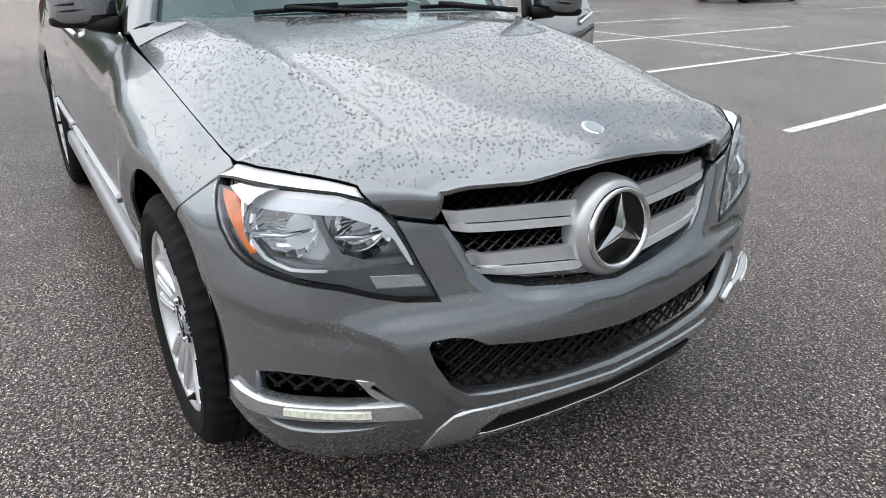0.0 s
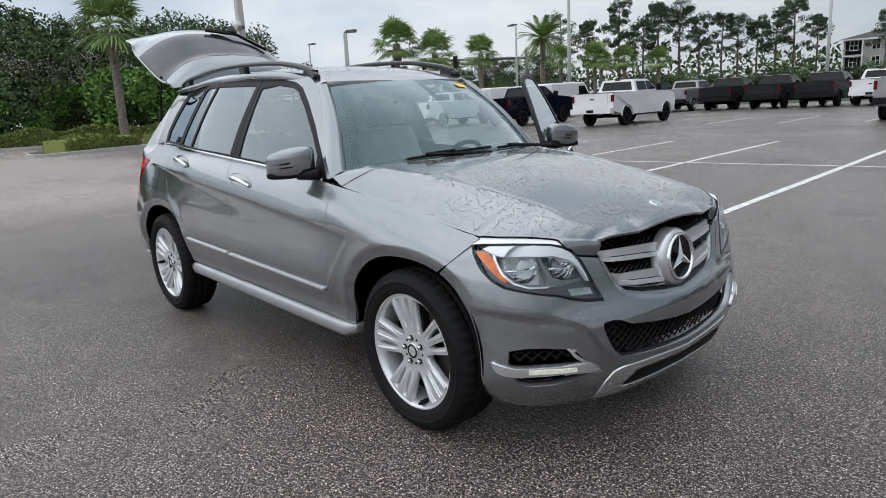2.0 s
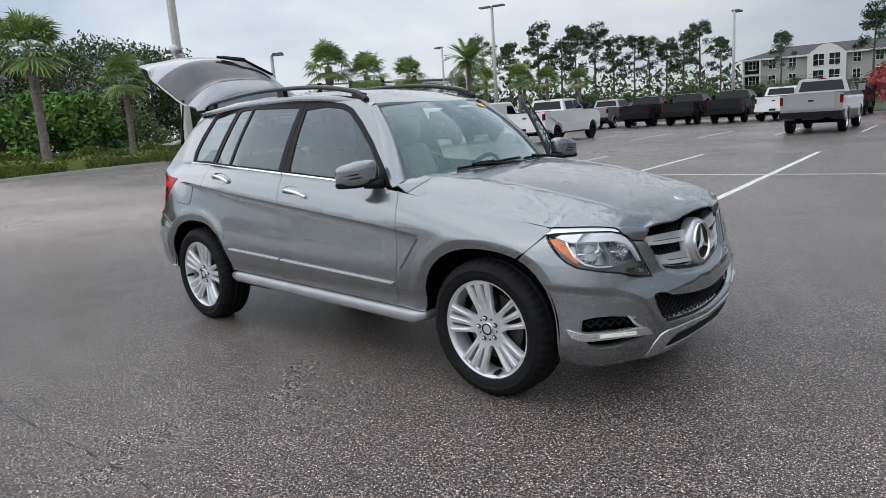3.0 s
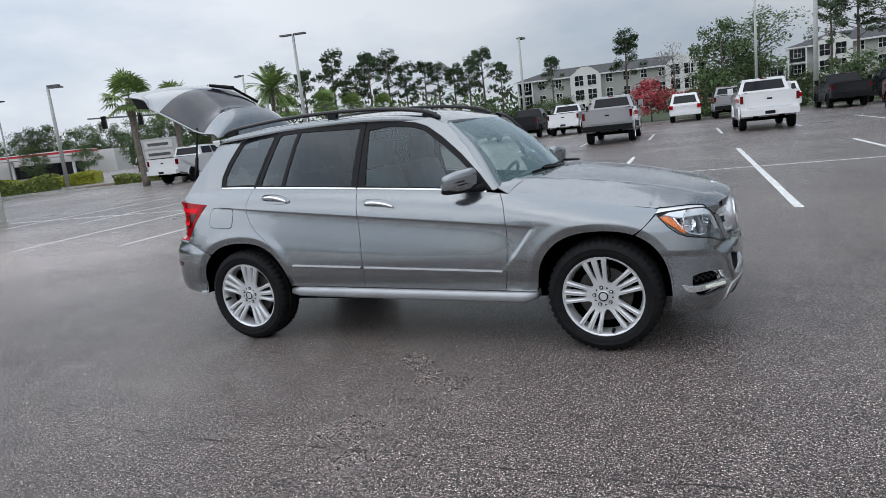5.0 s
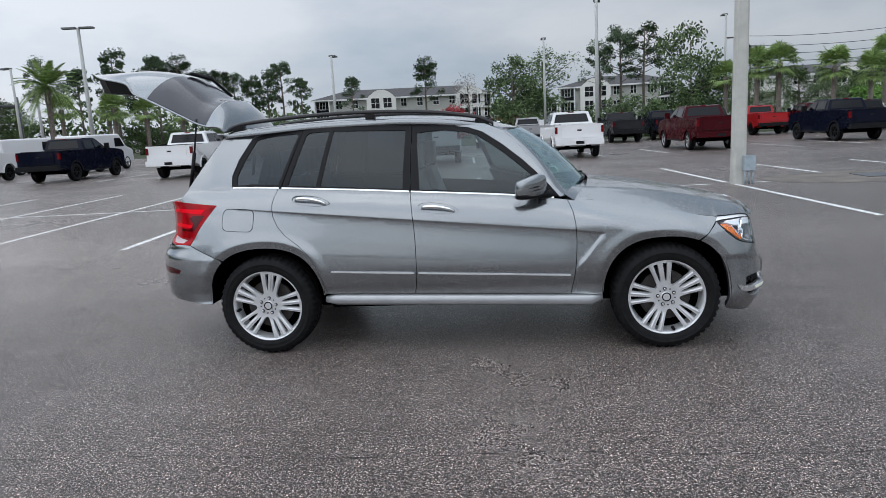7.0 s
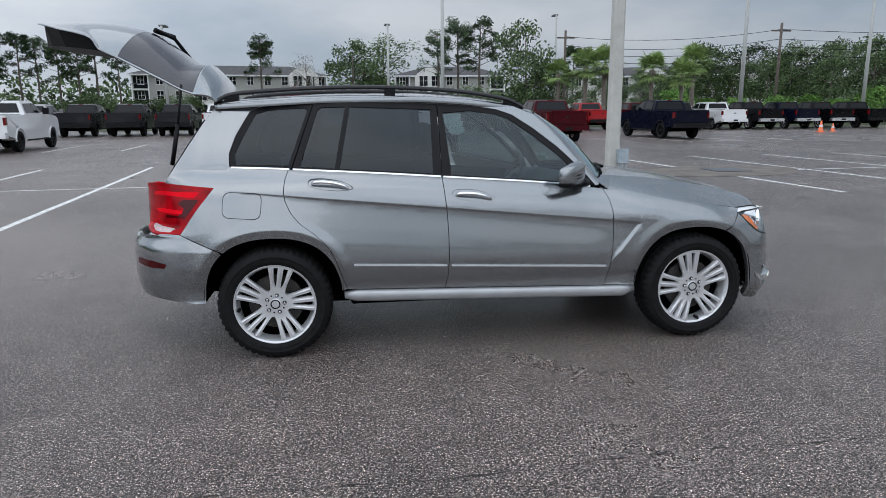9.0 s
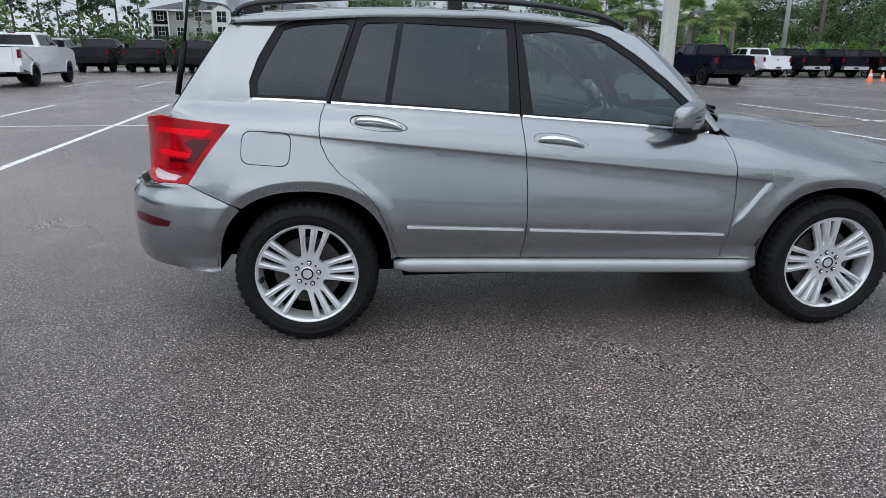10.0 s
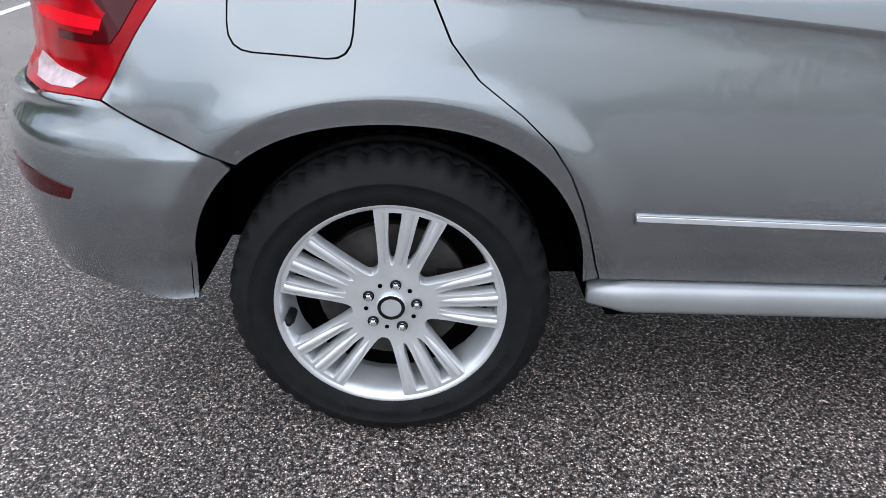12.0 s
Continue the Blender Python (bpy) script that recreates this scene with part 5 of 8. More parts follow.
# ---------------- silver SUV: tail ----------------
REAR_TOP = [(-1.919, 0.802), (-1.98, 0.805), (-2.06, 0.803), (-2.16, 0.785), (-2.4, 0.755), (-2.7, 0.75), (S_REAR, 0.75)]
REAR_LOW = [(S_REAR, 0.42), (-2.6, 0.42), (-2.3, 0.415), (-2.1, 0.402), (-1.95, 0.386), (-1.86, 0.378)]
LAMP = LAMP_F + [(-1.98, 0.808), (-2.08, 0.806), (-2.2, 0.812), (-2.30, 0.83), (-2.36, 0.92), (-2.36, 1.02), (-2.30, 1.095), (-2.15, 1.108), TAILTOP]
for sign in (-1, 1):
    S = side_surf(sign)
    fl = sign > 0
    rb = panel("rear_bumper", [(-1.70, 0.700), (-1.795, 0.744)] + REAR_TOP + REAR_LOW + [(-1.80, 0.375)] + arc(-AX, 0.0, 177, 133), S, M_PAINT, suv, step=0.025, fold=0.012, flip=fl, lines=LINES)
    bm = bmesh.new()
    edge_a = [bm.verts.new(S(q, z)) for q, z in refine(REAR_TOP, 0.04)]
    edge_b = [bm.verts.new(side_surf(sign, -0.08)(q, z + 0.004)) for q, z in refine(REAR_TOP, 0.04)]
    for k in range(len(edge_a) - 1):
        if (edge_a[k].co - edge_a[k + 1].co).length < 0.1:
            bm.faces.new((edge_a[k], edge_a[k + 1], edge_b[k + 1], edge_b[k]))
    part("bumper_shelf", bm, M_PAINT, rb, smooth=True)
    panel("red_reflector", [(-2.022, 0.600), (-2.006, 0.626), (-2.10, 0.642), (-2.27, 0.646), (-2.30, 0.630), (-2.28, 0.606), (-2.12, 0.598)], side_surf(sign, 0.002), M_REDDEEP, rb, step=0.03, fold=0.01, flip=fl, label="dark red reflector")
    lamp = panel("tail_lamp", LAMP, side_surf(sign, 0.003), M_REDLENS, suv, step=0.025, fold=0.02, flip=fl, label="red tail lamp")
    panel("light_strip", [(-1.80, 1.052), (-1.83, 1.02), (-2.0, 1.03), (-2.12, 1.035), (-2.2, 1.03), (-2.2, 1.05), (-2.1, 1.058)], side_surf(sign, 0.0055), M_REDLIT, lamp, step=0.03, fold=0.002, flip=fl)
    panel("light_strip", [(-1.90, 0.945), (-1.91, 0.925), (-2.02, 0.925), (-2.16, 0.93), (-2.2, 0.945), (-2.1, 0.955), (-2.0, 0.95)], side_surf(sign, 0.0055), M_REDLIT, lamp, step=0.03, fold=0.002, flip=fl)
    panel("dark_insert", [(-1.80, 1.01), (-1.86, 0.93), (-1.885, 0.905), (-1.93, 0.90), (-2.05, 0.90), (-2.05, 0.915), (-1.93, 0.915), (-1.89, 0.955), (-1.94, 0.99), (-1.9, 1.01)], side_surf(sign, 0.0052), M_REDDEEP, lamp, step=0.03, fold=0.002, flip=fl)
    panel("reversing_light", [(-1.99, 0.818), (-1.955, 0.838), (-2.0, 0.842), (-2.10, 0.846), (-2.2, 0.858), (-2.22, 0.838), (-2.15, 0.820), (-2.06, 0.816)], side_surf(sign, 0.0055), M_REVERSE, lamp, step=0.03, fold=0.002, flip=fl)
    # rear opening surround
    panel("rear_frame", [(-1.82, 1.48), (-1.93, 1.33), (-2.01, 1.2), (-2.06, 1.105), (-2.3, 1.10), (-2.36, 0.93), (-2.32, 0.84), (-2.5, 0.775), (-2.3, 0.77), (-2.2, 0.8), (-2.1, 0.9), (-1.95, 1.1), (-1.78, 1.45)], side_surf(sign, -0.02), M_DARK, suv, step=0.05, fold=0, flip=fl)

# fuel flap on the right quarter
def round_rect(corners, r, n=4):
    """A four-cornered outline with rounded corners."""
    out = []
    C = [Vector((*c, 0)) for c in corners]
    for k in range(4):
        p, c, q = C[k - 1], C[k], C[(k + 1) % 4]
        a, b = c + (p - c).normalized() * r, c + (q - c).normalized() * r
        for j in range(n + 1):
            t = j / n
            v = a * (1 - t) ** 2 + c * (2 * t * (1 - t)) + b * t * t
            out.append((v.x, v.y))
    return out


ff = round_rect([(-1.655, 1.048), (-1.428, 1.036), (-1.442, 0.886), (-1.662, 0.902)], 0.045)
fcx, fcz = -1.545, 0.967
panel("fuel_gap", [(fcx + (x - fcx) * 1.03, fcz + (z - fcz) * 1.045) for x, z in ff], side_surf(-1, 0.0008), M_WELL, RIGHT[0], step=0.03, fold=0)
panel("fuel_flap", ff, side_surf(-1, 0.0018), M_PAINT, RIGHT[0], step=0.03, fold=0.001)


# ---------------- silver SUV: handles, mirrors, wipers ----------------
def handle(sign, x, z, own):
    S = side_surf(sign)
    c, d = S(x, z), 1e-2
    t = (S(x + d, z - 0.0009) - S(x - d, z + 0.0009)).normalized()
    up = (S(x, z + d) - S(x, z - d)).normalized()
    n = t.cross(up) * (1 if t.cross(up).y * sign > 0 else -1)
    m = Matrix((t, up, n)).transposed().to_4x4()
    m.translation = c
    bm = bmesh.new()
    sec = catmull([(-0.118, 0.0), (-0.10, 0.022), (-0.04, 0.032), (0.04, 0.028), (0.10, 0.012), (0.128, -0.012), (0.06, -0.03), (-0.04, -0.032), (-0.10, -0.02)], 4, closed=True)
    sec = [(a * 1.12, b * 1.15) for a, b in sec]
    vs = [bm.verts.new(m @ Vector((a, b, 0.0015))) for a, b in sec]
    mid = [bm.verts.new(m @ Vector((a * 0.8, b * 0.75 - 0.003, -0.022))) for a, b in sec]
    k = len(sec)
    for i in range(k):
        bm.faces.new((vs[i], vs[(i + 1) % k], mid[(i + 1) % k], mid[i]))
    bm.faces.new(mid)
    cup = part("handle_cup", bm, M_CUP, own, smooth=True)
    bm = bmesh.new()
    pts = [(-0.11, 0.0, 0.004), (-0.09, 0.003, 0.026), (-0.04, 0.006, 0.036), (0.02, 0.005, 0.037), (0.08, -0.002, 0.027), (0.118, -0.010, 0.006)]
    rows = []
    for i, (a, b, h) in enumerate(catmull(pts, 4)):
        w = 0.0115 - 0.004 * abs(i / 20 - 0.45)
        rows.append([bm.verts.new(m @ Vector((a, b - 0.006 + q * w, h + e))) for q, e in ((-1, -0.006), (-1, 0.002), (0, 0.006), (1, 0.002), (1, -0.006))])
    for a, b in zip(rows, rows[1:]):
        for i in range(4):
            bm.faces.new((a[i], a[i + 1], b[i + 1], b[i]))
        bm.faces.new((a[4], a[0], b[0], b[4]))
    bm.faces.new(rows[0])
    bm.faces.new(rows[-1])
    h = part("door_handle", bm, M_CHROME, own, "bright chrome door handle", smooth=True)
    h.parent = own
    return cup


def door_mirror(sign, own):
    """Housing turned back towards the door: p along its depth, w along its width, outwards."""
    def at(p, w, z):
        p = 0.62 * p + 0.006
        return (0.512 + 0.656 * p - 0.755 * w, sign * (0.882 + 0.755 * p + 0.656 * w), z)

    def ring_of(bm, p, k, hw, hz, zc, a0, n, full):
        ring = []
        for j in range(n):
            a = a0 + full * j / (n if full > 4 else n - 1)
            ca, sa = math.cos(a), math.sin(a)
            w = hw * math.copysign(abs(ca) ** 0.42, ca) * k
            zz = hz * math.copysign(abs(sa) ** 0.42, sa) * k * (1.0 - 0.22 * max(0, w / hw) - 0.04)
            ring.append(bm.verts.new(at(p - 0.025 * (w / hw) ** 2, w, zc + zz - (0.012 * w / hw))))
        return ring

    bm = bmesh.new()
    rows = [ring_of(bm, p, k, 0.122, 0.078, 1.122, 0.0, 28, 2 * math.pi) for p, k in ((-0.052, 0.90), (-0.047, 0.97), (-0.034, 1.0), (-0.005, 0.99), (0.026, 0.96), (0.045, 0.88), (0.056, 0.70), (0.060, 0.35))]
    for a, b in zip(rows, rows[1:]):
        for j in range(28):
            bm.faces.new((a[j], a[(j + 1) % 28], b[(j + 1) % 28], b[j]))
    bm.faces.new(rows[-1])
    mir = part("door_mirror", bm, M_PAINT, own, "silver door mirror with turn signal strip", smooth=True)
    bm = bmesh.new()
    bm.faces.new(ring_of(bm, -0.046, 0.9, 0.122, 0.078, 1.122, 0.0, 28, 2 * math.pi))
    part("mirror_glass", bm, M_CHROME, mir)
    # dark lower shell
    bm = bmesh.new()
    rows = [ring_of(bm, p, k, 0.124, 0.040, 1.084, math.pi, 15, math.pi) for p, k in ((-0.053, 0.9), (-0.034, 1.0), (-0.005, 1.0), (0.028, 0.96), (0.047, 0.89), (0.059, 0.70))]
    for a, b in zip(rows, rows[1:]):
        for j in range(14):
            bm.faces.new((a[j], a[j + 1], b[j + 1], b[j]))
    bm.faces.new(rows[-1])
    bm.faces.new(rows[0])
    part("mirror_base", bm, M_DARK, mir, smooth=True)
    bm = bmesh.new()
    tube(bm, [(0.555, sign * 0.865, 1.065), (0.60, sign * 0.82, 1.062), (0.63, sign * 0.785, 1.062)], [0.024, 0.026, 0.03], 8)
    part("mirror_arm", bm, M_DARK, mir, smooth=True)
    for z, h, w0 in ((1.124, 0.0055, -0.02), (1.104, 0.005, -0.055)):
        bm = bmesh.new()
        pts = []
        for k in range(9):
            w = w0 + (0.108 - w0) * k / 8
            q = w / 0.122
            pts.append(at(0.056 - 0.050 * q ** 2 - 0.022 * abs(q) ** 5, w, z - 0.012 * q))
        tube(bm, pts, h, 6)
        part("turn_signal", bm, M_BLACKGLOSS, mir, smooth=True)
    # black triangle at the foot of the window
    panel("mirror_sail", [(0.575, 1.075), (0.685, 1.050), (0.60, 1.145), (0.555, 1.185)], side_surf(sign, -0.002), M_DARK, own, step=0.04, fold=0.006, flip=sign > 0)


for sign, side in ((-1, RIGHT), (1, LEFT)):
    handle(sign, -0.13, 1.002, side[2])
    handle(sign, -1.02, 1.085, side[3])
    door_mirror(sign, side[2])

for y0, y1, xb in ((-0.42, 0.12, 0.925), (0.18, 0.62, 0.93)):
    bm = bmesh.new()
    pts = []
    for k in range(7):
        y = y0 + (y1 - y0) * k / 6
        p = screen_surf(y / 0.69, 0.022 + 0.015 * k / 6)
        pts.append(p + Vector((0.014, 0, 0.010)))
    tube(bm, pts, 0.008, 6)
    tube(bm, [pts[3] + Vector((0, 0, 0.006)), pts[1] + Vector((0.02, 0, 0.01)), Vector((0.95, y1 - 0.02, 1.10))], 0.011, 6)
    part("wiper", bm, M_DARK, suv, smooth=True)
bm = bmesh.new()
rows = [[bm.verts.new((0.945 - 0.2 * (abs(y) / 0.7) ** 2.2 + d, y, 1.094 - 0.05 * (y / 0.7) ** 2 + h)) for d, h in ((0.02, -0.02), (0.0, -0.004), (-0.03, -0.01), (-0.05, -0.03))] for y in [-0.72 + 0.06 * k for k in range(25)]]
for a, b in zip(rows, rows[1:]):
    for k in range(3):
        bm.faces.new((a[k], a[k + 1], b[k + 1], b[k]))
part("cowl_panel", bm, M_DARK, suv, smooth=True)
# painted corners between windscreen pillar, wing and bonnet
for sign in (-1, 1):
    S = side_surf(sign)
    A, B = S(0.728, 1.054), screen_surf(sign * 1.0, 0.0) + Vector((0.012, 0, 0.012))
    bm = bmesh.new()
    g = []
    for v in (0, 0.25, 0.5, 0.75, 1):
        top, foot = A.lerp(B, v), hood_surf(0.79 + 0.07 * v, sign * (0.768 - 0.148 * v)) + Vector((0, 0, 0.003))
        g.append([bm.verts.new(top.lerp(foot, u)) for u in (0, 0.33, 0.66, 1)])
    for a, b in zip(g, g[1:]):
        for k in range(3):
            bm.faces.new((a[k], a[k + 1], b[k + 1], b[k]))
    part("cowl_corner", bm, M_PAINT, suv, smooth=True)

# ---------------- silver SUV: wheels ----------------
def build_wheel(turn):
    w = group_empty("wheel")
    ax = pose(0, 0, 0, 90, 0, 0)
    bm = bmesh.new()
    prof = [(0.246, 0.095), (0.256, 0.112), (0.262, 0.1135), (0.264, 0.116), (0.285, 0.120), (0.300, 0.1195), (0.302, 0.1215), (0.306, 0.1215), (0.308, 0.119), (0.322, 0.1145), (0.338, 0.105), (0.349, 0.088), (0.3535, 0.06)]
    prof += [(0.3535, 0.052), (0.347, 0.05), (0.347, 0.042), (0.354, 0.04), (0.3545, 0.012), (0.347, 0.01), (0.347, -0.01), (0.3545, -0.012), (0.354, -0.04), (0.347, -0.042), (0.347, -0.05), (0.3535, -0.052), (0.349, -0.088), (0.315, -0.117), (0.26, -0.115), (0.246, -0.095)]
    lathe(bm, prof, 144, ax)
    # shoulder blocks of the tread
    for v in bm.verts:
        r = math.hypot(v.co.x, v.co.z)
        k = int(round(math.atan2(v.co.z, v.co.x) / (2 * math.pi / 144)))
        if r > 0.330 and abs(v.co.y) > 0.04 and k % 3 == 0:
            q = 0.006 if r < 0.342 else 0.012
            v.co.x, v.co.z = v.co.x * (1 - q / r), v.co.z * (1 - q / r)
            v.co.y *= 0.97
    tyre = part("tyre", bm, M_RUBBER, w, "black road tyre", smooth=True)
    # unreadable raised lettering as short bars on the sidewall
    bm = bmesh.new()
    for k in range(26):
        a = radians(248 + 2.6 * k + (9 if k > 9 else 0) + (14 if k > 17 else 0))
        if k % 7 != 3:
            add_box(bm, 0.274, 0.286, -0.1215, -0.1185, -0.0042, 0.0042, Matrix.Rotation(-a, 4, "Y"))
    tagged(part("sidewall_lettering", bm, M_RUBBER, tyre), kind="stuff")
    bm = bmesh.new()
    lathe(bm, [(0.222, 0.02), (0.232, 0.075), (0.240, 0.098), (0.249, 0.106), (0.256, 0.104), (0.258, 0.098), (0.248, 0.09), (0.240, -0.09)], 72, ax)
    rim = part("rim", bm, M_ALLOY, w, "silver five-spoke alloy rim", smooth=True)

    def face(x, z):
        r = math.hypot(x, z)
        return Vector((x, -(0.084 + 0.016 * ramp(0.06, 0.235, r)), z))

    def sector(pts, base):
        return [(r * math.cos(radians(base + a)), r * math.sin(radians(base + a))) for a, r in pts]

    side_line = [(36, 0.086), (31.5, 0.087), (27.5, 0.094), (24.8, 0.108), (22.6, 0.128), (20.6, 0.16), (19.3, 0.20), (18.6, 0.241)]
    hub_line = [(-36 + 9 * k, 0.030) for k in range(9)]
    slot = [(4.3, 0.233), (11.2, 0.233), (11.6, 0.20), (12.3, 0.16), (12.6, 0.13), (11.2, 0.107), (9.0, 0.102), (7.2, 0.110), (5.8, 0.13), (5.0, 0.17), (4.5, 0.20)]
    for g in range(5):
        base = turn + 72 * g
        ring = hub_line + side_line + [(9, 0.242), (0, 0.242), (-9, 0.242)] + [(-a, r) for a, r in side_line[::-1]]
        spoke = panel("spoke", sector(ring, base), face, M_ALLOY, rim, step=0.012, fold=0.034, holes=[sector(slot, base), sector([(-a, r) for a, r in slot], base)])
        # raised ribs along the three fingers
        for a0, a1, h in ((-15.2, -18.0, 0.0), (0, 0, 0.0), (15.2, 18.0, 0.0)):
            bm = bmesh.new()
            rows = []
            for k in range(7):
                r = 0.100 + 0.134 * k / 6
                a = radians(base + a1 + (a0 - a1) * k / 6)
                c, sd = face(r * math.cos(a), r * math.sin(a)), Vector((-math.sin(a), 0, math.cos(a)))
                hw, up = 0.0085 * min(1.0, 0.25 + k / 3), 0.004 * min(1.0, k / 2)
                rows.append([bm.verts.new(c + sd * hw * q + Vector((0, -e * up + 0.0005, 0))) for q, e in ((-1, 0), (-0.55, 1), (0.55, 1), (1, 0))])
            for u, v in zip(rows, rows[1:]):
                for k in range(3):
                    bm.faces.new((u[k], u[k + 1], v[k + 1], v[k]))
            part("rib", bm, M_ALLOY, spoke, smooth=True)
    bm = bmesh.new()
    rg = lathe(bm, [(0.082, 0.045), (0.080, 0.076), (0.070, 0.0815), (0.036, 0.0825), (0.034, 0.080)], 40, ax)
    cap(bm, rg[-1])
    part("hub", bm, M_ALLOY, rim)
    bm = bmesh.new()
    rg = lathe(bm, [(0.033, 0.083), (0.033, 0.091), (0.030, 0.093)], 32, ax)
    cap(bm, rg[-1])
    hc = part("hub_cap", bm, M_ALLOY, rim, smooth=False)
    bm = bmesh.new()
    lathe(bm, [(0.0305, 0.0925), (0.030, 0.0945), (0.023, 0.0945), (0.0225, 0.0925)], 32, ax)
    part("cap_ring", bm, M_DARK, rim)
    for k in range(5):
        a = radians(turn + 72 * k)
        m = Matrix.Translation((0.056 * math.cos(a), 0, 0.056 * math.sin(a))) @ ax
        bm = bmesh.new()
        rg = lathe(bm, [(0.0125, 0.086), (0.0125, 0.0895), (0.0085, 0.0895)], 16, m)
        part("bolt_seat", bm, M_DARK, rim)
        bm = bmesh.new()
        rg = lathe(bm, [(0.0085, 0.085), (0.0085, 0.098), (0.006, 0.1005)], 6, m)
        cap(bm, rg[-1])
        part("wheel_bolt", bm, M_CHROME, rim)
        a += radians(36)
        bm = bmesh.new()
        rg = lathe(bm, [(0.0052, 0.083), (0.005, 0.0855)], 12, Matrix.Translation((0.056 * math.cos(a), 0, 0.056 * math.sin(a))) @ ax)
        cap(bm, rg[-1])
        part("pin_hole", bm, M_WELL, rim)
    a = radians(turn + 109)
    bm = bmesh.new()
    rg = lathe(bm, [(0.011, 0.06), (0.011, 0.098), (0.007, 0.104), (0.006, 0.112)], 14, Matrix.Translation((0.225 * math.cos(a), 0, 0.225 * math.sin(a))) @ ax)
    cap(bm, rg[-1])
    part("tyre_valve", bm, M_DARK, rim, smooth=True)
    bm = bmesh.new()
    rg = lathe(bm, [(0.17, 0.0), (0.17, 0.022), (0.08, 0.022), (0.078, 0.05), (0.02, 0.05)], 40, ax)
    part("brake_disc", bm, M_DISC, w)
    bm = bmesh.new()
    rg = lathe(bm, [(0.240, -0.02), (0.02, -0.025)], 40, ax)
    part("dark_backing", bm, M_WELL, w)
    bm = bmesh.new()
    add_box(bm, 0.10, 0.19, -0.055, 0.0, -0.05, 0.06)
    part("brake_caliper", bm, M_DARK, w, bevel=0.012)
    return w


wheel = build_wheel(79)
wheel.parent = suv
wheel.matrix_basis = pose(-AX, -0.775, HUBZ)
for x, y, turn, spin in ((AX, -0.775, 0, -94), (-AX, 0.775, 180, 20), (AX, 0.775, 180, 0)):
    copy_thing(wheel, pose(x, y, HUBZ, 0, 0, turn) @ pose(0, 0, 0, 0, spin, 0)).parent = suv

# ---------------- silver SUV: raised tailgate ----------------
GATE_MID = [(-1.80, 1.835), (-1.90, 1.848), (-2.00, 1.922), (-2.15, 2.035), (-2.28, 2.075), (-2.45, 2.097), (-2.65, 2.092), (-2.83, 2.084)]
GATE_SIDE = [(-1.83, 1.632), (-1.90, 1.657), (-2.00, 1.712), (-2.13, 1.782), (-2.25, 1.846), (-2.345, 1.896), (-2.40, 1.97), (-2.575, 2.016)]


def along(line, v):
    k = v * (len(line) - 1)
    i = min(max(int(k), 0), len(line) - 2)
    a, b, c, d = (Vector((line[q][0], 0, line[q][1])) for q in (max(i - 1, 0), i, i + 1, min(i + 2, len(line) - 1)))
    t = k - i
    return 0.5 * (2 * b + (c - a) * t + (2 * a - 5 * b + 4 * c - d) * t * t + (3 * b - a - 3 * c + d) * t ** 3)


def gate_top(u, v):
    """The raised gate's outer skin: u across it, v from the spoiler to its lower edge."""
    w = 0.57 + 0.03 * math.sin(math.pi * min(1.0, max(0.0, v)))
    p = along(GATE_MID, v).lerp(along(GATE_SIDE, v), min(1.05, abs(u)) ** 3)
    return Vector((p.x, w * u, p.z))


GLASS_U = [-0.985 + 0.197 * k for k in range(11)]
GLASS_OUT = [(u, 0.02) for u in GLASS_U] + [(u, 0.43 + 0.14 * u * u) for u in GLASS_U[::-1]]
GP = [(-1, 0), (1, 0), (1, 1), (-1, 1)]
gate = panel("tailgate", GP, gate_top, M_PAINT, suv, step=0.04, fold=0.008, holes=[GLASS_OUT])
panel("rear_glass", [(u * 0.995, v + (0.004 if v < 0.3 else -0.004)) for u, v in GLASS_OUT], gate_top, M_GLASS_T, gate, step=0.05, fold=0.004, label="dark tinted wraparound rear glass")


def gate_inner(u, v):
    p = gate_top(u * 0.985, v * 0.985 + 0.008)
    q = 0.055 * (1 - abs(u) ** 6)
    return Vector((p.x + 0.3 * q, p.y, p.z - 0.012 - q))


def gate_slab():
    """The moulded lining stands out below the skin, towards the gate's lower edge."""
    bm = bmesh.new()
    rows = []
    for i in range(9):
        v = 0.70 + 0.28 * i / 8
        top = [gate_top(u, v) - Vector((0, 0, 0.006)) for u in [-0.97 + 0.194 * k for k in range(11)]]
        drop = 1.868 + 0.035 * i / 8
        foot = [Vector((p.x + 0.03, p.y * 0.97, min(p.z - 0.01, drop + 0.03 * (1 - abs(p.y / 0.6) ** 4)))) for p in top]
        rows.append([bm.verts.new(p) for p in top + foot[::-1]])
    for a, b in zip(rows, rows[1:]):
        for k in range(22):
            bm.faces.new((a[k], a[(k + 1) % 22], b[(k + 1) % 22], b[k]))
    bm.faces.new(rows[0])
    bm.faces.new(rows[-1])
    part("gate_lining", bm, M_DARK, gate, "dark moulded tailgate lining")


gate_slab()
panel("gate_frame", [(-1, 0), (1, 0), (1, 0.70), (-1, 0.70)], gate_inner, M_DARK, gate, step=0.045, fold=0, flip=True)
bm = bmesh.new()
tube(bm, [gate_top(-0.1, 0.43) + Vector((0, 0, 0.03)), gate_top(0.3, 0.37) + Vector((0, 0, 0.045)), gate_top(0.7, 0.32) + Vector((0, 0, 0.03))], 0.013, 6)
tube(bm, [gate_top(0.0, 0.45) + Vector((0, 0, 0.02)), gate_top(0.3, 0.37) + Vector((0, 0, 0.055))], 0.016, 6)
part("rear_wiper", bm, M_DARK, gate, smooth=True)


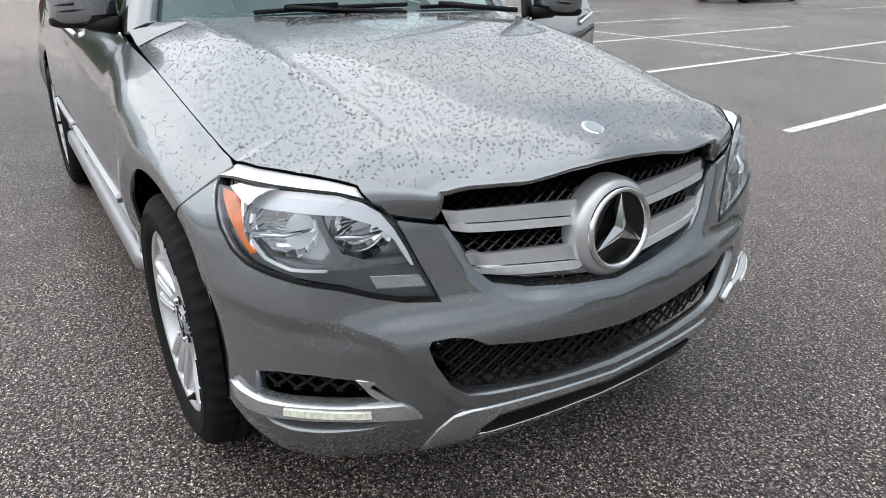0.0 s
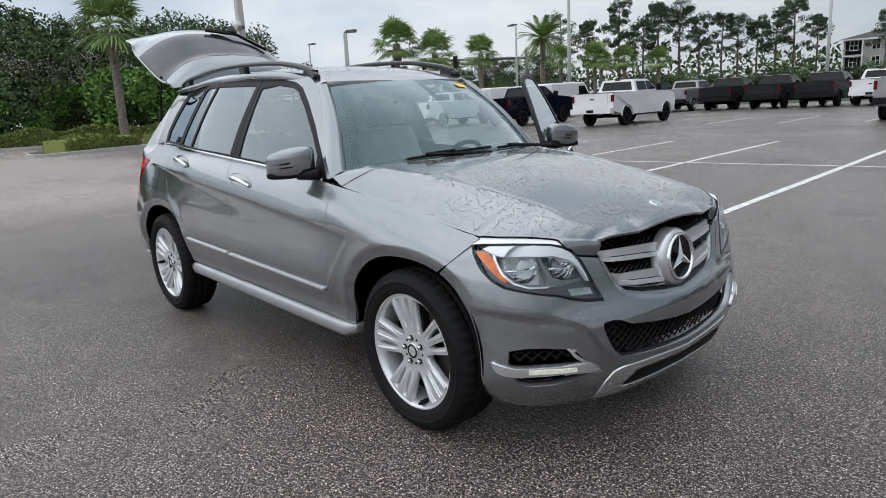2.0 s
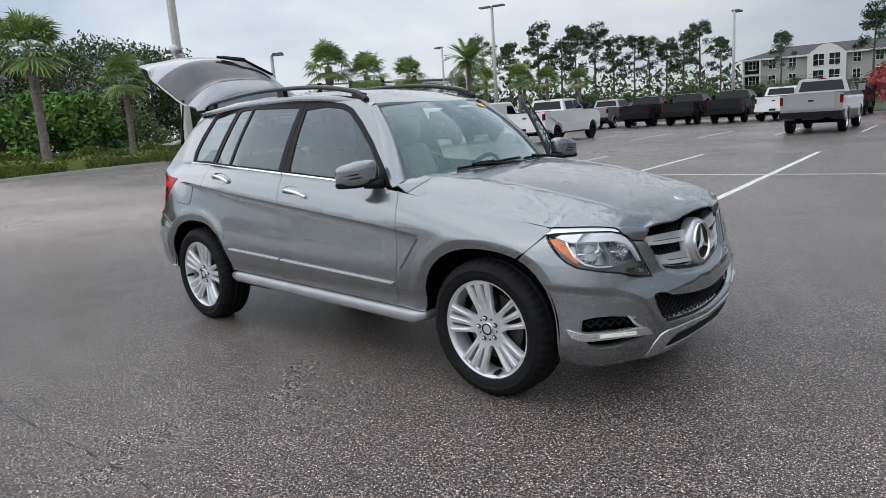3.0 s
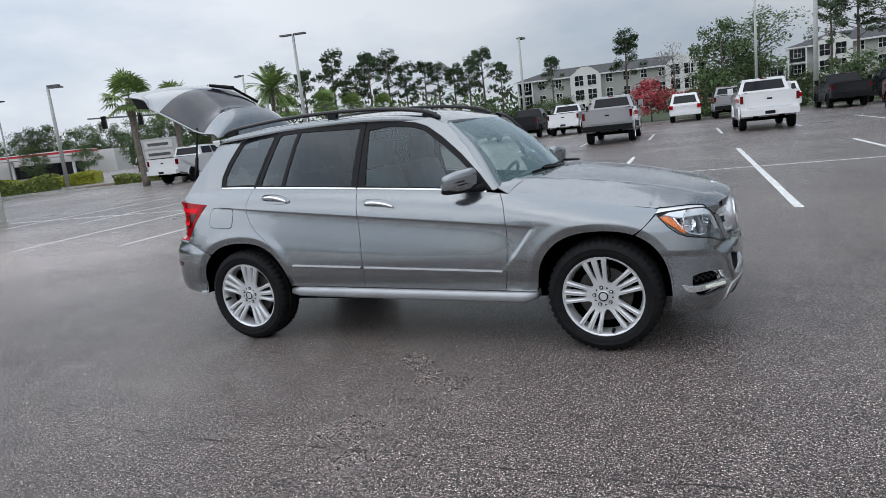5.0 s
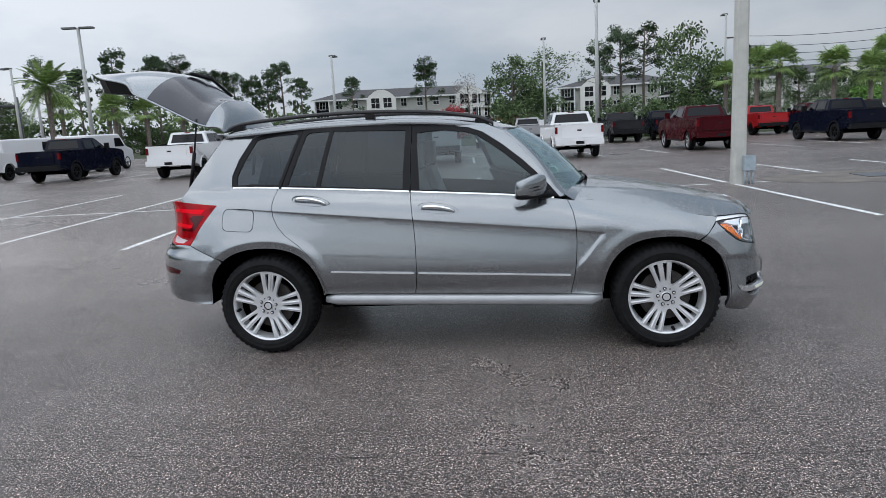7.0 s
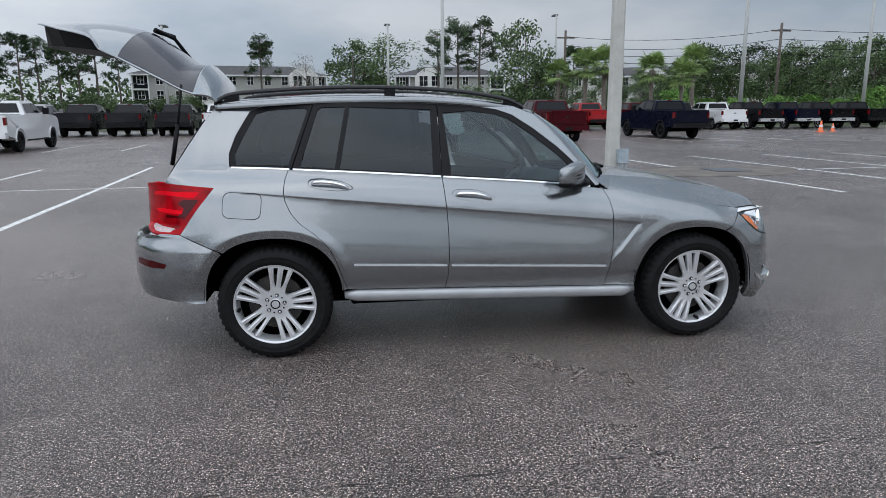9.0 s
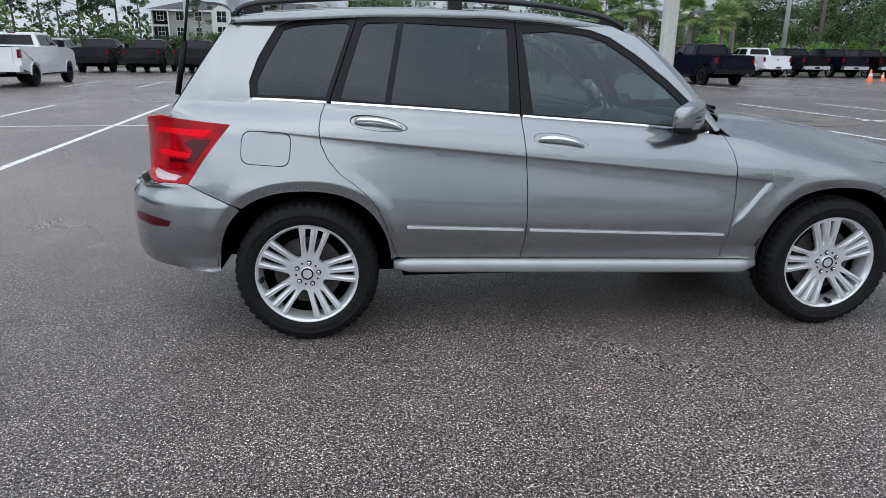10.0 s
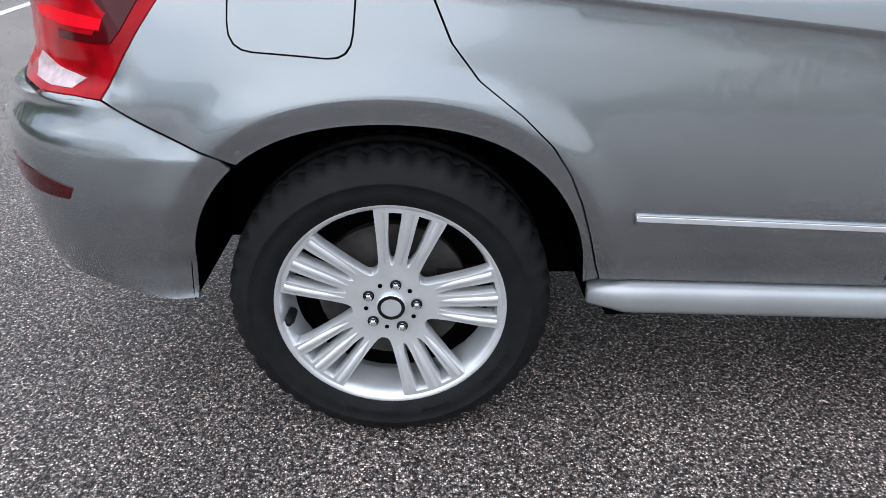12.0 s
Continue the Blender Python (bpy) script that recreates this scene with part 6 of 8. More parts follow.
def spoiler_face(u, v):
    """The roof spoiler, turned up: from the hinge line to the gate's upper rim."""
    foot = Vector((-1.665 - 0.03 * u * u, 0.56 * u, 1.59 + 0.02 * (1 - u * u)))
    rim = gate_top(u, 0.0)
    p = foot.lerp(rim, v)
    return p + Vector((0.02, 0, 0.012)) * math.sin(math.pi * v)


panel("spoiler", [(-1, 0), (1, 0), (1, 1), (-1, 1)], spoiler_face, M_PAINT, gate, step=0.06, fold=0.015, label="silver roof spoiler turned upright")
for sign in (-1, 1):
    bm = bmesh.new()
    tube(bm, [(-1.985, sign * 0.60, 1.20), (-1.935, sign * 0.585, 1.45)], 0.014, 8)
    tube(bm, [(-1.935, sign * 0.585, 1.45), (-1.90, sign * 0.565, 1.69)], 0.007, 8)
    part("gas_strut", bm, M_DARK, suv, smooth=True)

# ---------------- silver SUV: cabin ----------------
def seat(x, y, w, parent):
    bm = bmesh.new()
    rows = []
    for dx, z, hw in ((0.28, 0.62, 0.9), (0.24, 0.68, 1.0), (0.0, 0.66, 1.0), (-0.22, 0.64, 0.96)):
        rows.append([bm.verts.new((x + dx, y + w * hw * q, z + 0.03 * abs(q) ** 2)) for q in (-1, -0.6, 0, 0.6, 1)] + [bm.verts.new((x + dx, y + w * hw * q, 0.42)) for q in (1, -1)])
    for a, b in zip(rows, rows[1:]):
        for k in range(7):
            bm.faces.new((a[k], a[(k + 1) % 7], b[(k + 1) % 7], b[k]))
    bm.faces.new(rows[0])
    bm.faces.new(rows[-1])
    cushion = part("seat", bm, M_SEAT, parent, smooth=True)
    bm = bmesh.new()
    rows = []
    for t in (0, 0.15, 0.4, 0.7, 0.9, 1.0):
        cx, z, hw = x - 0.20 - 0.16 * t, 0.62 + 0.60 * t, w * (1.0 - 0.22 * t ** 3)
        th = 0.09 - 0.035 * t
        rows.append([bm.verts.new((cx + dx, y + hw * q, z)) for q, dx in ((-1, th * 0.9), (-0.6, th * 0.6), (0.6, th * 0.6), (1, th * 0.9), (1, -th), (0, -th * 1.2), (-1, -th))])
    for a, b in zip(rows, rows[1:]):
        for k in range(7):
            bm.faces.new((a[k], a[(k + 1) % 7], b[(k + 1) % 7], b[k]))
    bm.faces.new(rows[0])
    bm.faces.new(rows[-1])
    part("backrest", bm, M_SEAT, cushion, smooth=True)
    bm = bmesh.new()
    add_box(bm, x - 0.41, x - 0.30, y - 0.13, y + 0.13, 1.25, 1.43)
    part("head_restraint", bm, M_SEAT, cushion, bevel=0.045, smooth=True)
    bm = bmesh.new()
    for q in (-0.06, 0.06):
        tube(bm, [(x - 0.36, y + q, 1.20), (x - 0.355, y + q, 1.30)], 0.007, 6)
    part("restraint_post", bm, M_CHROME, cushion)


for x, y, w in ((0.02, -0.37, 0.25), (0.02, 0.37, 0.25), (-0.92, -0.33, 0.20), (-0.92, 0.33, 0.20), (-0.92, 0.0, 0.12)):
    seat(x, y, w, suv)
bm = bmesh.new()
rows = []
for x, z in ((0.86, 0.99), (0.80, 1.045), (0.66, 1.04), (0.55, 1.0), (0.50, 0.92), (0.52, 0.72), (0.60, 0.5)):
    rows.append([bm.verts.new((x - 0.1 * abs(q) ** 2, 0.70 * q, z + (0.03 * math.exp(-((q - 0.5) / 0.2) ** 2) if 0.9 < z < 1.045 else 0))) for q in [-1 + k / 10 for k in range(21)]])
for a, b in zip(rows, rows[1:]):
    for k in range(20):
        bm.faces.new((a[k], a[k + 1], b[k + 1], b[k]))
part("dashboard", bm, M_DASH, suv, smooth=True)
box("centre_console", -0.35, 0.55, -0.10, 0.10, 0.35, 0.66, M_DASH, suv, bevel=0.03)
box("cabin_floor", -0.92, 0.7, -0.76, 0.76, 0.33, 0.38, M_DASH, suv)
box("cargo_floor", -2.22, -1.1, -0.53, 0.53, 0.60, 0.66, M_DASH, suv)
panel("headliner", [(0.36, -0.47), (0.36, 0.47), (-1.7, 0.47), (-1.7, -0.47)], lambda x, y: roof_surf(x, y) - Vector((0, 0, 0.035)), M_SEATLIGHT, suv, step=0.15, fold=0, flip=True)
bm = bmesh.new()
sw = pose(0.40, 0.37, 0.965, 0, -62, 0)
lathe(bm, [(0.19 + 0.014 * math.cos(a), 0.014 * math.sin(a)) for a in [k * math.pi / 4 for k in range(8)]], 36, sw, closed=True)
steer = part("steering_wheel", bm, M_DASH, suv, smooth=True)
bm = bmesh.new()
add_box(bm, -0.07, 0.07, -0.06, 0.06, -0.03, 0.012, sw)
add_box(bm, -0.02, 0.02, -0.185, 0.185, -0.012, 0.006, sw)
part("steering_hub", bm, M_DASH, steer, bevel=0.012)
bm = bmesh.new()
add_box(bm, 0.40, 0.425, -0.12, 0.12, 1.385, 1.445)
inner_mirror = part("inner_mirror", bm, M_DARK, suv, bevel=0.012)
bm = bmesh.new()
tube(bm, [(0.42, 0, 1.43), (0.455, 0, 1.48)], 0.012, 6)
part("mirror_stem", bm, M_DARK, inner_mirror)
panel("sensor_housing", [(-0.14, 0.80), (0.14, 0.80), (0.11, 0.95), (-0.11, 0.95)], lambda u, v: screen_surf(u, v) - Vector((0.012, 0, 0.012)), M_DARK, suv, step=0.06, fold=0.02)
panel("paper_tag", [(0.60, 0.87), (0.82, 0.87), (0.82, 0.94), (0.60, 0.94)], lambda u, v: screen_surf(u, v) + Vector((0.004, 0, 0.004)), M_YELLOW, ws, step=0.1, fold=0, label="yellow paper tag")
panel("sticker", [(0.80, 0.07), (0.92, 0.07), (0.92, 0.17), (0.80, 0.17)], lambda u, v: screen_surf(u, v) - Vector((0.006, 0, 0.006)), M_STICKER, ws, step=0.1, fold=0)
for sign, side in ((-1, RIGHT), (1, LEFT)):
    for own, a, b in ((side[2], -0.28, 0.70), (side[3], -1.0, -0.35)):
        panel("door_card", along_belt(a, b, 6, -0.02) + [(b, 0.45), (a + (0.1 if a < -0.9 else 0), 0.45)], side_surf(sign, -0.07), M_DASH, own, step=0.08, fold=0.03, flip=sign < 0)

# the driver's door stands open
hinge = Vector((0.77, 0.845, 0))
LEFT[2].matrix_basis = Matrix.Translation(hinge) @ Matrix.Rotation(radians(-58), 4, "Z") @ Matrix.Translation(-hinge)


# rain drops on bonnet, roof and glass
def drops(name, surf, count, u0, u1, v0, v1, r0, r1, seed, ok, material, parent, label):
    rnd = random.Random(seed)
    V, F = [], []
    made = 0
    while made < count:
        u, v = rnd.uniform(u0, u1), rnd.uniform(v0, v1)
        if not ok(u, v):
            continue
        made += 1
        p, e = surf(u, v), 0.004
        a, b = surf(u + e, v) - p, surf(u, v + e) - p
        n = a.cross(b).normalized()
        if n.z < 0:
            n = -n
        t = a.normalized()
        s = n.cross(t)
        r = r0 + (r1 - r0) * rnd.random() ** 2.2
        st = rnd.uniform(0.8, 1.25)
        rot = rnd.uniform(0, 6.28)
        k0, m = len(V), 6
        for rad, h in ((1.0, -0.05), (0.86, 0.22), (0.5, 0.36)):
            for j in range(m):
                g = 2 * math.pi * j / m
                x, y = r * rad * math.cos(g) * st, r * rad * math.sin(g) / st
                x, y = x * math.cos(rot) - y * math.sin(rot), x * math.sin(rot) + y * math.cos(rot)
                V.append(p + t * x + s * y + n * (r * h))
        V.append(p + n * (r * 0.42))
        for ring in range(2):
            for j in range(m):
                c0, c1 = k0 + ring * m + j, k0 + ring * m + (j + 1) % m
                F.append((c0, c1, c1 + m, c0 + m))
        for j in range(m):
            F.append((k0 + 2 * m + j, k0 + 2 * m + (j + 1) % m, k0 + 3 * m))
    return tagged(mesh_object(name, V, F, material, parent, True), label, kind="stuff")


M_DROP = plain("clear water", (0.21, 0.213, 0.217), rough=0.05, metal=0.0, ior=1.4, vary=0.0)
hood_out = np.array(right_half + left_half + [(x, y) for x, y in cowl[::-1]] + [(x, -y) for x, y in cowl[1:]])
drops("rain_water", hood_surf, 22000, 0.75, 2.08, -0.76, 0.76, 0.0009, 0.0034, 5, lambda x, y: x < nose_x(y) - 0.02 and bool(inside(hood_out, np.array([[x, y]]))[0]), M_DROP, bonnet, "beads of rain water")
drops("rain_water", roof_surf, 2600, -1.65, 0.3, -0.5, 0.5, 0.0012, 0.0045, 6, lambda x, y: True, M_DROP, roof, "beads of rain water")
drops("rain_water", screen_surf, 900, -0.97, 0.97, 0.03, 0.97, 0.0012, 0.0032, 7, lambda u, v: True, M_DROP, ws, "beads of rain water")
drops("rain_water", lambda s, z: side_surf(-1)(s, z), 700, 0.85, 1.66, 0.78, 1.0, 0.0008, 0.0026, 8, lambda s, z: belt(s) - 0.16 < z < belt(s) - 0.012, M_DROP, RIGHT[1], "beads of rain water")
drops("rain_water", lambda s, z: side_surf(-1)(s, z), 600, 1.9, 2.75, 0.53, 0.62, 0.0007, 0.002, 9, lambda s, z: s > 2.36 or z < 0.6, M_DROP, bumper, "beads of rain water")

# ---------------- pickup trucks ----------------
CACHE = {}


def cached(key, name, make, material, parent, label=""):
    """A part whose mesh is made once and shared; the paint belongs to the object."""
    if key not in CACHE:
        bm = bmesh.new()
        smooth = make(bm)
        bmesh.ops.recalc_face_normals(bm, faces=bm.faces)
        me = bpy.data.meshes.new(name)
        bm.to_mesh(me)
        bm.free()
        me.materials.append(material)
        if smooth:
            me.polygons.foreach_set("use_smooth", [True] * len(me.polygons))
        CACHE[key] = me
    ob = new(name, CACHE[key])
    ob.parent = parent
    ob.material_slots[0].link = "OBJECT"
    ob.material_slots[0].material = material
    if label:
        ob["label"] = label
    return ob


def bev(bm, w, seg=2):
    sharp = [e for e in bm.edges if len(e.link_faces) == 2 and e.calc_face_angle(0) > 0.5]
    bmesh.ops.bevel(bm, geom=sharp, offset=w, segments=seg, affect="EDGES", profile=0.5, clamp_overlap=True)


def truck_body(bm):
    def ar(cx, a0, a1):
        return [(cx + 0.47 * math.cos(radians(a0 + (a1 - a0) * k / 12)), 0.43 + 0.47 * math.sin(radians(a0 + (a1 - a0) * k / 12))) for k in range(13)]
    pts = [(-1.2, 0.66), (-1.22, 1.40), (0.74, 1.42), (0.76, 1.42), (2.95, 1.44), (3.6, 1.40), (4.3, 1.33), (4.52, 1.2), (4.56, 0.85), (4.5, 0.52), (4.2, 0.48)]
    pts += ar(3.67, 5, 175) + [(3.1, 0.45), (0.6, 0.45)] + ar(0.0, 5, 175) + [(-0.6, 0.55)]
    extrude_poly(bm, pts, -0.99, 0.99)
    bev(bm, 0.035)


def truck_cab(bm):
    lo = [(0.80, 1.41), (3.0, 1.42)]
    q = [(0.80, 0.94, 1.41), (2.98, 0.92, 1.42), (2.30, 0.76, 1.90), (2.1, 0.75, 1.945), (1.2, 0.75, 1.955), (0.92, 0.76, 1.92)]
    a = [bm.verts.new((x, y, z)) for x, y, z in q]
    b = [bm.verts.new((x, -y, z)) for x, y, z in q]
    bm.faces.new(a)
    bm.faces.new(b[::-1])
    n = len(q)
    for k in range(n):
        bm.faces.new((a[k], b[k], b[(k + 1) % n], a[(k + 1) % n]))
    bev(bm, 0.03)


def slab(bm, corners, th=0.012):
    """A thin pane through four corners."""
    c = [Vector(p) for p in corners]
    n = (c[1] - c[0]).cross(c[3] - c[0]).normalized() * th
    a = [bm.verts.new(p - n) for p in c]
    b = [bm.verts.new(p + n) for p in c]
    k = len(c)
    bm.faces.new(a[::-1])
    bm.faces.new(b)
    for i in range(k):
        bm.faces.new((a[i], a[(i + 1) % k], b[(i + 1) % k], b[i]))


def cab_point(side, x, z):
    t = (z - 1.41) / 0.49
    return Vector((x, side * (0.955 - 0.172 * t), z))


def truck_wheel(parent, x, y):
    w = cached("hub", "wheel", lambda bm: lathe(bm, [(0.27, -0.12), (0.30, -0.135), (0.37, -0.135), (0.405, -0.11), (0.415, -0.06), (0.415, 0.06), (0.405, 0.11), (0.37, 0.135), (0.30, 0.135), (0.27, 0.12)], 28, pose(0, 0, 0, 90)) and True, M_RUBBER, parent, "black truck tyre")

    def rim(bm):
        ax = pose(0, 0, 0, 90)
        lathe(bm, [(0.275, 0.12), (0.265, 0.125), (0.25, 0.08), (0.24, -0.1), (0.275, -0.12)], 28, ax)
        for sg in (-1, 1):
            for k in range(6):
                a = radians(60 * k)
                add_box(bm, 0.03, 0.255, sg * 0.085 - 0.012, sg * 0.085 + 0.012, -0.028, 0.028, Matrix.Rotation(a, 4, "Y"))
            rg = lathe(bm, [(0.07, sg * 0.075), (0.07, sg * 0.105), (0.05, sg * 0.112)], 14, ax)
            cap(bm, rg[-1])
        rg = lathe(bm, [(0.24, 0.0), (0.02, 0.0)], 24, ax)

    cached(("rim", w.parent["dark_rims"]), "rim", rim, M_DARK if parent["dark_rims"] else M_SATIN, w)
    w.matrix_basis = pose(x, y, 0.415)
    return w


def pickup(x, y, heading, colour, label, dark=True, bumper_chrome=False):
    t = tagged(group_empty("pickup_truck", x, y, 0, heading), label, "pickup truck", group="parked pickup trucks")
    t["dark_rims"] = 1 if dark else 0
    cached("tbody", "body", truck_body, colour, t)
    cab = cached("tcab", "cab", truck_cab, colour, t)
    cached("tbed", "bed_liner", lambda bm: add_box(bm, -1.12, 0.68, -0.84, 0.84, 1.39, 1.424) and None, M_DARK, t)

    def gate_make(bm):
        add_box(bm, -1.245, -1.21, -0.74, 0.74, 0.86, 1.395)
        bev(bm, 0.02)
    gate_ob = cached("tgate", "tailgate", gate_make, colour, t)
    cached("tcrease", "tailgate_handle", lambda bm: add_box(bm, -1.252, -1.24, -0.09, 0.09, 1.13, 1.19) and None, M_DARK, gate_ob)
    cached("tlip", "tailgate_lip", lambda bm: add_box(bm, -1.25, -1.15, -0.74, 0.74, 1.398, 1.43) and None, M_DARK if dark else colour, gate_ob)

    def bump(bm):
        add_box(bm, -1.42, -1.12, -0.98, 0.98, 0.56, 0.78)
        bev(bm, 0.04)
    rb = cached("tbump", "rear_bumper", bump, M_SATIN if bumper_chrome else (colour if colour in (T_WHITE, T_MAROON) else M_DARK), t)
    cached("tplate", "plate_recess", lambda bm: add_box(bm, -1.428, -1.41, -0.17, 0.17, 0.60, 0.72) and None, M_DARK, rb)
    for sd in (-1, 1):
        def tl(bm, sd=sd):
            add_box(bm, -1.235, -1.12, sd * 0.89, sd * 0.996, 1.04, 1.32)
            bev(bm, 0.02)
        cached(("tl", sd), "tail_lamp", tl, M_TRUCKRED, t, "red tail lamp")
        cached(("w1", sd), "window", lambda bm, sd=sd: slab(bm, [cab_point(sd, 1.02, 1.47), cab_point(sd, 1.86, 1.48), cab_point(sd, 1.84, 1.86), cab_point(sd, 1.08, 1.84)][::sd], 0.006 * 1), M_WINDOW, cab)
        cached(("w2", sd), "window", lambda bm, sd=sd: slab(bm, [cab_point(sd, 1.95, 1.48), cab_point(sd, 2.78, 1.49), cab_point(sd, 2.27, 1.855), cab_point(sd, 1.93, 1.86)][::sd], 0.006 * 1), M_WINDOW, cab)

        def mir(bm, sd=sd):
            add_box(bm, 2.62, 2.74, sd * 1.0, sd * 1.22, 1.42, 1.68)
            bev(bm, 0.03)
        cached(("mir", sd), "mirror", mir, M_DARK if dark else colour, t)
        cached(("step", sd), "side_step", lambda bm, sd=sd: add_box(bm, 0.7, 3.0, sd * 0.94, sd * 1.03, 0.40, 0.46) and None, M_DARK, t)
        cached(("dh", sd), "door_handle", lambda bm, sd=sd: add_box(bm, 1.05, 1.22, sd * 0.985, sd * 1.01, 1.24, 1.28) and None, colour, t)
        cached(("dh2", sd), "door_handle", lambda bm, sd=sd: add_box(bm, 2.0, 2.17, sd * 0.985, sd * 1.01, 1.24, 1.28) and None, colour, t)
        for cx in (0, 3.67):
            cached(("flare", sd, cx), "arch_lip", lambda bm, sd=sd, cx=cx: [add_box(bm, -0.055, 0.055, sd * 0.97, sd * 1.022, 0.46, 0.505, Matrix.Translation((cx, 0, 0.43)) @ Matrix.Rotation(radians(a), 4, "Y")) for a in range(-84, 90, 12)] and None, M_DARK if colour in (T_BLACK, T_NAVY, T_GREY) else colour, t)
        for cx in (0, 3.67):
            def well(bm, sd=sd, cx=cx):
                rg = lathe(bm, [(0.462, 0.0), (0.3, 0.0)], 24, pose(cx, sd * 0.905, 0.43, 90))
                cap(bm, rg[-1])
            cached(("well", sd, cx), "wheel_well", well, M_WELL, t)
        for wx in (0.0, 3.67):
            truck_wheel(t, wx, sd * 0.86)

    def rw(bm):
        c = [Vector((0.802 + 0.12 * (z - 1.41) / 0.51, y, z)) for y, z in ((-0.76, 1.49), (0.76, 1.49), (0.66, 1.85), (-0.66, 1.85))]
        slab(bm, c, 0.012)
    cached("rw", "rear_window", rw, M_WINDOW, cab)

    def fw(bm):
        c = [Vector((2.96 - 0.68 * (z - 1.43) / 0.47 + 0.02, y, z + 0.012)) for y, z in ((-0.84, 1.47), (0.84, 1.47), (0.70, 1.88), (-0.70, 1.88))]
        slab(bm, c[::-1], 0.008)
    cached("fw", "windscreen", fw, M_WINDOW, cab)
    cached("brk", "brake_light", lambda bm: add_box(bm, 0.90, 0.94, -0.13, 0.13, 1.915, 1.945) and None, M_TRUCKRED, cab)
    cached("axle", "chassis", lambda bm: [add_box(bm, -1.1, 4.3, sd * 0.45 - 0.06, sd * 0.45 + 0.06, 0.42, 0.6) for sd in (-1, 1)] and add_box(bm, -0.06, 0.06, -0.8, 0.8, 0.34, 0.48) and None, M_WELL, t)
    cached("grl", "front_grille", lambda bm: add_box(bm, 4.52, 4.585, -0.7, 0.7, 0.75, 1.2) and None, M_DARK, t)
    return t


HEAD_LOT = 90 + LOT
for x, y, c, lab, dk in (
    (-26.6, 23.6, T_WHITE, "white crew cab pickup truck with dark wheels", True),
    (-20.9, 24.0, T_NAVY, "navy blue crew cab pickup truck, dark wheels", True),
    (-14.3, 23.2, T_WHITE, "white crew cab pickup truck with black wheels", True),
    (-3.1, 24.6, T_SILVER, "silver grey crew cab pickup truck, tailgate closed", False),
    (2.85, 24.6, T_WHITE, "white crew cab pickup truck with white bumper", False),
    (8.9, 26.2, T_MAROON, "dark red crew cab pickup truck, silver wheels", False),
    (16.1, 28.6, T_NAVY, "dark navy crew cab pickup truck, dark wheels", True)):
    pickup(x, y, HEAD_LOT, c, lab, dk)
for x, y, c, lab, dk in (
    (-22.6, 39.3, T_BLACK, "black pickup truck parked in a row", True),
    (-19.9, 39.4, T_SILVER, "silver pickup truck parked in a row", False),
    (-17.1, 39.6, T_GREY, "dark grey pickup truck parked in a row", True),
    (-14.3, 39.8, T_GREY, "dark grey pickup truck with bare tailgate", True),
    (-11.5, 40.0, T_GREY, "charcoal pickup truck parked in a row", True),
    (-8.8, 40.2, T_WHITE, "white pickup truck with black bumper", True),
    (-5.6, 42.0, T_NAVY, "dark blue pickup truck parked in a row", True),
    (1.2, 43.0, T_SILVER, "pale silver pickup truck parked in a row", True),
    (7.4, 41.0, T_GREY, "dark grey pickup truck parked in a row", True),
    (10.4, 42.5, T_NAVY, "dark blue pickup truck parked in a row", True),
    (13.6, 42.0, T_GREY, "dark grey pickup truck parked in a row", True),
    (17.0, 43.0, T_RED, "bright red pickup truck parked in a row", True),
    (20.2, 41.5, T_MAROON, "dark red pickup truck parked in a row", True),
    (23.2, 41.4, T_GREY, "dark grey pickup truck parked in a row", True),
    (26.2, 41.6, T_WHITE, "white pickup truck parked in a row", False),
    (29.2, 41.9, T_BLACK, "black pickup truck with bright bumper", False),
    (32.2, 42.1, T_NAVY, "dark blue pickup truck with bright bumper", False),
    (35.2, 42.4, T_BLACK, "black pickup truck with bright bumper", False),
    (38.4, 42.6, T_BLACK, "black pickup truck parked in a row", True)):
    pickup(x, y, HEAD_LOT, c, lab, dk, bumper_chrome=not dk and c in (T_BLACK, T_NAVY))


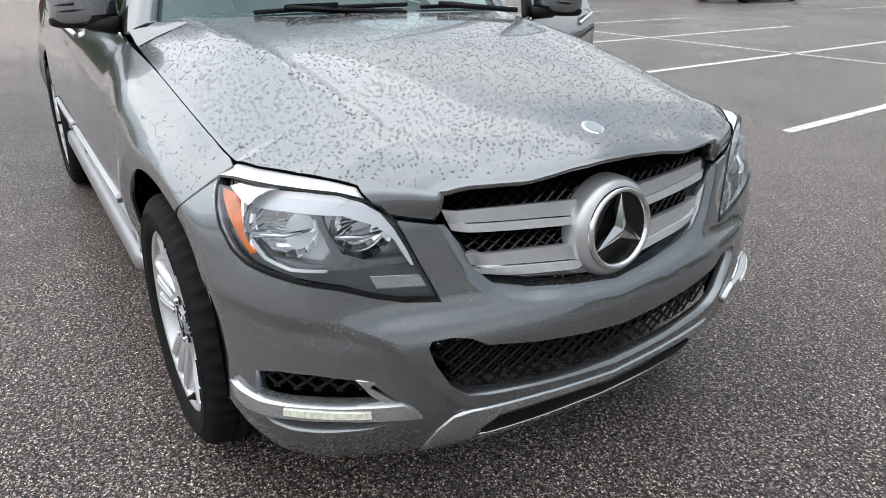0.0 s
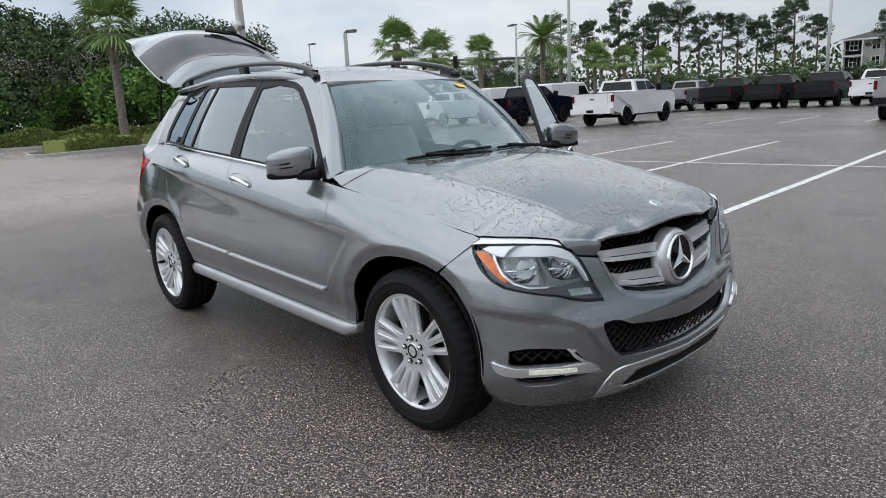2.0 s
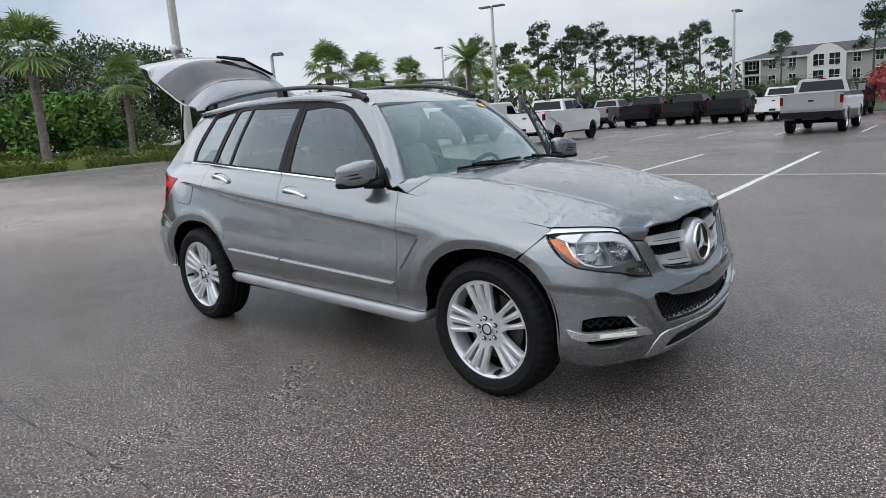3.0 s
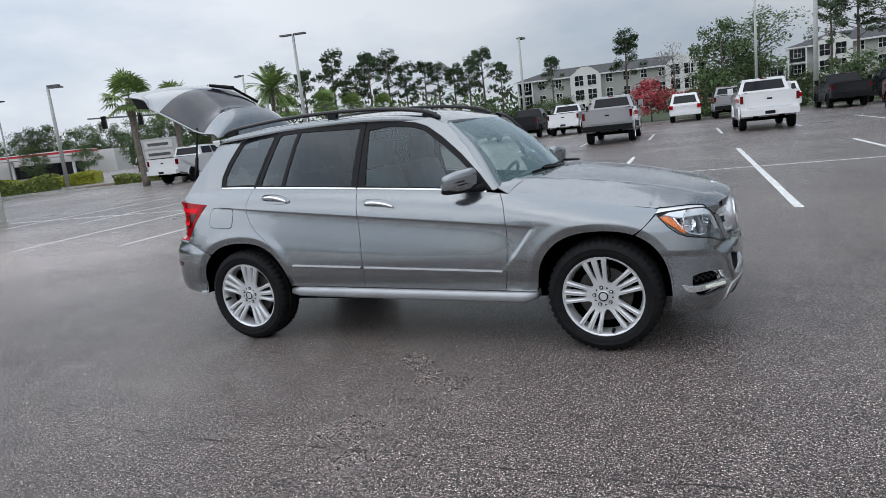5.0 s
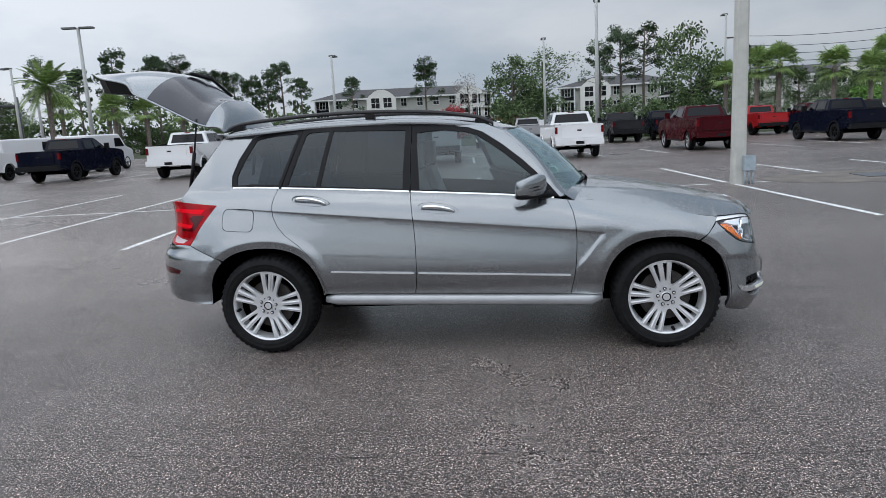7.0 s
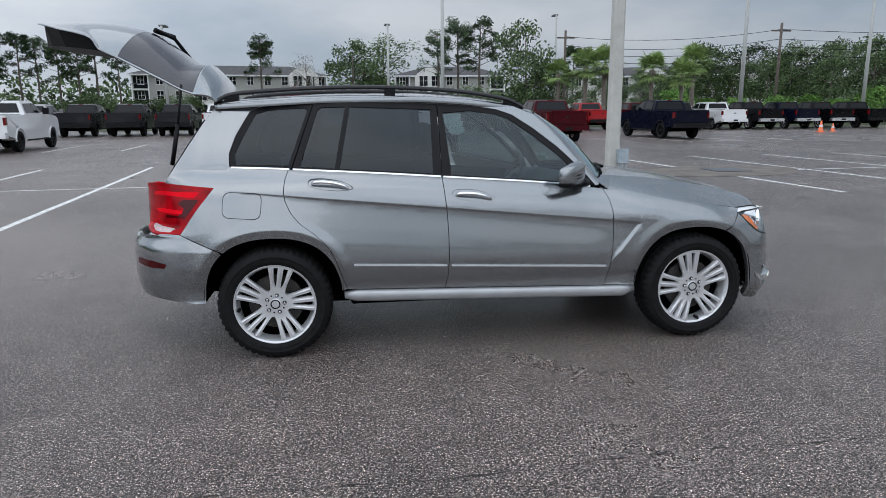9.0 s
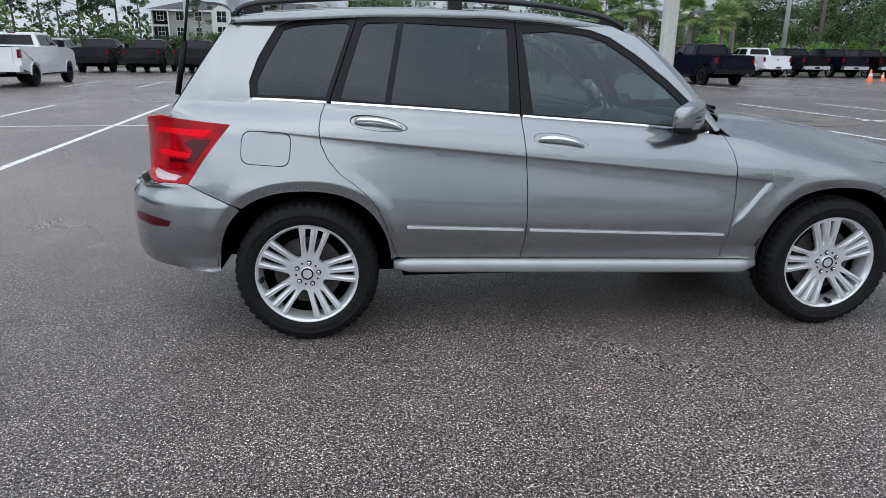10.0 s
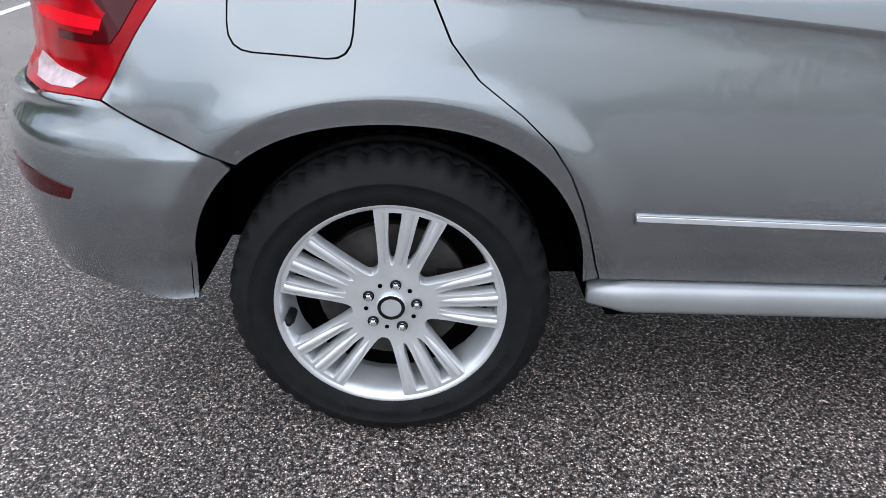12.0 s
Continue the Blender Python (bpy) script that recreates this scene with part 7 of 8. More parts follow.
def far_suv(x, y, heading, colour, label):
    t = tagged(group_empty("suv_wagon", x, y, 0, heading), label, "car", group="parked cars")
    t["dark_rims"] = 0

    def body(bm):
        extrude_poly(bm, [(-1.1, 0.5), (-1.15, 1.15), (3.0, 1.15), (4.0, 1.05), (4.15, 0.6), (4.0, 0.42), (-0.9, 0.42)], -0.98, 0.98)
        bev(bm, 0.08, 3)

    def top(bm):
        q = [(-1.1, 0.93, 1.12), (2.9, 0.92, 1.12), (2.1, 0.72, 1.78), (-0.75, 0.72, 1.83)]
        a = [bm.verts.new(p) for p in q]
        b = [bm.verts.new((p[0], -p[1], p[2])) for p in q]
        bm.faces.new(a)
        bm.faces.new(b[::-1])
        for k in range(4):
            bm.faces.new((a[k], b[k], b[(k + 1) % 4], a[(k + 1) % 4]))
        bev(bm, 0.06, 3)
    cached("sbody", "body", body, colour, t)
    c = cached("stop", "cabin", top, colour, t)
    cached("swr", "rear_window", lambda bm: slab(bm, [(-1.07, -0.72, 1.22), (-1.07, 0.72, 1.22), (-0.83, 0.62, 1.68), (-0.83, -0.62, 1.68)][::-1], 0.02), M_WINDOW, c)
    for sd in (-1, 1):
        cached(("sws", sd), "side_window", lambda bm, sd=sd: slab(bm, [(-0.85, sd * 0.925, 1.2), (2.5, sd * 0.915, 1.2), (1.9, sd * 0.76, 1.7), (-0.7, sd * 0.77, 1.7)][::sd], 0.01), M_WINDOW, c)
        cached(("stl", sd), "tail_lamp", lambda bm, sd=sd: add_box(bm, -1.17, -1.0, sd * 0.74, sd * 0.985, 0.85, 1.1) and None, M_REDLENS, t)
        for wx in (0.0, 2.9):
            truck_wheel(t, wx, sd * 0.82)
    cached("sbmp", "rear_bumper", lambda bm: add_box(bm, -1.22, -1.05, -0.94, 0.94, 0.45, 0.66) and None, colour, t)
    return t


far_suv(-1.6, 43.6, HEAD_LOT, T_WHITE, "white sport utility car parked in a row")
far_suv(4.2, 44.2, HEAD_LOT, T_WHITE, "small white car parked in a row")


def van(x, y, heading, label):
    t = tagged(group_empty("van", x, y, 0, heading), label, "van", group="parked vans")
    t["dark_rims"] = 0

    def body(bm):
        extrude_poly(bm, [(-1.2, 0.5), (-1.25, 2.2), (2.6, 2.25), (3.3, 1.5), (4.2, 1.25), (4.3, 0.55), (4.1, 0.42), (-1.0, 0.42)], -0.95, 0.95)
        bev(bm, 0.1, 3)
    cached("vbody", "body", body, T_WHITE, t)
    for sd in (-1, 1):
        cached(("vw", sd), "side_window", lambda bm, sd=sd: slab(bm, [(1.9, sd * 0.953, 1.45), (3.1, sd * 0.953, 1.45), (2.6, sd * 0.953, 2.0), (1.9, sd * 0.953, 2.0)][::sd], 0.008), M_WINDOW, t)
        for wx in (0.0, 3.3):
            truck_wheel(t, wx, sd * 0.82)
    return t


van(-31.0, 33.6, HEAD_LOT - 10, "white delivery van parked beyond the trucks")
van(-25.6, 33.2, HEAD_LOT, "white delivery van parked behind the trucks")


# ---------------- poles and lamps ----------------
def big_pole(x, y, h, box_side=None, dome=False):
    t = tagged(group_empty("light_pole", x, y), "square pale concrete light pole in the car park", "light pole", group="concrete poles")
    bm = bmesh.new()
    rows = []
    for z, w in ((0.0, 0.145), (0.05, 0.142), (h, 0.10)):
        c = 0.35 * w
        rows.append([bm.verts.new((a, b, z)) for a, b in ((w, -w + c), (w, w - c), (w - c, w), (-w + c, w), (-w, w - c), (-w, -w + c), (-w + c, -w), (w - c, -w))])
    for a, b in zip(rows, rows[1:]):
        for k in range(8):
            bm.faces.new((a[k], a[(k + 1) % 8], b[(k + 1) % 8], b[k]))
    bm.faces.new(rows[-1])
    part("pole", bm, M_POLE, t)
    for sd in (-1, 1):
        part_arm = bmesh.new()
        tube(part_arm, [(0, 0, h - 0.3), (sd * 0.5, 0, h - 0.1)], 0.05, 8)
        arm = part("arm", part_arm, M_STEEL, t)
        box("lamp_head", sd * 0.5 - 0.15 if sd > 0 else -1.15, 1.15 if sd > 0 else -0.35, -0.2, 0.2, h - 0.14, h - 0.02, M_STEEL, t, bevel=0.03)
    if box_side:
        bx = box("junction_box", 0.04, 0.27, -0.30, -0.16, 0.30, 0.62, M_BOXMETAL, t, bevel=0.015, label="pale blue grey metal junction box")
        for k in (0.08, 0.16, 0.24):
            bm = bmesh.new()
            tube(bm, [(k, -0.23, 0.0), (k, -0.23, 0.33)], 0.022, 8)
            part("conduit", bm, M_BOXMETAL, bx, smooth=True)
    if dome:
        bm = bmesh.new()
        rg = lathe(bm, [(0.01, 4.22), (0.12, 4.26), (0.16, 4.38), (0.15, 4.5), (0.02, 4.56)], 16, pose(0.22, -0.25, 0))
        part("camera_dome", bm, M_WHITETRIM, t, smooth=True)
        for a in (20, 140, 260):
            m = pose(0.22, -0.25, 4.3, 0, 0, a)
            box("camera_eye", 0.1, 0.3, -0.06, 0.06, -0.05, 0.07, M_STEEL, t, m=m, bevel=0.015)
    return t


big_pole(5.2, 10.15, 12.0, box_side=True)
big_pole(-19.9, 9.05, 12.0, dome=True)


def street_lamp(x, y, h, turn=0.0, heads=1, r=0.09):
    t = tagged(group_empty("street_lamp", x, y, 0, turn), "grey metal car park lamp with flat head", "street lamp", group="street lamps")
    bm = bmesh.new()
    tube(bm, [(0, 0, 0), (0, 0, h)], [r * 1.0, r * 0.62], 10)
    part("pole", bm, M_LAMPPOLE, t, smooth=True)
    for k in range(heads):
        sd = 1 if k == 0 else -1
        bm = bmesh.new()
        add_box(bm, 0.12 if sd > 0 else -1.05, 1.05 if sd > 0 else -0.12, -0.22, 0.22, h - 0.02, h + 0.09)
        part("lamp_head", bm, M_STEEL, t, bevel=0.03)
        bm = bmesh.new()
        tube(bm, [(0, 0, h), (sd * 0.2, 0, h + 0.03)], 0.05, 8)
        part("lamp_arm", bm, M_STEEL, t)
    return t


for x, y, h, turn, heads, r in ((-29.6, 40.4, 9.6, 10, 2, 0.17), (-36.2, 41.8, 7.4, 160, 1, 0.12), (-13.4, 46.2, 7.3, 90, 1, 0.13), (2.9, 56.8, 8.8, 90, 1, 0.13), (6.3, 46.5, 10.0, 80, 1, 0.17), (19.8, 62.2, 10.5, 90, 1, 0.14),
                               (30.4, 46.6, 12.5, 90, 1, 0.19), (46.5, 53.0, 12.5, 90, 1, 0.19), (-50.3, 34.4, 8.2, 20, 1, 0.12), (-45.8, 31.1, 7.5, 30, 1, 0.16), (-42.0, 52.0, 8.4, 20, 1, 0.15), (-60.5, 36.6, 8.0, 0, 1, 0.1)):
    street_lamp(x, y, h, turn, heads, r)


def utility_pole(x, y, h):
    t = tagged(group_empty("utility_pole", x, y), "weathered wooden utility pole with cross arm", "utility pole", group="utility poles")
    bm = bmesh.new()
    tube(bm, [(0, 0, 0), (0, 0, h)], [0.17, 0.12], 8)
    part("pole", bm, M_BARK, t, smooth=True)
    box("cross_arm", -1.0, 1.0, -0.06, 0.06, h - 0.8, h - 0.66, M_BARK, t)
    return t


UP = [(22.0, 66.0), (40.8, 57.7), (72.0, 48.0)]
for x, y in UP:
    utility_pole(x, y, 9.5)
for k, h in enumerate((8.9, 8.0, 7.3, 6.6)):
    bm = bmesh.new()
    for (xa, ya), (xb, yb) in zip(UP, UP[1:]):
        tube(bm, [(xa + (xb - xa) * q / 10, ya + (yb - ya) * q / 10, h - 1.1 * (1 - (2 * q / 10 - 1) ** 2) * 0.6) for q in range(11)], 0.022, 4, False)
    tagged(part("power_cable", bm, M_DARK), "dark overhead cable between wooden poles", "cable", group="overhead cables")


# traffic signals over the road
def traffic_mast(x, y, turn):
    t = tagged(group_empty("traffic_signal", x, y, 0, turn), "grey mast arm with black traffic signals", "traffic light")
    bm = bmesh.new()
    tube(bm, [(0, 0, 0), (0, 0, 6.2)], [0.2, 0.15], 10)
    tube(bm, [(0, 0, 5.4), (-16, 0, 6.0)], [0.14, 0.07], 8)
    part("mast", bm, M_STEEL, t, smooth=True)
    for k in (4, 7.5, 11, 14.5):
        s = box("signal_head", -k - 0.2, -k + 0.2, -0.2, 0.2, 4.9, 6.1, M_DARK, t, bevel=0.04)
    return t


traffic_mast(-44.0, 52.0, 32)


# ---------------- planting ----------------
def leaf_quads(rnd, centre, radius, count, size, V, F, flat=0.75):
    for _ in range(count):
        d = Vector((rnd.gauss(0, 1), rnd.gauss(0, 1), rnd.gauss(0, 1) * flat)).normalized() * radius * rnd.random() ** 0.45
        p = centre + d
        a = Vector((rnd.gauss(0, 1), rnd.gauss(0, 1), rnd.gauss(0, 1))).normalized()
        b = a.orthogonal().normalized()
        s = size * rnd.uniform(0.6, 1.35)
        k = len(V)
        V += [p - a * s, p + b * s * 0.45, p + a * s, p - b * s * 0.45]
        F.append((k, k + 1, k + 2, k + 3))


def tree_limbs(bm, rnd, h, r, n, spread, top=0.9):
    tube(bm, [(0, 0, 0), (0.05 * h * rnd.uniform(-1, 1) * 0.4, 0.0, h * 0.35), (0.1 * rnd.uniform(-1, 1), 0.1, h * top)], [r, r * 0.75, r * 0.25], 8)
    ends = []
    for k in range(n):
        a, z = rnd.uniform(0, 6.28), h * rnd.uniform(0.35, 0.8)
        L = spread * rnd.uniform(0.6, 1.0)
        e = Vector((L * math.cos(a), L * math.sin(a), z + L * rnd.uniform(0.2, 0.6)))
        tube(bm, [(0, 0, z - 0.3), tuple(e * 0.5 + Vector((0, 0, z * 0.5 - 0.1))), tuple(e)], [r * 0.4, r * 0.25, r * 0.08], 6)
        ends.append(e)
    return ends


def broadleaf(seed, h, spread, leaf, label, quads=4200, size=0.15, low=0.28, trunk=0.16):
    rnd = random.Random(seed)
    t = tagged(group_empty("tree"), label, "tree", group="trees round the car park")
    bm = bmesh.new()
    ends = tree_limbs(bm, rnd, h, trunk, 9, spread)
    part("trunk", bm, M_BARK, t, smooth=True)
    V, F = [], []
    centres = list(ends)
    for _ in range(26):
        a, q = rnd.uniform(0, 6.28), rnd.uniform(low, 1.0)
        rr = spread * (1.0 - abs(q - 0.55) * 1.1) * rnd.uniform(0.35, 1.0)
        centres.append(Vector((rr * math.cos(a), rr * math.sin(a), h * q)))
    for c in centres:
        leaf_quads(rnd, c, spread * rnd.uniform(0.22, 0.42), quads // len(centres), size, V, F)
    mesh_object("crown", V, F, leaf, t)
    return t


def pine(seed, h, label):
    rnd = random.Random(seed)
    t = tagged(group_empty("pine_tree"), label, "pine tree", group="pine trees behind the lot")
    bm = bmesh.new()
    tube(bm, [(0, 0, 0), (0.1, 0, h * 0.5), (0, 0.1, h * 0.98)], [0.2, 0.15, 0.05], 8)
    V, F = [], []
    for k in range(30):
        a, q = rnd.uniform(0, 6.28), 0.45 + 0.55 * rnd.random() ** 0.7
        L = (1.12 - q) * h * 0.33 * rnd.uniform(0.4, 1.2) + 0.35
        e = Vector((L * math.cos(a), L * math.sin(a), h * q + L * 0.25))
        tube(bm, [(0, 0, h * q - 0.2), tuple(e)], [0.05, 0.02], 5)
        leaf_quads(rnd, e, rnd.uniform(0.4, 0.95), 130, 0.15, V, F, 0.55)
    part("trunk", bm, M_BARK, t, smooth=True)
    mesh_object("crown", V, F, M_LEAF_PINE, t)
    return t


def fan_palm(seed, h, label, dates=False):
    rnd = random.Random(seed)
    t = tagged(group_empty("palm_tree"), label, "palm tree", group="palm trees")
    bm = bmesh.new()
    n = 16
    tube(bm, [(0.12 * math.sin(2.2 * k / n), 0, h * k / n) for k in range(n + 1)], [(0.20 if k % 2 else 0.175) * (1.25 - 0.25 * min(1, k / 4)) * (1.0 if k < n - 3 else 1.25) for k in range(n + 1)], 10)
    part("trunk", bm, M_PALMBARK, t, smooth=True)
    V, F = [], []
    top = Vector((0.1, 0, h))
    fronds = 52 if dates else 38
    for k in range(fronds):
        a = k * 2.399 + rnd.uniform(-0.2, 0.2)
        el = radians(rnd.uniform(-40, 80))
        L = (2.9 if dates else 1.55) * rnd.uniform(0.8, 1.1)
        d = Vector((math.cos(a) * math.cos(el), math.sin(a) * math.cos(el), math.sin(el)))
        side = Vector((-math.sin(a), math.cos(a), 0))
        if dates:
            pts = []
            for j in range(13):
                q = j / 12
                pts.append(top + d * (L * q) - Vector((0, 0, 1.15 * L * 0.35 * q * q * (1.2 - 0.5 * math.sin(el)))))
            for j in range(24):
                q = 1.0 + 11 * j / 23
                b = pts[int(q)].lerp(pts[min(12, int(q) + 1)], q - int(q))
                w = 0.62 * (1 - abs(q / 12 - 0.42) * 1.15)
                for sg in (-1, 1):
                    tip = b + side * sg * w + d * 0.26 - Vector((0, 0, 0.14))
                    kk = len(V)
                    V += [b - d * 0.045, b + (tip - b) * 0.5 - d * 0.03, tip, b + d * 0.045]
                    F.append((kk, kk + 1, kk + 2, kk + 3))
            for j in range(12):
                kk = len(V)
                V += [pts[j] - side * 0.03, pts[j] + side * 0.03, pts[j + 1] + side * 0.02, pts[j + 1] - side * 0.02]
                F.append((kk, kk + 1, kk + 2, kk + 3))
        else:
            c = top + d * (L * 0.62) - Vector((0, 0, 0.12 * (1 - math.sin(el))))
            kk = len(V)
            V += [top + side * 0.02, top - side * 0.02, c - side * 0.02, c + side * 0.02]
            F.append((kk, kk + 1, kk + 2, kk + 3))
            up = side.cross(d).normalized()
            for j in range(17):
                g = radians(-105 + 210 * j / 16)
                v = (d * math.cos(g) + side * math.sin(g)).normalized()
                ln = L * 0.66 * rnd.uniform(0.85, 1.1)
                tip = c + v * ln - Vector((0, 0, 0.30 * ln * rnd.uniform(0.6, 1.3)))
                nrm = v.cross(up).normalized() * 0.05
                kk = len(V)
                mid = c + v * ln * 0.55 + up * 0.02
                V += [c, mid + nrm, tip, mid - nrm]
                F.append((kk, kk + 1, kk + 2, kk + 3))
    mesh_object("fronds", V, F, M_LEAF_PALM, t)
    return t


def put(src, x, y, s=1.0, turn=0.0, sz=None, first=False):
    m = pose(x, y, 0, 0, 0, turn) @ Matrix.Diagonal((s, s, sz or s, 1))
    if first:
        src.matrix_basis = m
        return src
    return copy_thing(src, m)


rnd = random.Random(77)
OAKS = [broadleaf(11 + k, 8.5, 3.2, M_LEAF_OAK, "dense dark green broadleaf tree at the lot edge") for k in range(3)]
VINE = broadleaf(21, 3.6, 2.1, M_LEAF_BRIGHT, "bright green vine covered shrub below the trees", quads=2400, size=0.15, low=0.05, trunk=0.06)
BARE = broadleaf(31, 9.5, 3.0, M_LEAF_BARE, "half bare grey tree with thin twigs", quads=900, size=0.12, low=0.45)
REDB = broadleaf(33, 3.6, 1.9, M_LEAF_RED, "shrub tree covered in red blossom", quads=1500, size=0.16, low=0.3, trunk=0.07)
BUSH = broadleaf(35, 3.0, 2.0, M_LEAF_OAK, "dense dark green bush behind the trucks", quads=2200, size=0.13, low=0.05, trunk=0.05)
PINES = [pine(41 + k, 13.0, "tall thin pine tree with bare lower trunk") for k in range(3)]
SABAL = [fan_palm(51 + k, 5.2, "fan palm tree with rough grey trunk") for k in range(2)]
DATE = fan_palm(61, 6.6, "tall date palm with arching fronds", dates=True)

first = set()


def plant(src, x, y, s=1.0, sz=None):
    f = src.name not in first
    first.add(src.name)
    put(src, x, y, s, rnd.uniform(0, 360), sz, f)


# woods behind the hedge
for k in range(26):
    y = -20 + 1.9 * k
    plant(OAKS[k % 3], -48.5 - rnd.uniform(0, 5) - 0.12 * max(0, y - 10), y, rnd.uniform(0.8, 1.12))
for k in range(16):
    plant(OAKS[k % 3], -56 - rnd.uniform(0, 6), -22 + 3.2 * k, rnd.uniform(1.0, 1.25))
for k in range(14):
    plant(VINE, -45.2 - rnd.uniform(0, 2.2), -16 + 2.6 * k + rnd.uniform(-0.8, 0.8), rnd.uniform(0.5, 1.2))
for k in range(16):
    plant(BUSH, -46.2 - rnd.uniform(0, 1.8), -15 + 2.3 * k + rnd.uniform(-0.8, 0.8), rnd.uniform(0.7, 1.3))
for k in range(12):
    plant(BARE, -46.6 - rnd.uniform(0, 1.5), -14 + 3.1 * k + rnd.uniform(-1, 1), rnd.uniform(0.6, 0.95))
# palms on the island
plant(SABAL[0], -34.6, 9.1, 1.18)
plant(SABAL[1], -38.5, 15.2, 0.96)
for x, y, s in ((-29.0, 23.4, 0.80), (-27.9, 25.2, 0.86), (-39.8, 41.1, 0.88), (-42.6, 56.0, 0.84), (-40.0, 59.5, 0.76), (-31.0, 45.7, 0.72), (-29.2, 47.0, 0.66), (-27.0, 48.6, 0.62),
                (19.2, 51.6, 0.82), (20.8, 51.1, 0.84), (22.3, 45.3, 0.88), (24.3, 44.4, 0.80), (17.2, 53.0, 0.72), (26.8, 47.5, 0.82)):
    plant(SABAL[int(x * 10) % 2], x, y, s)
plant(DATE, -35.0, 43.9, 0.95)
# pines
for x, y, s in ((-51.6, 80, 1.03), (-49.2, 82, 0.82), (-47.3, 82.5, 0.95), (-44.8, 83.8, 0.97), (-42.6, 85, 0.80), (-40.1, 86.1, 0.85), (-38.6, 87.3, 0.82), (-36.4, 88, 0.78), (-34.2, 88.4, 0.78), (-32.3, 89.1, 0.92), (-29.9, 89.9, 0.74), (-23.0, 91.8, 0.73),
                (-10.6, 78.9, 0.78), (10.3, 79.1, 0.84), (12.7, 78.7, 0.95), (15.3, 78.3, 0.90), (29.0, 84, 0.75), (-56, 79, 0.9), (-60, 78, 0.95)):
    plant(PINES[int(abs(x) * 10) % 3], x, y, s)
# larger trees between lot and houses
for x, y, s in ((-76.0, 50.0, 0.6), (-72.0, 54.0, 0.52), (-68.0, 58.0, 0.56), (-64.0, 62.0, 0.5), (-60.0, 65.0, 0.55), (0.0, 69.6, 1.06), (3.5, 74.6, 1.10), (1.6, 71.5, 0.9), (15.7, 57.8, 1.22), (17.4, 59.0, 0.72)):
    plant(OAKS[int(abs(x) * 10) % 3], x, y, s)
# dark wood beyond the filling station
for k in range(19):
    plant(OAKS[k % 3], -151 + 2.5 * k + rnd.uniform(-1, 1), 80 + 2.9 * k + rnd.uniform(-2, 2), rnd.uniform(1.15, 1.5))
plant(BARE, -5.5, 79.4, 1.08)
plant(REDB, -4.6, 50.5, 0.85)
plant(REDB, -0.2, 52.5, 0.7)
plant(REDB, -2.0, 52.0, 0.65)
for x, y in ((0.0, 51), (8.5, 52.5), (11.5, 52), (14.2, 52.8), (6.0, 53), (-7.0, 51.5)):
    plant(BUSH, x, y, rnd.uniform(0.6, 0.9))
# woods on the far side of the lot
for k in range(22):
    x = 30 + 2.6 * k
    plant(OAKS[k % 3], x, 66.5 - 0.28 * (x - 30) + rnd.uniform(-2, 2), rnd.uniform(0.85, 1.15) * (0.68 + 0.32 * ramp(33, 50, x)))
for k in range(18):
    x = 26 + 3.4 * k
    plant(OAKS[k % 3], x, 78 - 0.28 * (x - 30) + rnd.uniform(-2, 2), rnd.uniform(1.05, 1.3) * (0.62 + 0.38 * ramp(33, 52, x)))
for k in range(12):
    plant(VINE, 31 + 3.1 * k, 59 - 0.6 * k + rnd.uniform(-1, 1), rnd.uniform(0.5, 0.9))
# undergrowth below the pines
for k in range(18):
    x = -51 + 1.75 * k
    plant(BUSH, x, 81 + 0.3 * (x + 56) + rnd.uniform(-2, 2), rnd.uniform(0.7, 1.1))
for k in range(9):
    plant(BUSH, -16 + 4.2 * k, 88 + rnd.uniform(-3, 3), rnd.uniform(0.6, 1.0))


def far_woods():
    """Closes the horizon all round."""
    r2 = random.Random(5)
    V, F = [], []
    for k in range(420):
        a = 2 * math.pi * k / 420
        R = 190 + r2.uniform(-12, 12)
        hh = 6.5 + 3.0 * math.sin(a * 7) * math.sin(a * 3 + 1) + r2.uniform(-1.0, 2.0)
        for z in (1.0, 3.2, 5.4, hh - 0.6):
            leaf_quads(r2, Vector((R * math.cos(a), R * math.sin(a), min(z, hh))), 2.6, 26, 0.75, V, F, 0.7)
    return tagged(mesh_object("far_woods", V, F, M_LEAF_OAK), "distant band of dark green woods", "woods", kind="stuff")


far_woods()


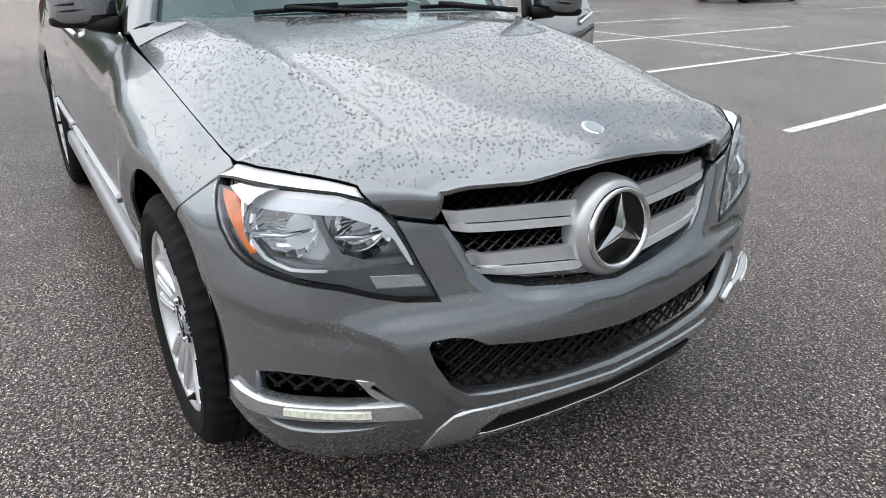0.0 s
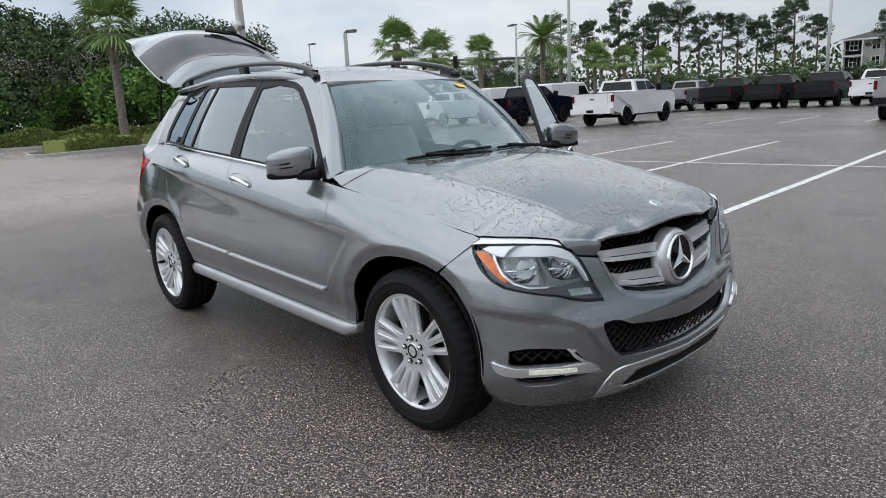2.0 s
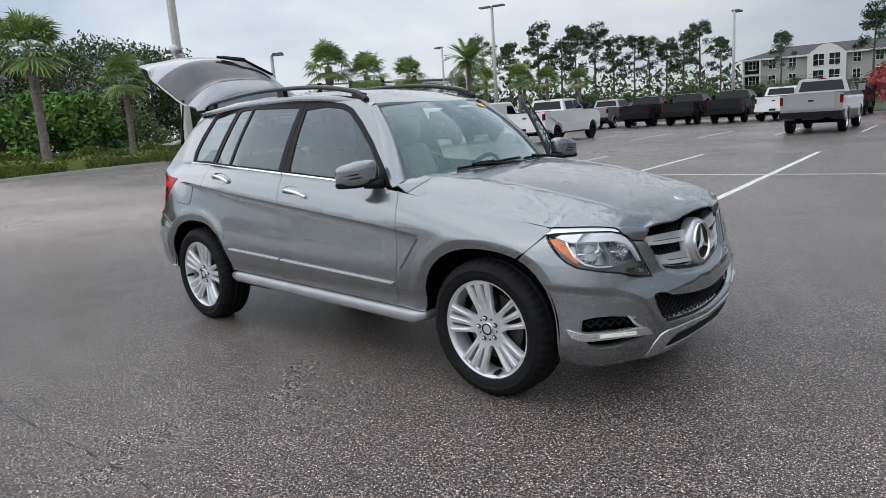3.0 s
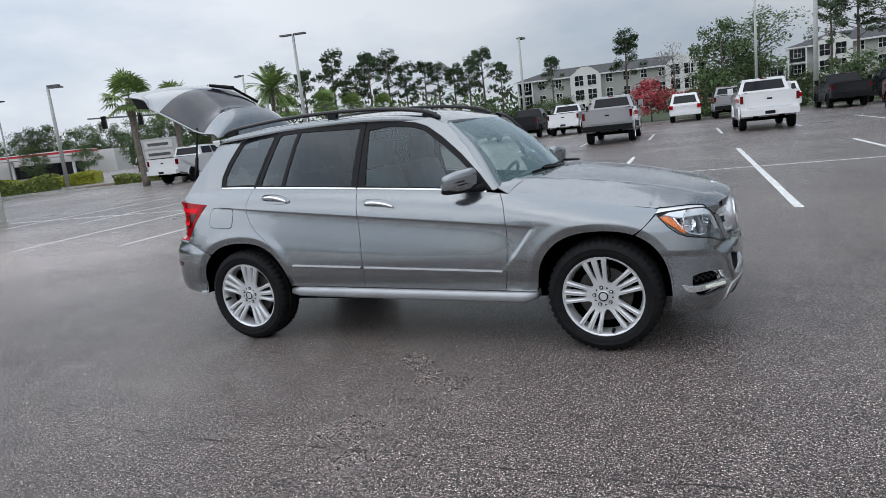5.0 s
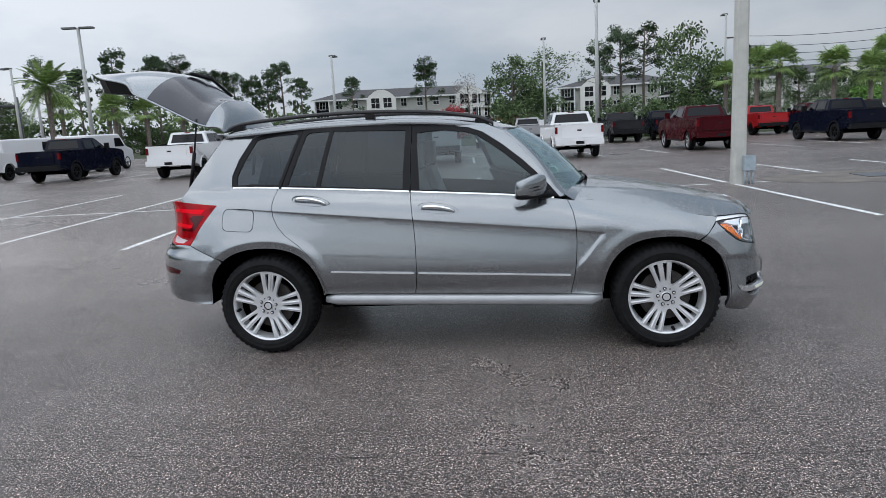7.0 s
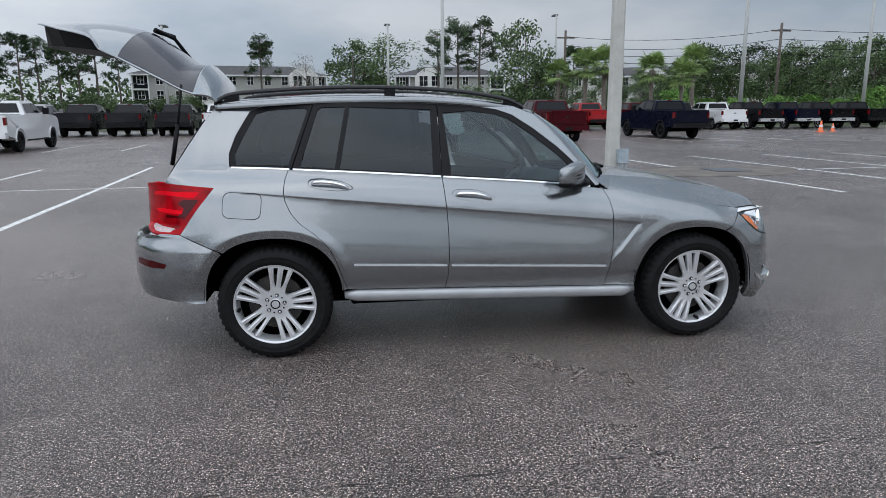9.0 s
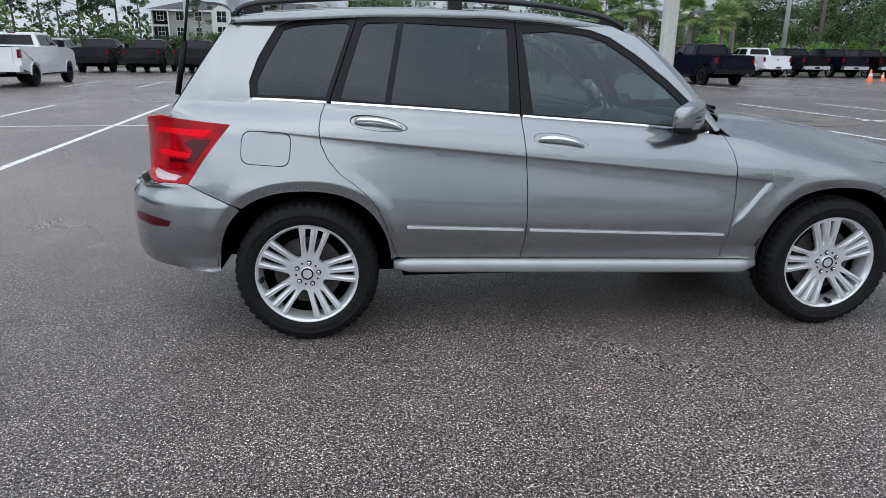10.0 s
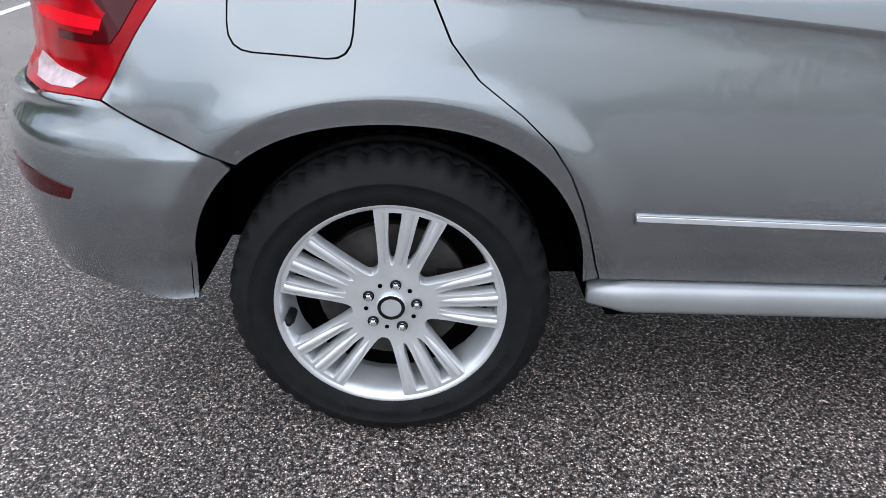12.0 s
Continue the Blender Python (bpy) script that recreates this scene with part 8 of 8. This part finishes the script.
def hedge(name, pts, w, h, leaf, label, dens=240, size=0.07, seed=3):
    r2 = random.Random(seed)
    V, F = [], []
    for a, b in zip(pts, pts[1:]):
        a, b = Vector((*a, 0)), Vector((*b, 0))
        n = max(1, int((b - a).length * dens))
        sd = (b - a).normalized().cross(Vector((0, 0, 1)))
        for _ in range(n):
            q = r2.random()
            c = a.lerp(b, q)
            t = r2.random()
            hump = 0.85 + 0.15 * math.sin(q * (b - a).length * 1.9 + seed)
            if t < 0.45:
                p = c + sd * w * r2.uniform(-1, 1) + Vector((0, 0, h * hump * r2.uniform(0.9, 1.04)))
            else:
                p = c + sd * w * (1 if r2.random() < 0.5 else -1) * r2.uniform(0.9, 1.05) + Vector((0, 0, h * hump * r2.uniform(0.02, 1.0)))
            u = Vector((r2.gauss(0, 1), r2.gauss(0, 1), r2.gauss(0, 1))).normalized()
            v = u.orthogonal().normalized()
            s = size * r2.uniform(0.7, 1.5)
            k = len(V)
            V += [p - u * s, p + v * s * 0.5, p + u * s, p - v * s * 0.5]
            F.append((k, k + 1, k + 2, k + 3))
        # dark core
        k = len(V)
        for e in (a, b):
            for o, z in ((-0.85, 0.0), (-0.85, 0.82), (0.85, 0.82), (0.85, 0.0)):
                V.append(e + sd * w * o + Vector((0, 0, h * 0.95 * z)))
        F += [(k, k + 1, k + 5, k + 4), (k + 1, k + 2, k + 6, k + 5), (k + 2, k + 3, k + 7, k + 6), (k, k + 1, k + 2, k + 3), (k + 4, k + 5, k + 6, k + 7)]
    return tagged(mesh_object(name, V, F, leaf), label, "hedge")


hedge("hedge", [(-43.6, -18), (-43.8, 4), (-43.4, 12), (-42.0, 20), (-40, 26)], 0.7, 1.15, M_LEAF_HEDGE, "long clipped green hedge along the lot edge", 420, 0.09, 3)
hedge("low_hedge", [(-31.0, 4.9), (-32.4, 8.6)], 0.9, 0.80, M_LEAF_HEDGE, "low rounded olive green shrubs on a kerbed island", 700, 0.06, 5)
hedge("low_hedge", [(-32.9, 9.8), (-34.0, 15.5)], 0.8, 0.74, M_LEAF_HEDGE, "low rounded olive green shrubs on a kerbed island", 600, 0.06, 6)
hedge("yellow_hedge", [(-53.5, 30.6), (-46.6, 34.6)], 0.9, 1.0, M_LEAF_YELLOW, "yellow green shrub hedge beside the road", 600, 0.10, 7)
hedge("low_hedge", [(-34.4, 26.2), (-31.8, 27.6)], 1.0, 0.7, M_LEAF_HEDGE, "dark green low shrubs under a palm", 500, 0.08, 8)


def flat_patch(name, pts, z, material, label, category):
    bm = bmesh.new()
    bm.faces.new([bm.verts.new((x, y, z)) for x, y in pts])
    return tagged(part(name, bm, material), label, category, kind="structure")


def kerb(pts, label="pale concrete kerb round a planted island"):
    bm = bmesh.new()
    rows = []
    P = [Vector((*p, 0)) for p in pts]
    for i, p in enumerate(P):
        d = (P[min(i + 1, len(P) - 1)] - P[max(i - 1, 0)]).normalized()
        s = d.cross(Vector((0, 0, 1)))
        rows.append([bm.verts.new(p + s * a + Vector((0, 0, z))) for a, z in ((-0.09, 0), (-0.075, 0.14), (0.075, 0.15), (0.09, 0))])
    for a, b in zip(rows, rows[1:]):
        for k in range(3):
            bm.faces.new((a[k], a[k + 1], b[k + 1], b[k]))
    return tagged(part("kerb", bm, M_CONC), label, "kerb", kind="structure")


island = catmull([(-29.0, 4.2), (-30.2, 3.7), (-32.5, 4.4), (-34.5, 7.0), (-36.5, 11.0), (-38.5, 16.5), (-36.5, 18.5), (-34.0, 16.8), (-32.3, 12.0), (-30.8, 8.0)], 6, closed=True)
flat_patch("island_mulch", island, 0.08, M_MULCH, "brown mulch bed on a kerbed island", "planting bed")
kerb(island + [island[0]])
kerb([(-42.6, -18), (-42.7, 4), (-42.3, 12), (-41, 20), (-38.5, 27)])
flat_patch("verge", [(-42.7, -60), (-42.8, 4), (-42.4, 12), (-41.1, 20), (-38.6, 27), (-60, 30), (-90, -60)], 0.09, M_GRASS, "mown grass verge below the woods", "grass")
isl2 = catmull([(-40.0, 24.0), (-31.0, 24.8), (-29.6, 26.2), (-31.5, 28.6), (-39, 29.0)], 6, closed=True)
flat_patch("island_mulch", isl2, 0.08, M_MULCH, "brown mulch bed on a kerbed island", "planting bed")
kerb(isl2 + [isl2[0]])
flat_patch("verge", [(-20, 50), (60, 48), (140, 20), (200, 60), (60, 170), (-60, 170), (-75, 70), (-30, 60)], 0.012, M_GRASS, "mown grass beyond the car park", "grass")
patch = catmull([tuple((lot(2.35, 0.9))[:2]), tuple((lot(2.9, 1.55))[:2]), tuple((lot(3.7, 1.4))[:2]), tuple((lot(4.0, 0.6))[:2]), tuple((lot(3.6, -0.9))[:2]), tuple((lot(2.9, -1.1))[:2]), tuple((lot(2.4, -0.5))[:2])], 6, closed=True)
flat_patch("worn_patch", patch, 0.006, M_PATCH, "sandy worn patch of pavement around a drain", "pavement")
bm = bmesh.new()
add_box(bm, -0.45, 0.45, -0.45, 0.45, 0.007, 0.02, Matrix.Translation(lot(3.25, 0.35)))
grate = tagged(part("drain_grate", bm, M_STEEL, bevel=0.004), "rusty dark steel drain grate in the pavement", "drain")


# ---------------- buildings ----------------
def facade_window(parent, m, x, z, w, h):
    def fr(bm):
        for a, b, c, d in ((-w / 2 - 0.08, -w / 2, -0.08, h + 0.08), (w / 2, w / 2 + 0.08, -0.08, h + 0.08), (-w / 2, w / 2, -0.08, 0), (-w / 2, w / 2, h, h + 0.08), (-w / 2, w / 2, h / 2 - 0.03, h / 2 + 0.03), (-0.03, 0.03, 0, h / 2 - 0.03), (-0.03, 0.03, h / 2 + 0.03, h)):
            add_box(bm, a, b, -0.06, 0.06, c, d)
    f = cached(("fr", w, h), "window", fr, M_WHITETRIM, parent)
    f.matrix_basis = pose(x, -0.04, z)
    p = cached(("pn", w, h), "pane", lambda bm: add_box(bm, -w / 2, w / 2, -0.02, 0.02, 0, h) and None, M_WINDOW, f)
    return f


def apartment(x, y, turn, length, storeys, wall_mat, label, gables=(), depth=14.0, bays=None):
    t = tagged(group_empty("apartment_building", x, y, 0, turn), label, "building", group="apartment buildings")
    H = 2.7 * storeys
    box("wall", 0, length, 0, depth, 0, H, wall_mat, t)
    bm = bmesh.new()
    e = 0.7
    lo = [(-e, -e, H), (length + e, -e, H), (length + e, depth + e, H), (-e, depth + e, H)]
    hi = [(depth * 0.45, depth / 2, H + 2.1), (length - depth * 0.45, depth / 2, H + 2.1)]
    v = [bm.verts.new(p) for p in lo + hi]
    for f in ((0, 1, 5, 4), (1, 2, 5), (2, 3, 4, 5), (3, 0, 4), (3, 2, 1, 0)):
        bm.faces.new([v[i] for i in f])
    part("roof", bm, M_ROOF, t)
    box("fascia", -e, length + e, -e - 0.06, -e, H - 0.25, H + 0.02, M_WHITETRIM, t)
    n = int(length / 3.1)
    for s in range(storeys):
        for k in range(n):
            xx = (k + 0.5) * length / n
            if any(abs(xx - g) < 2.6 for g in gables):
                continue
            facade_window(t, None, xx, 2.7 * s + 0.9, 1.1, 1.5)
    for g in gables:
        bm = bmesh.new()
        top = [(g - 2.9, 0), (g - 2.9, H - 0.2), (g - 2.3, H + 0.5), (g - 1.9, H + 0.6), (g - 1.5, H + 1.1), (g - 0.6, H + 1.5), (g + 0.6, H + 1.5), (g + 1.5, H + 1.1), (g + 1.9, H + 0.6), (g + 2.3, H + 0.5), (g + 2.9, H - 0.2), (g + 2.9, 0)]
        extrude_poly(bm, top, -0.9, 0.4)
        bay = part("gable_bay", bm, M_STUCCO_W, t, "white stucco gable with curved parapet")
        for s in range(storeys):
            for dx in (-1.2, 1.2):
                w = facade_window(bay, None, g + dx, 2.7 * s + 0.7, 1.6, 1.9)
                w.matrix_basis = pose(g + dx, -0.93, 2.7 * s + 0.7)
    # open balconies at both ends
    for xx in (1.6, length - 1.6):
        for s in range(storeys):
            b = box("balcony", xx - 1.5, xx + 1.5, -1.5, 0.0, 2.7 * s + 2.55 if s < storeys - 1 else 2.7 * s + 2.5, 2.7 * s + 2.68, M_WHITETRIM, t)
            for px in (-1.4, 1.4):
                box("balcony_post", xx + px - 0.1, xx + px + 0.1, -1.45, -1.25, 2.7 * s + (0.0 if s == 0 else -0.02), 2.7 * s + 2.55, M_WHITETRIM, b)
            box("balcony_rail", xx - 1.4, xx + 1.4, -1.46, -1.4, 2.7 * s + 0.9, 2.7 * s + 1.0, M_STEEL, b)
            box("balcony_opening", xx - 1.2, xx + 1.2, -0.02, 0.02, 2.7 * s + 0.2, 2.7 * s + 2.4, M_WINDOW, b)
    return t


apartment(-39.5, 128.0, 10.6, 35.5, 3, M_STUCCO_B, "three storey beige apartment block with dark roof", gables=(13.3, 31.0))
apartment(-3.0, 133.0, 0, 11.5, 2, M_STUCCO_B, "low beige apartment wing with dark roof")
apartment(8.8, 133.5, -7, 22.0, 3, M_STUCCO_B, "three storey beige apartment block with curved white gable", gables=(7.0,))
apartment(44.0, 140.0, -28, 52.0, 3, M_STUCCO_W, "three storey pale apartment block behind trees", gables=(20.0,))

# filling station across the road
gs = tagged(group_empty("filling_station", -122.0, 66.0, 0, 33), "filling station with red and white canopy", "building")
box("canopy", 0, 22, 0, 9, 3.6, 4.5, M_WHITETRIM, gs)
box("canopy_band", -0.05, 22.05, -0.05, 9.05, 4.0, 4.35, M_SIGNRED, gs)
for xx in (2, 10, 20):
    box("canopy_post", xx - 0.2, xx + 0.2, 1.5, 1.9, 0, 3.6, M_WHITETRIM, gs)
box("shop", 3, 24, 12, 22, 0, 4.2, M_STUCCO_W, gs)
box("shop_front", 5, 18, 11.9, 12.0, 0.3, 2.6, M_WINDOW, gs)

# road sign monument with plain bars in place of its lettering
sg = tagged(group_empty("sign_monument", -36.2, 31.6, 0, 35), "grey sign monument with unreadable lettering", "sign")
box("sign_body", -1.25, 1.25, -0.25, 0.25, 0, 2.85, M_SIGN, sg, bevel=0.05)
for k, (z, w) in enumerate(((2.42, 0.7), (1.72, 0.75), (1.02, 0.8))):
    pn = box("sign_panel", -0.95, 0.95, -0.28, -0.25, z - 0.28, z + 0.28, M_STUCCO_W, sg)
    box("letter_bar", -w, w, -0.295, -0.285, z - 0.1, z + 0.1, M_STEEL, pn)


# traffic cones
def cone(x, y, lean=0.0, s=1.0):
    t = tagged(group_empty("traffic_cone", x, y), "orange traffic cone on the asphalt", "traffic cone", group="traffic cones")
    bm = bmesh.new()
    rg = lathe(bm, [(0.17 * s, 0.04), (0.03 * s, 0.72 * s)], 16, pose(0, 0, 0, lean))
    cap(bm, rg[-1])
    body = part("cone", bm, M_CONE, t, smooth=True)
    box("cone_base", -0.2 * s, 0.2 * s, -0.2 * s, 0.2 * s, 0, 0.045, M_CONE, t, bevel=0.01)
    bm = bmesh.new()
    lathe(bm, [(0.118 * s, 0.32 * s), (0.09 * s, 0.46 * s)], 16, pose(0, 0, 0, lean))
    part("reflective_band", bm, M_WHITETRIM, body, smooth=True)
    return t


cone(28.6, 34.4, 0, 1.0)
cone(30.2, 35.4, 0, 0.75)
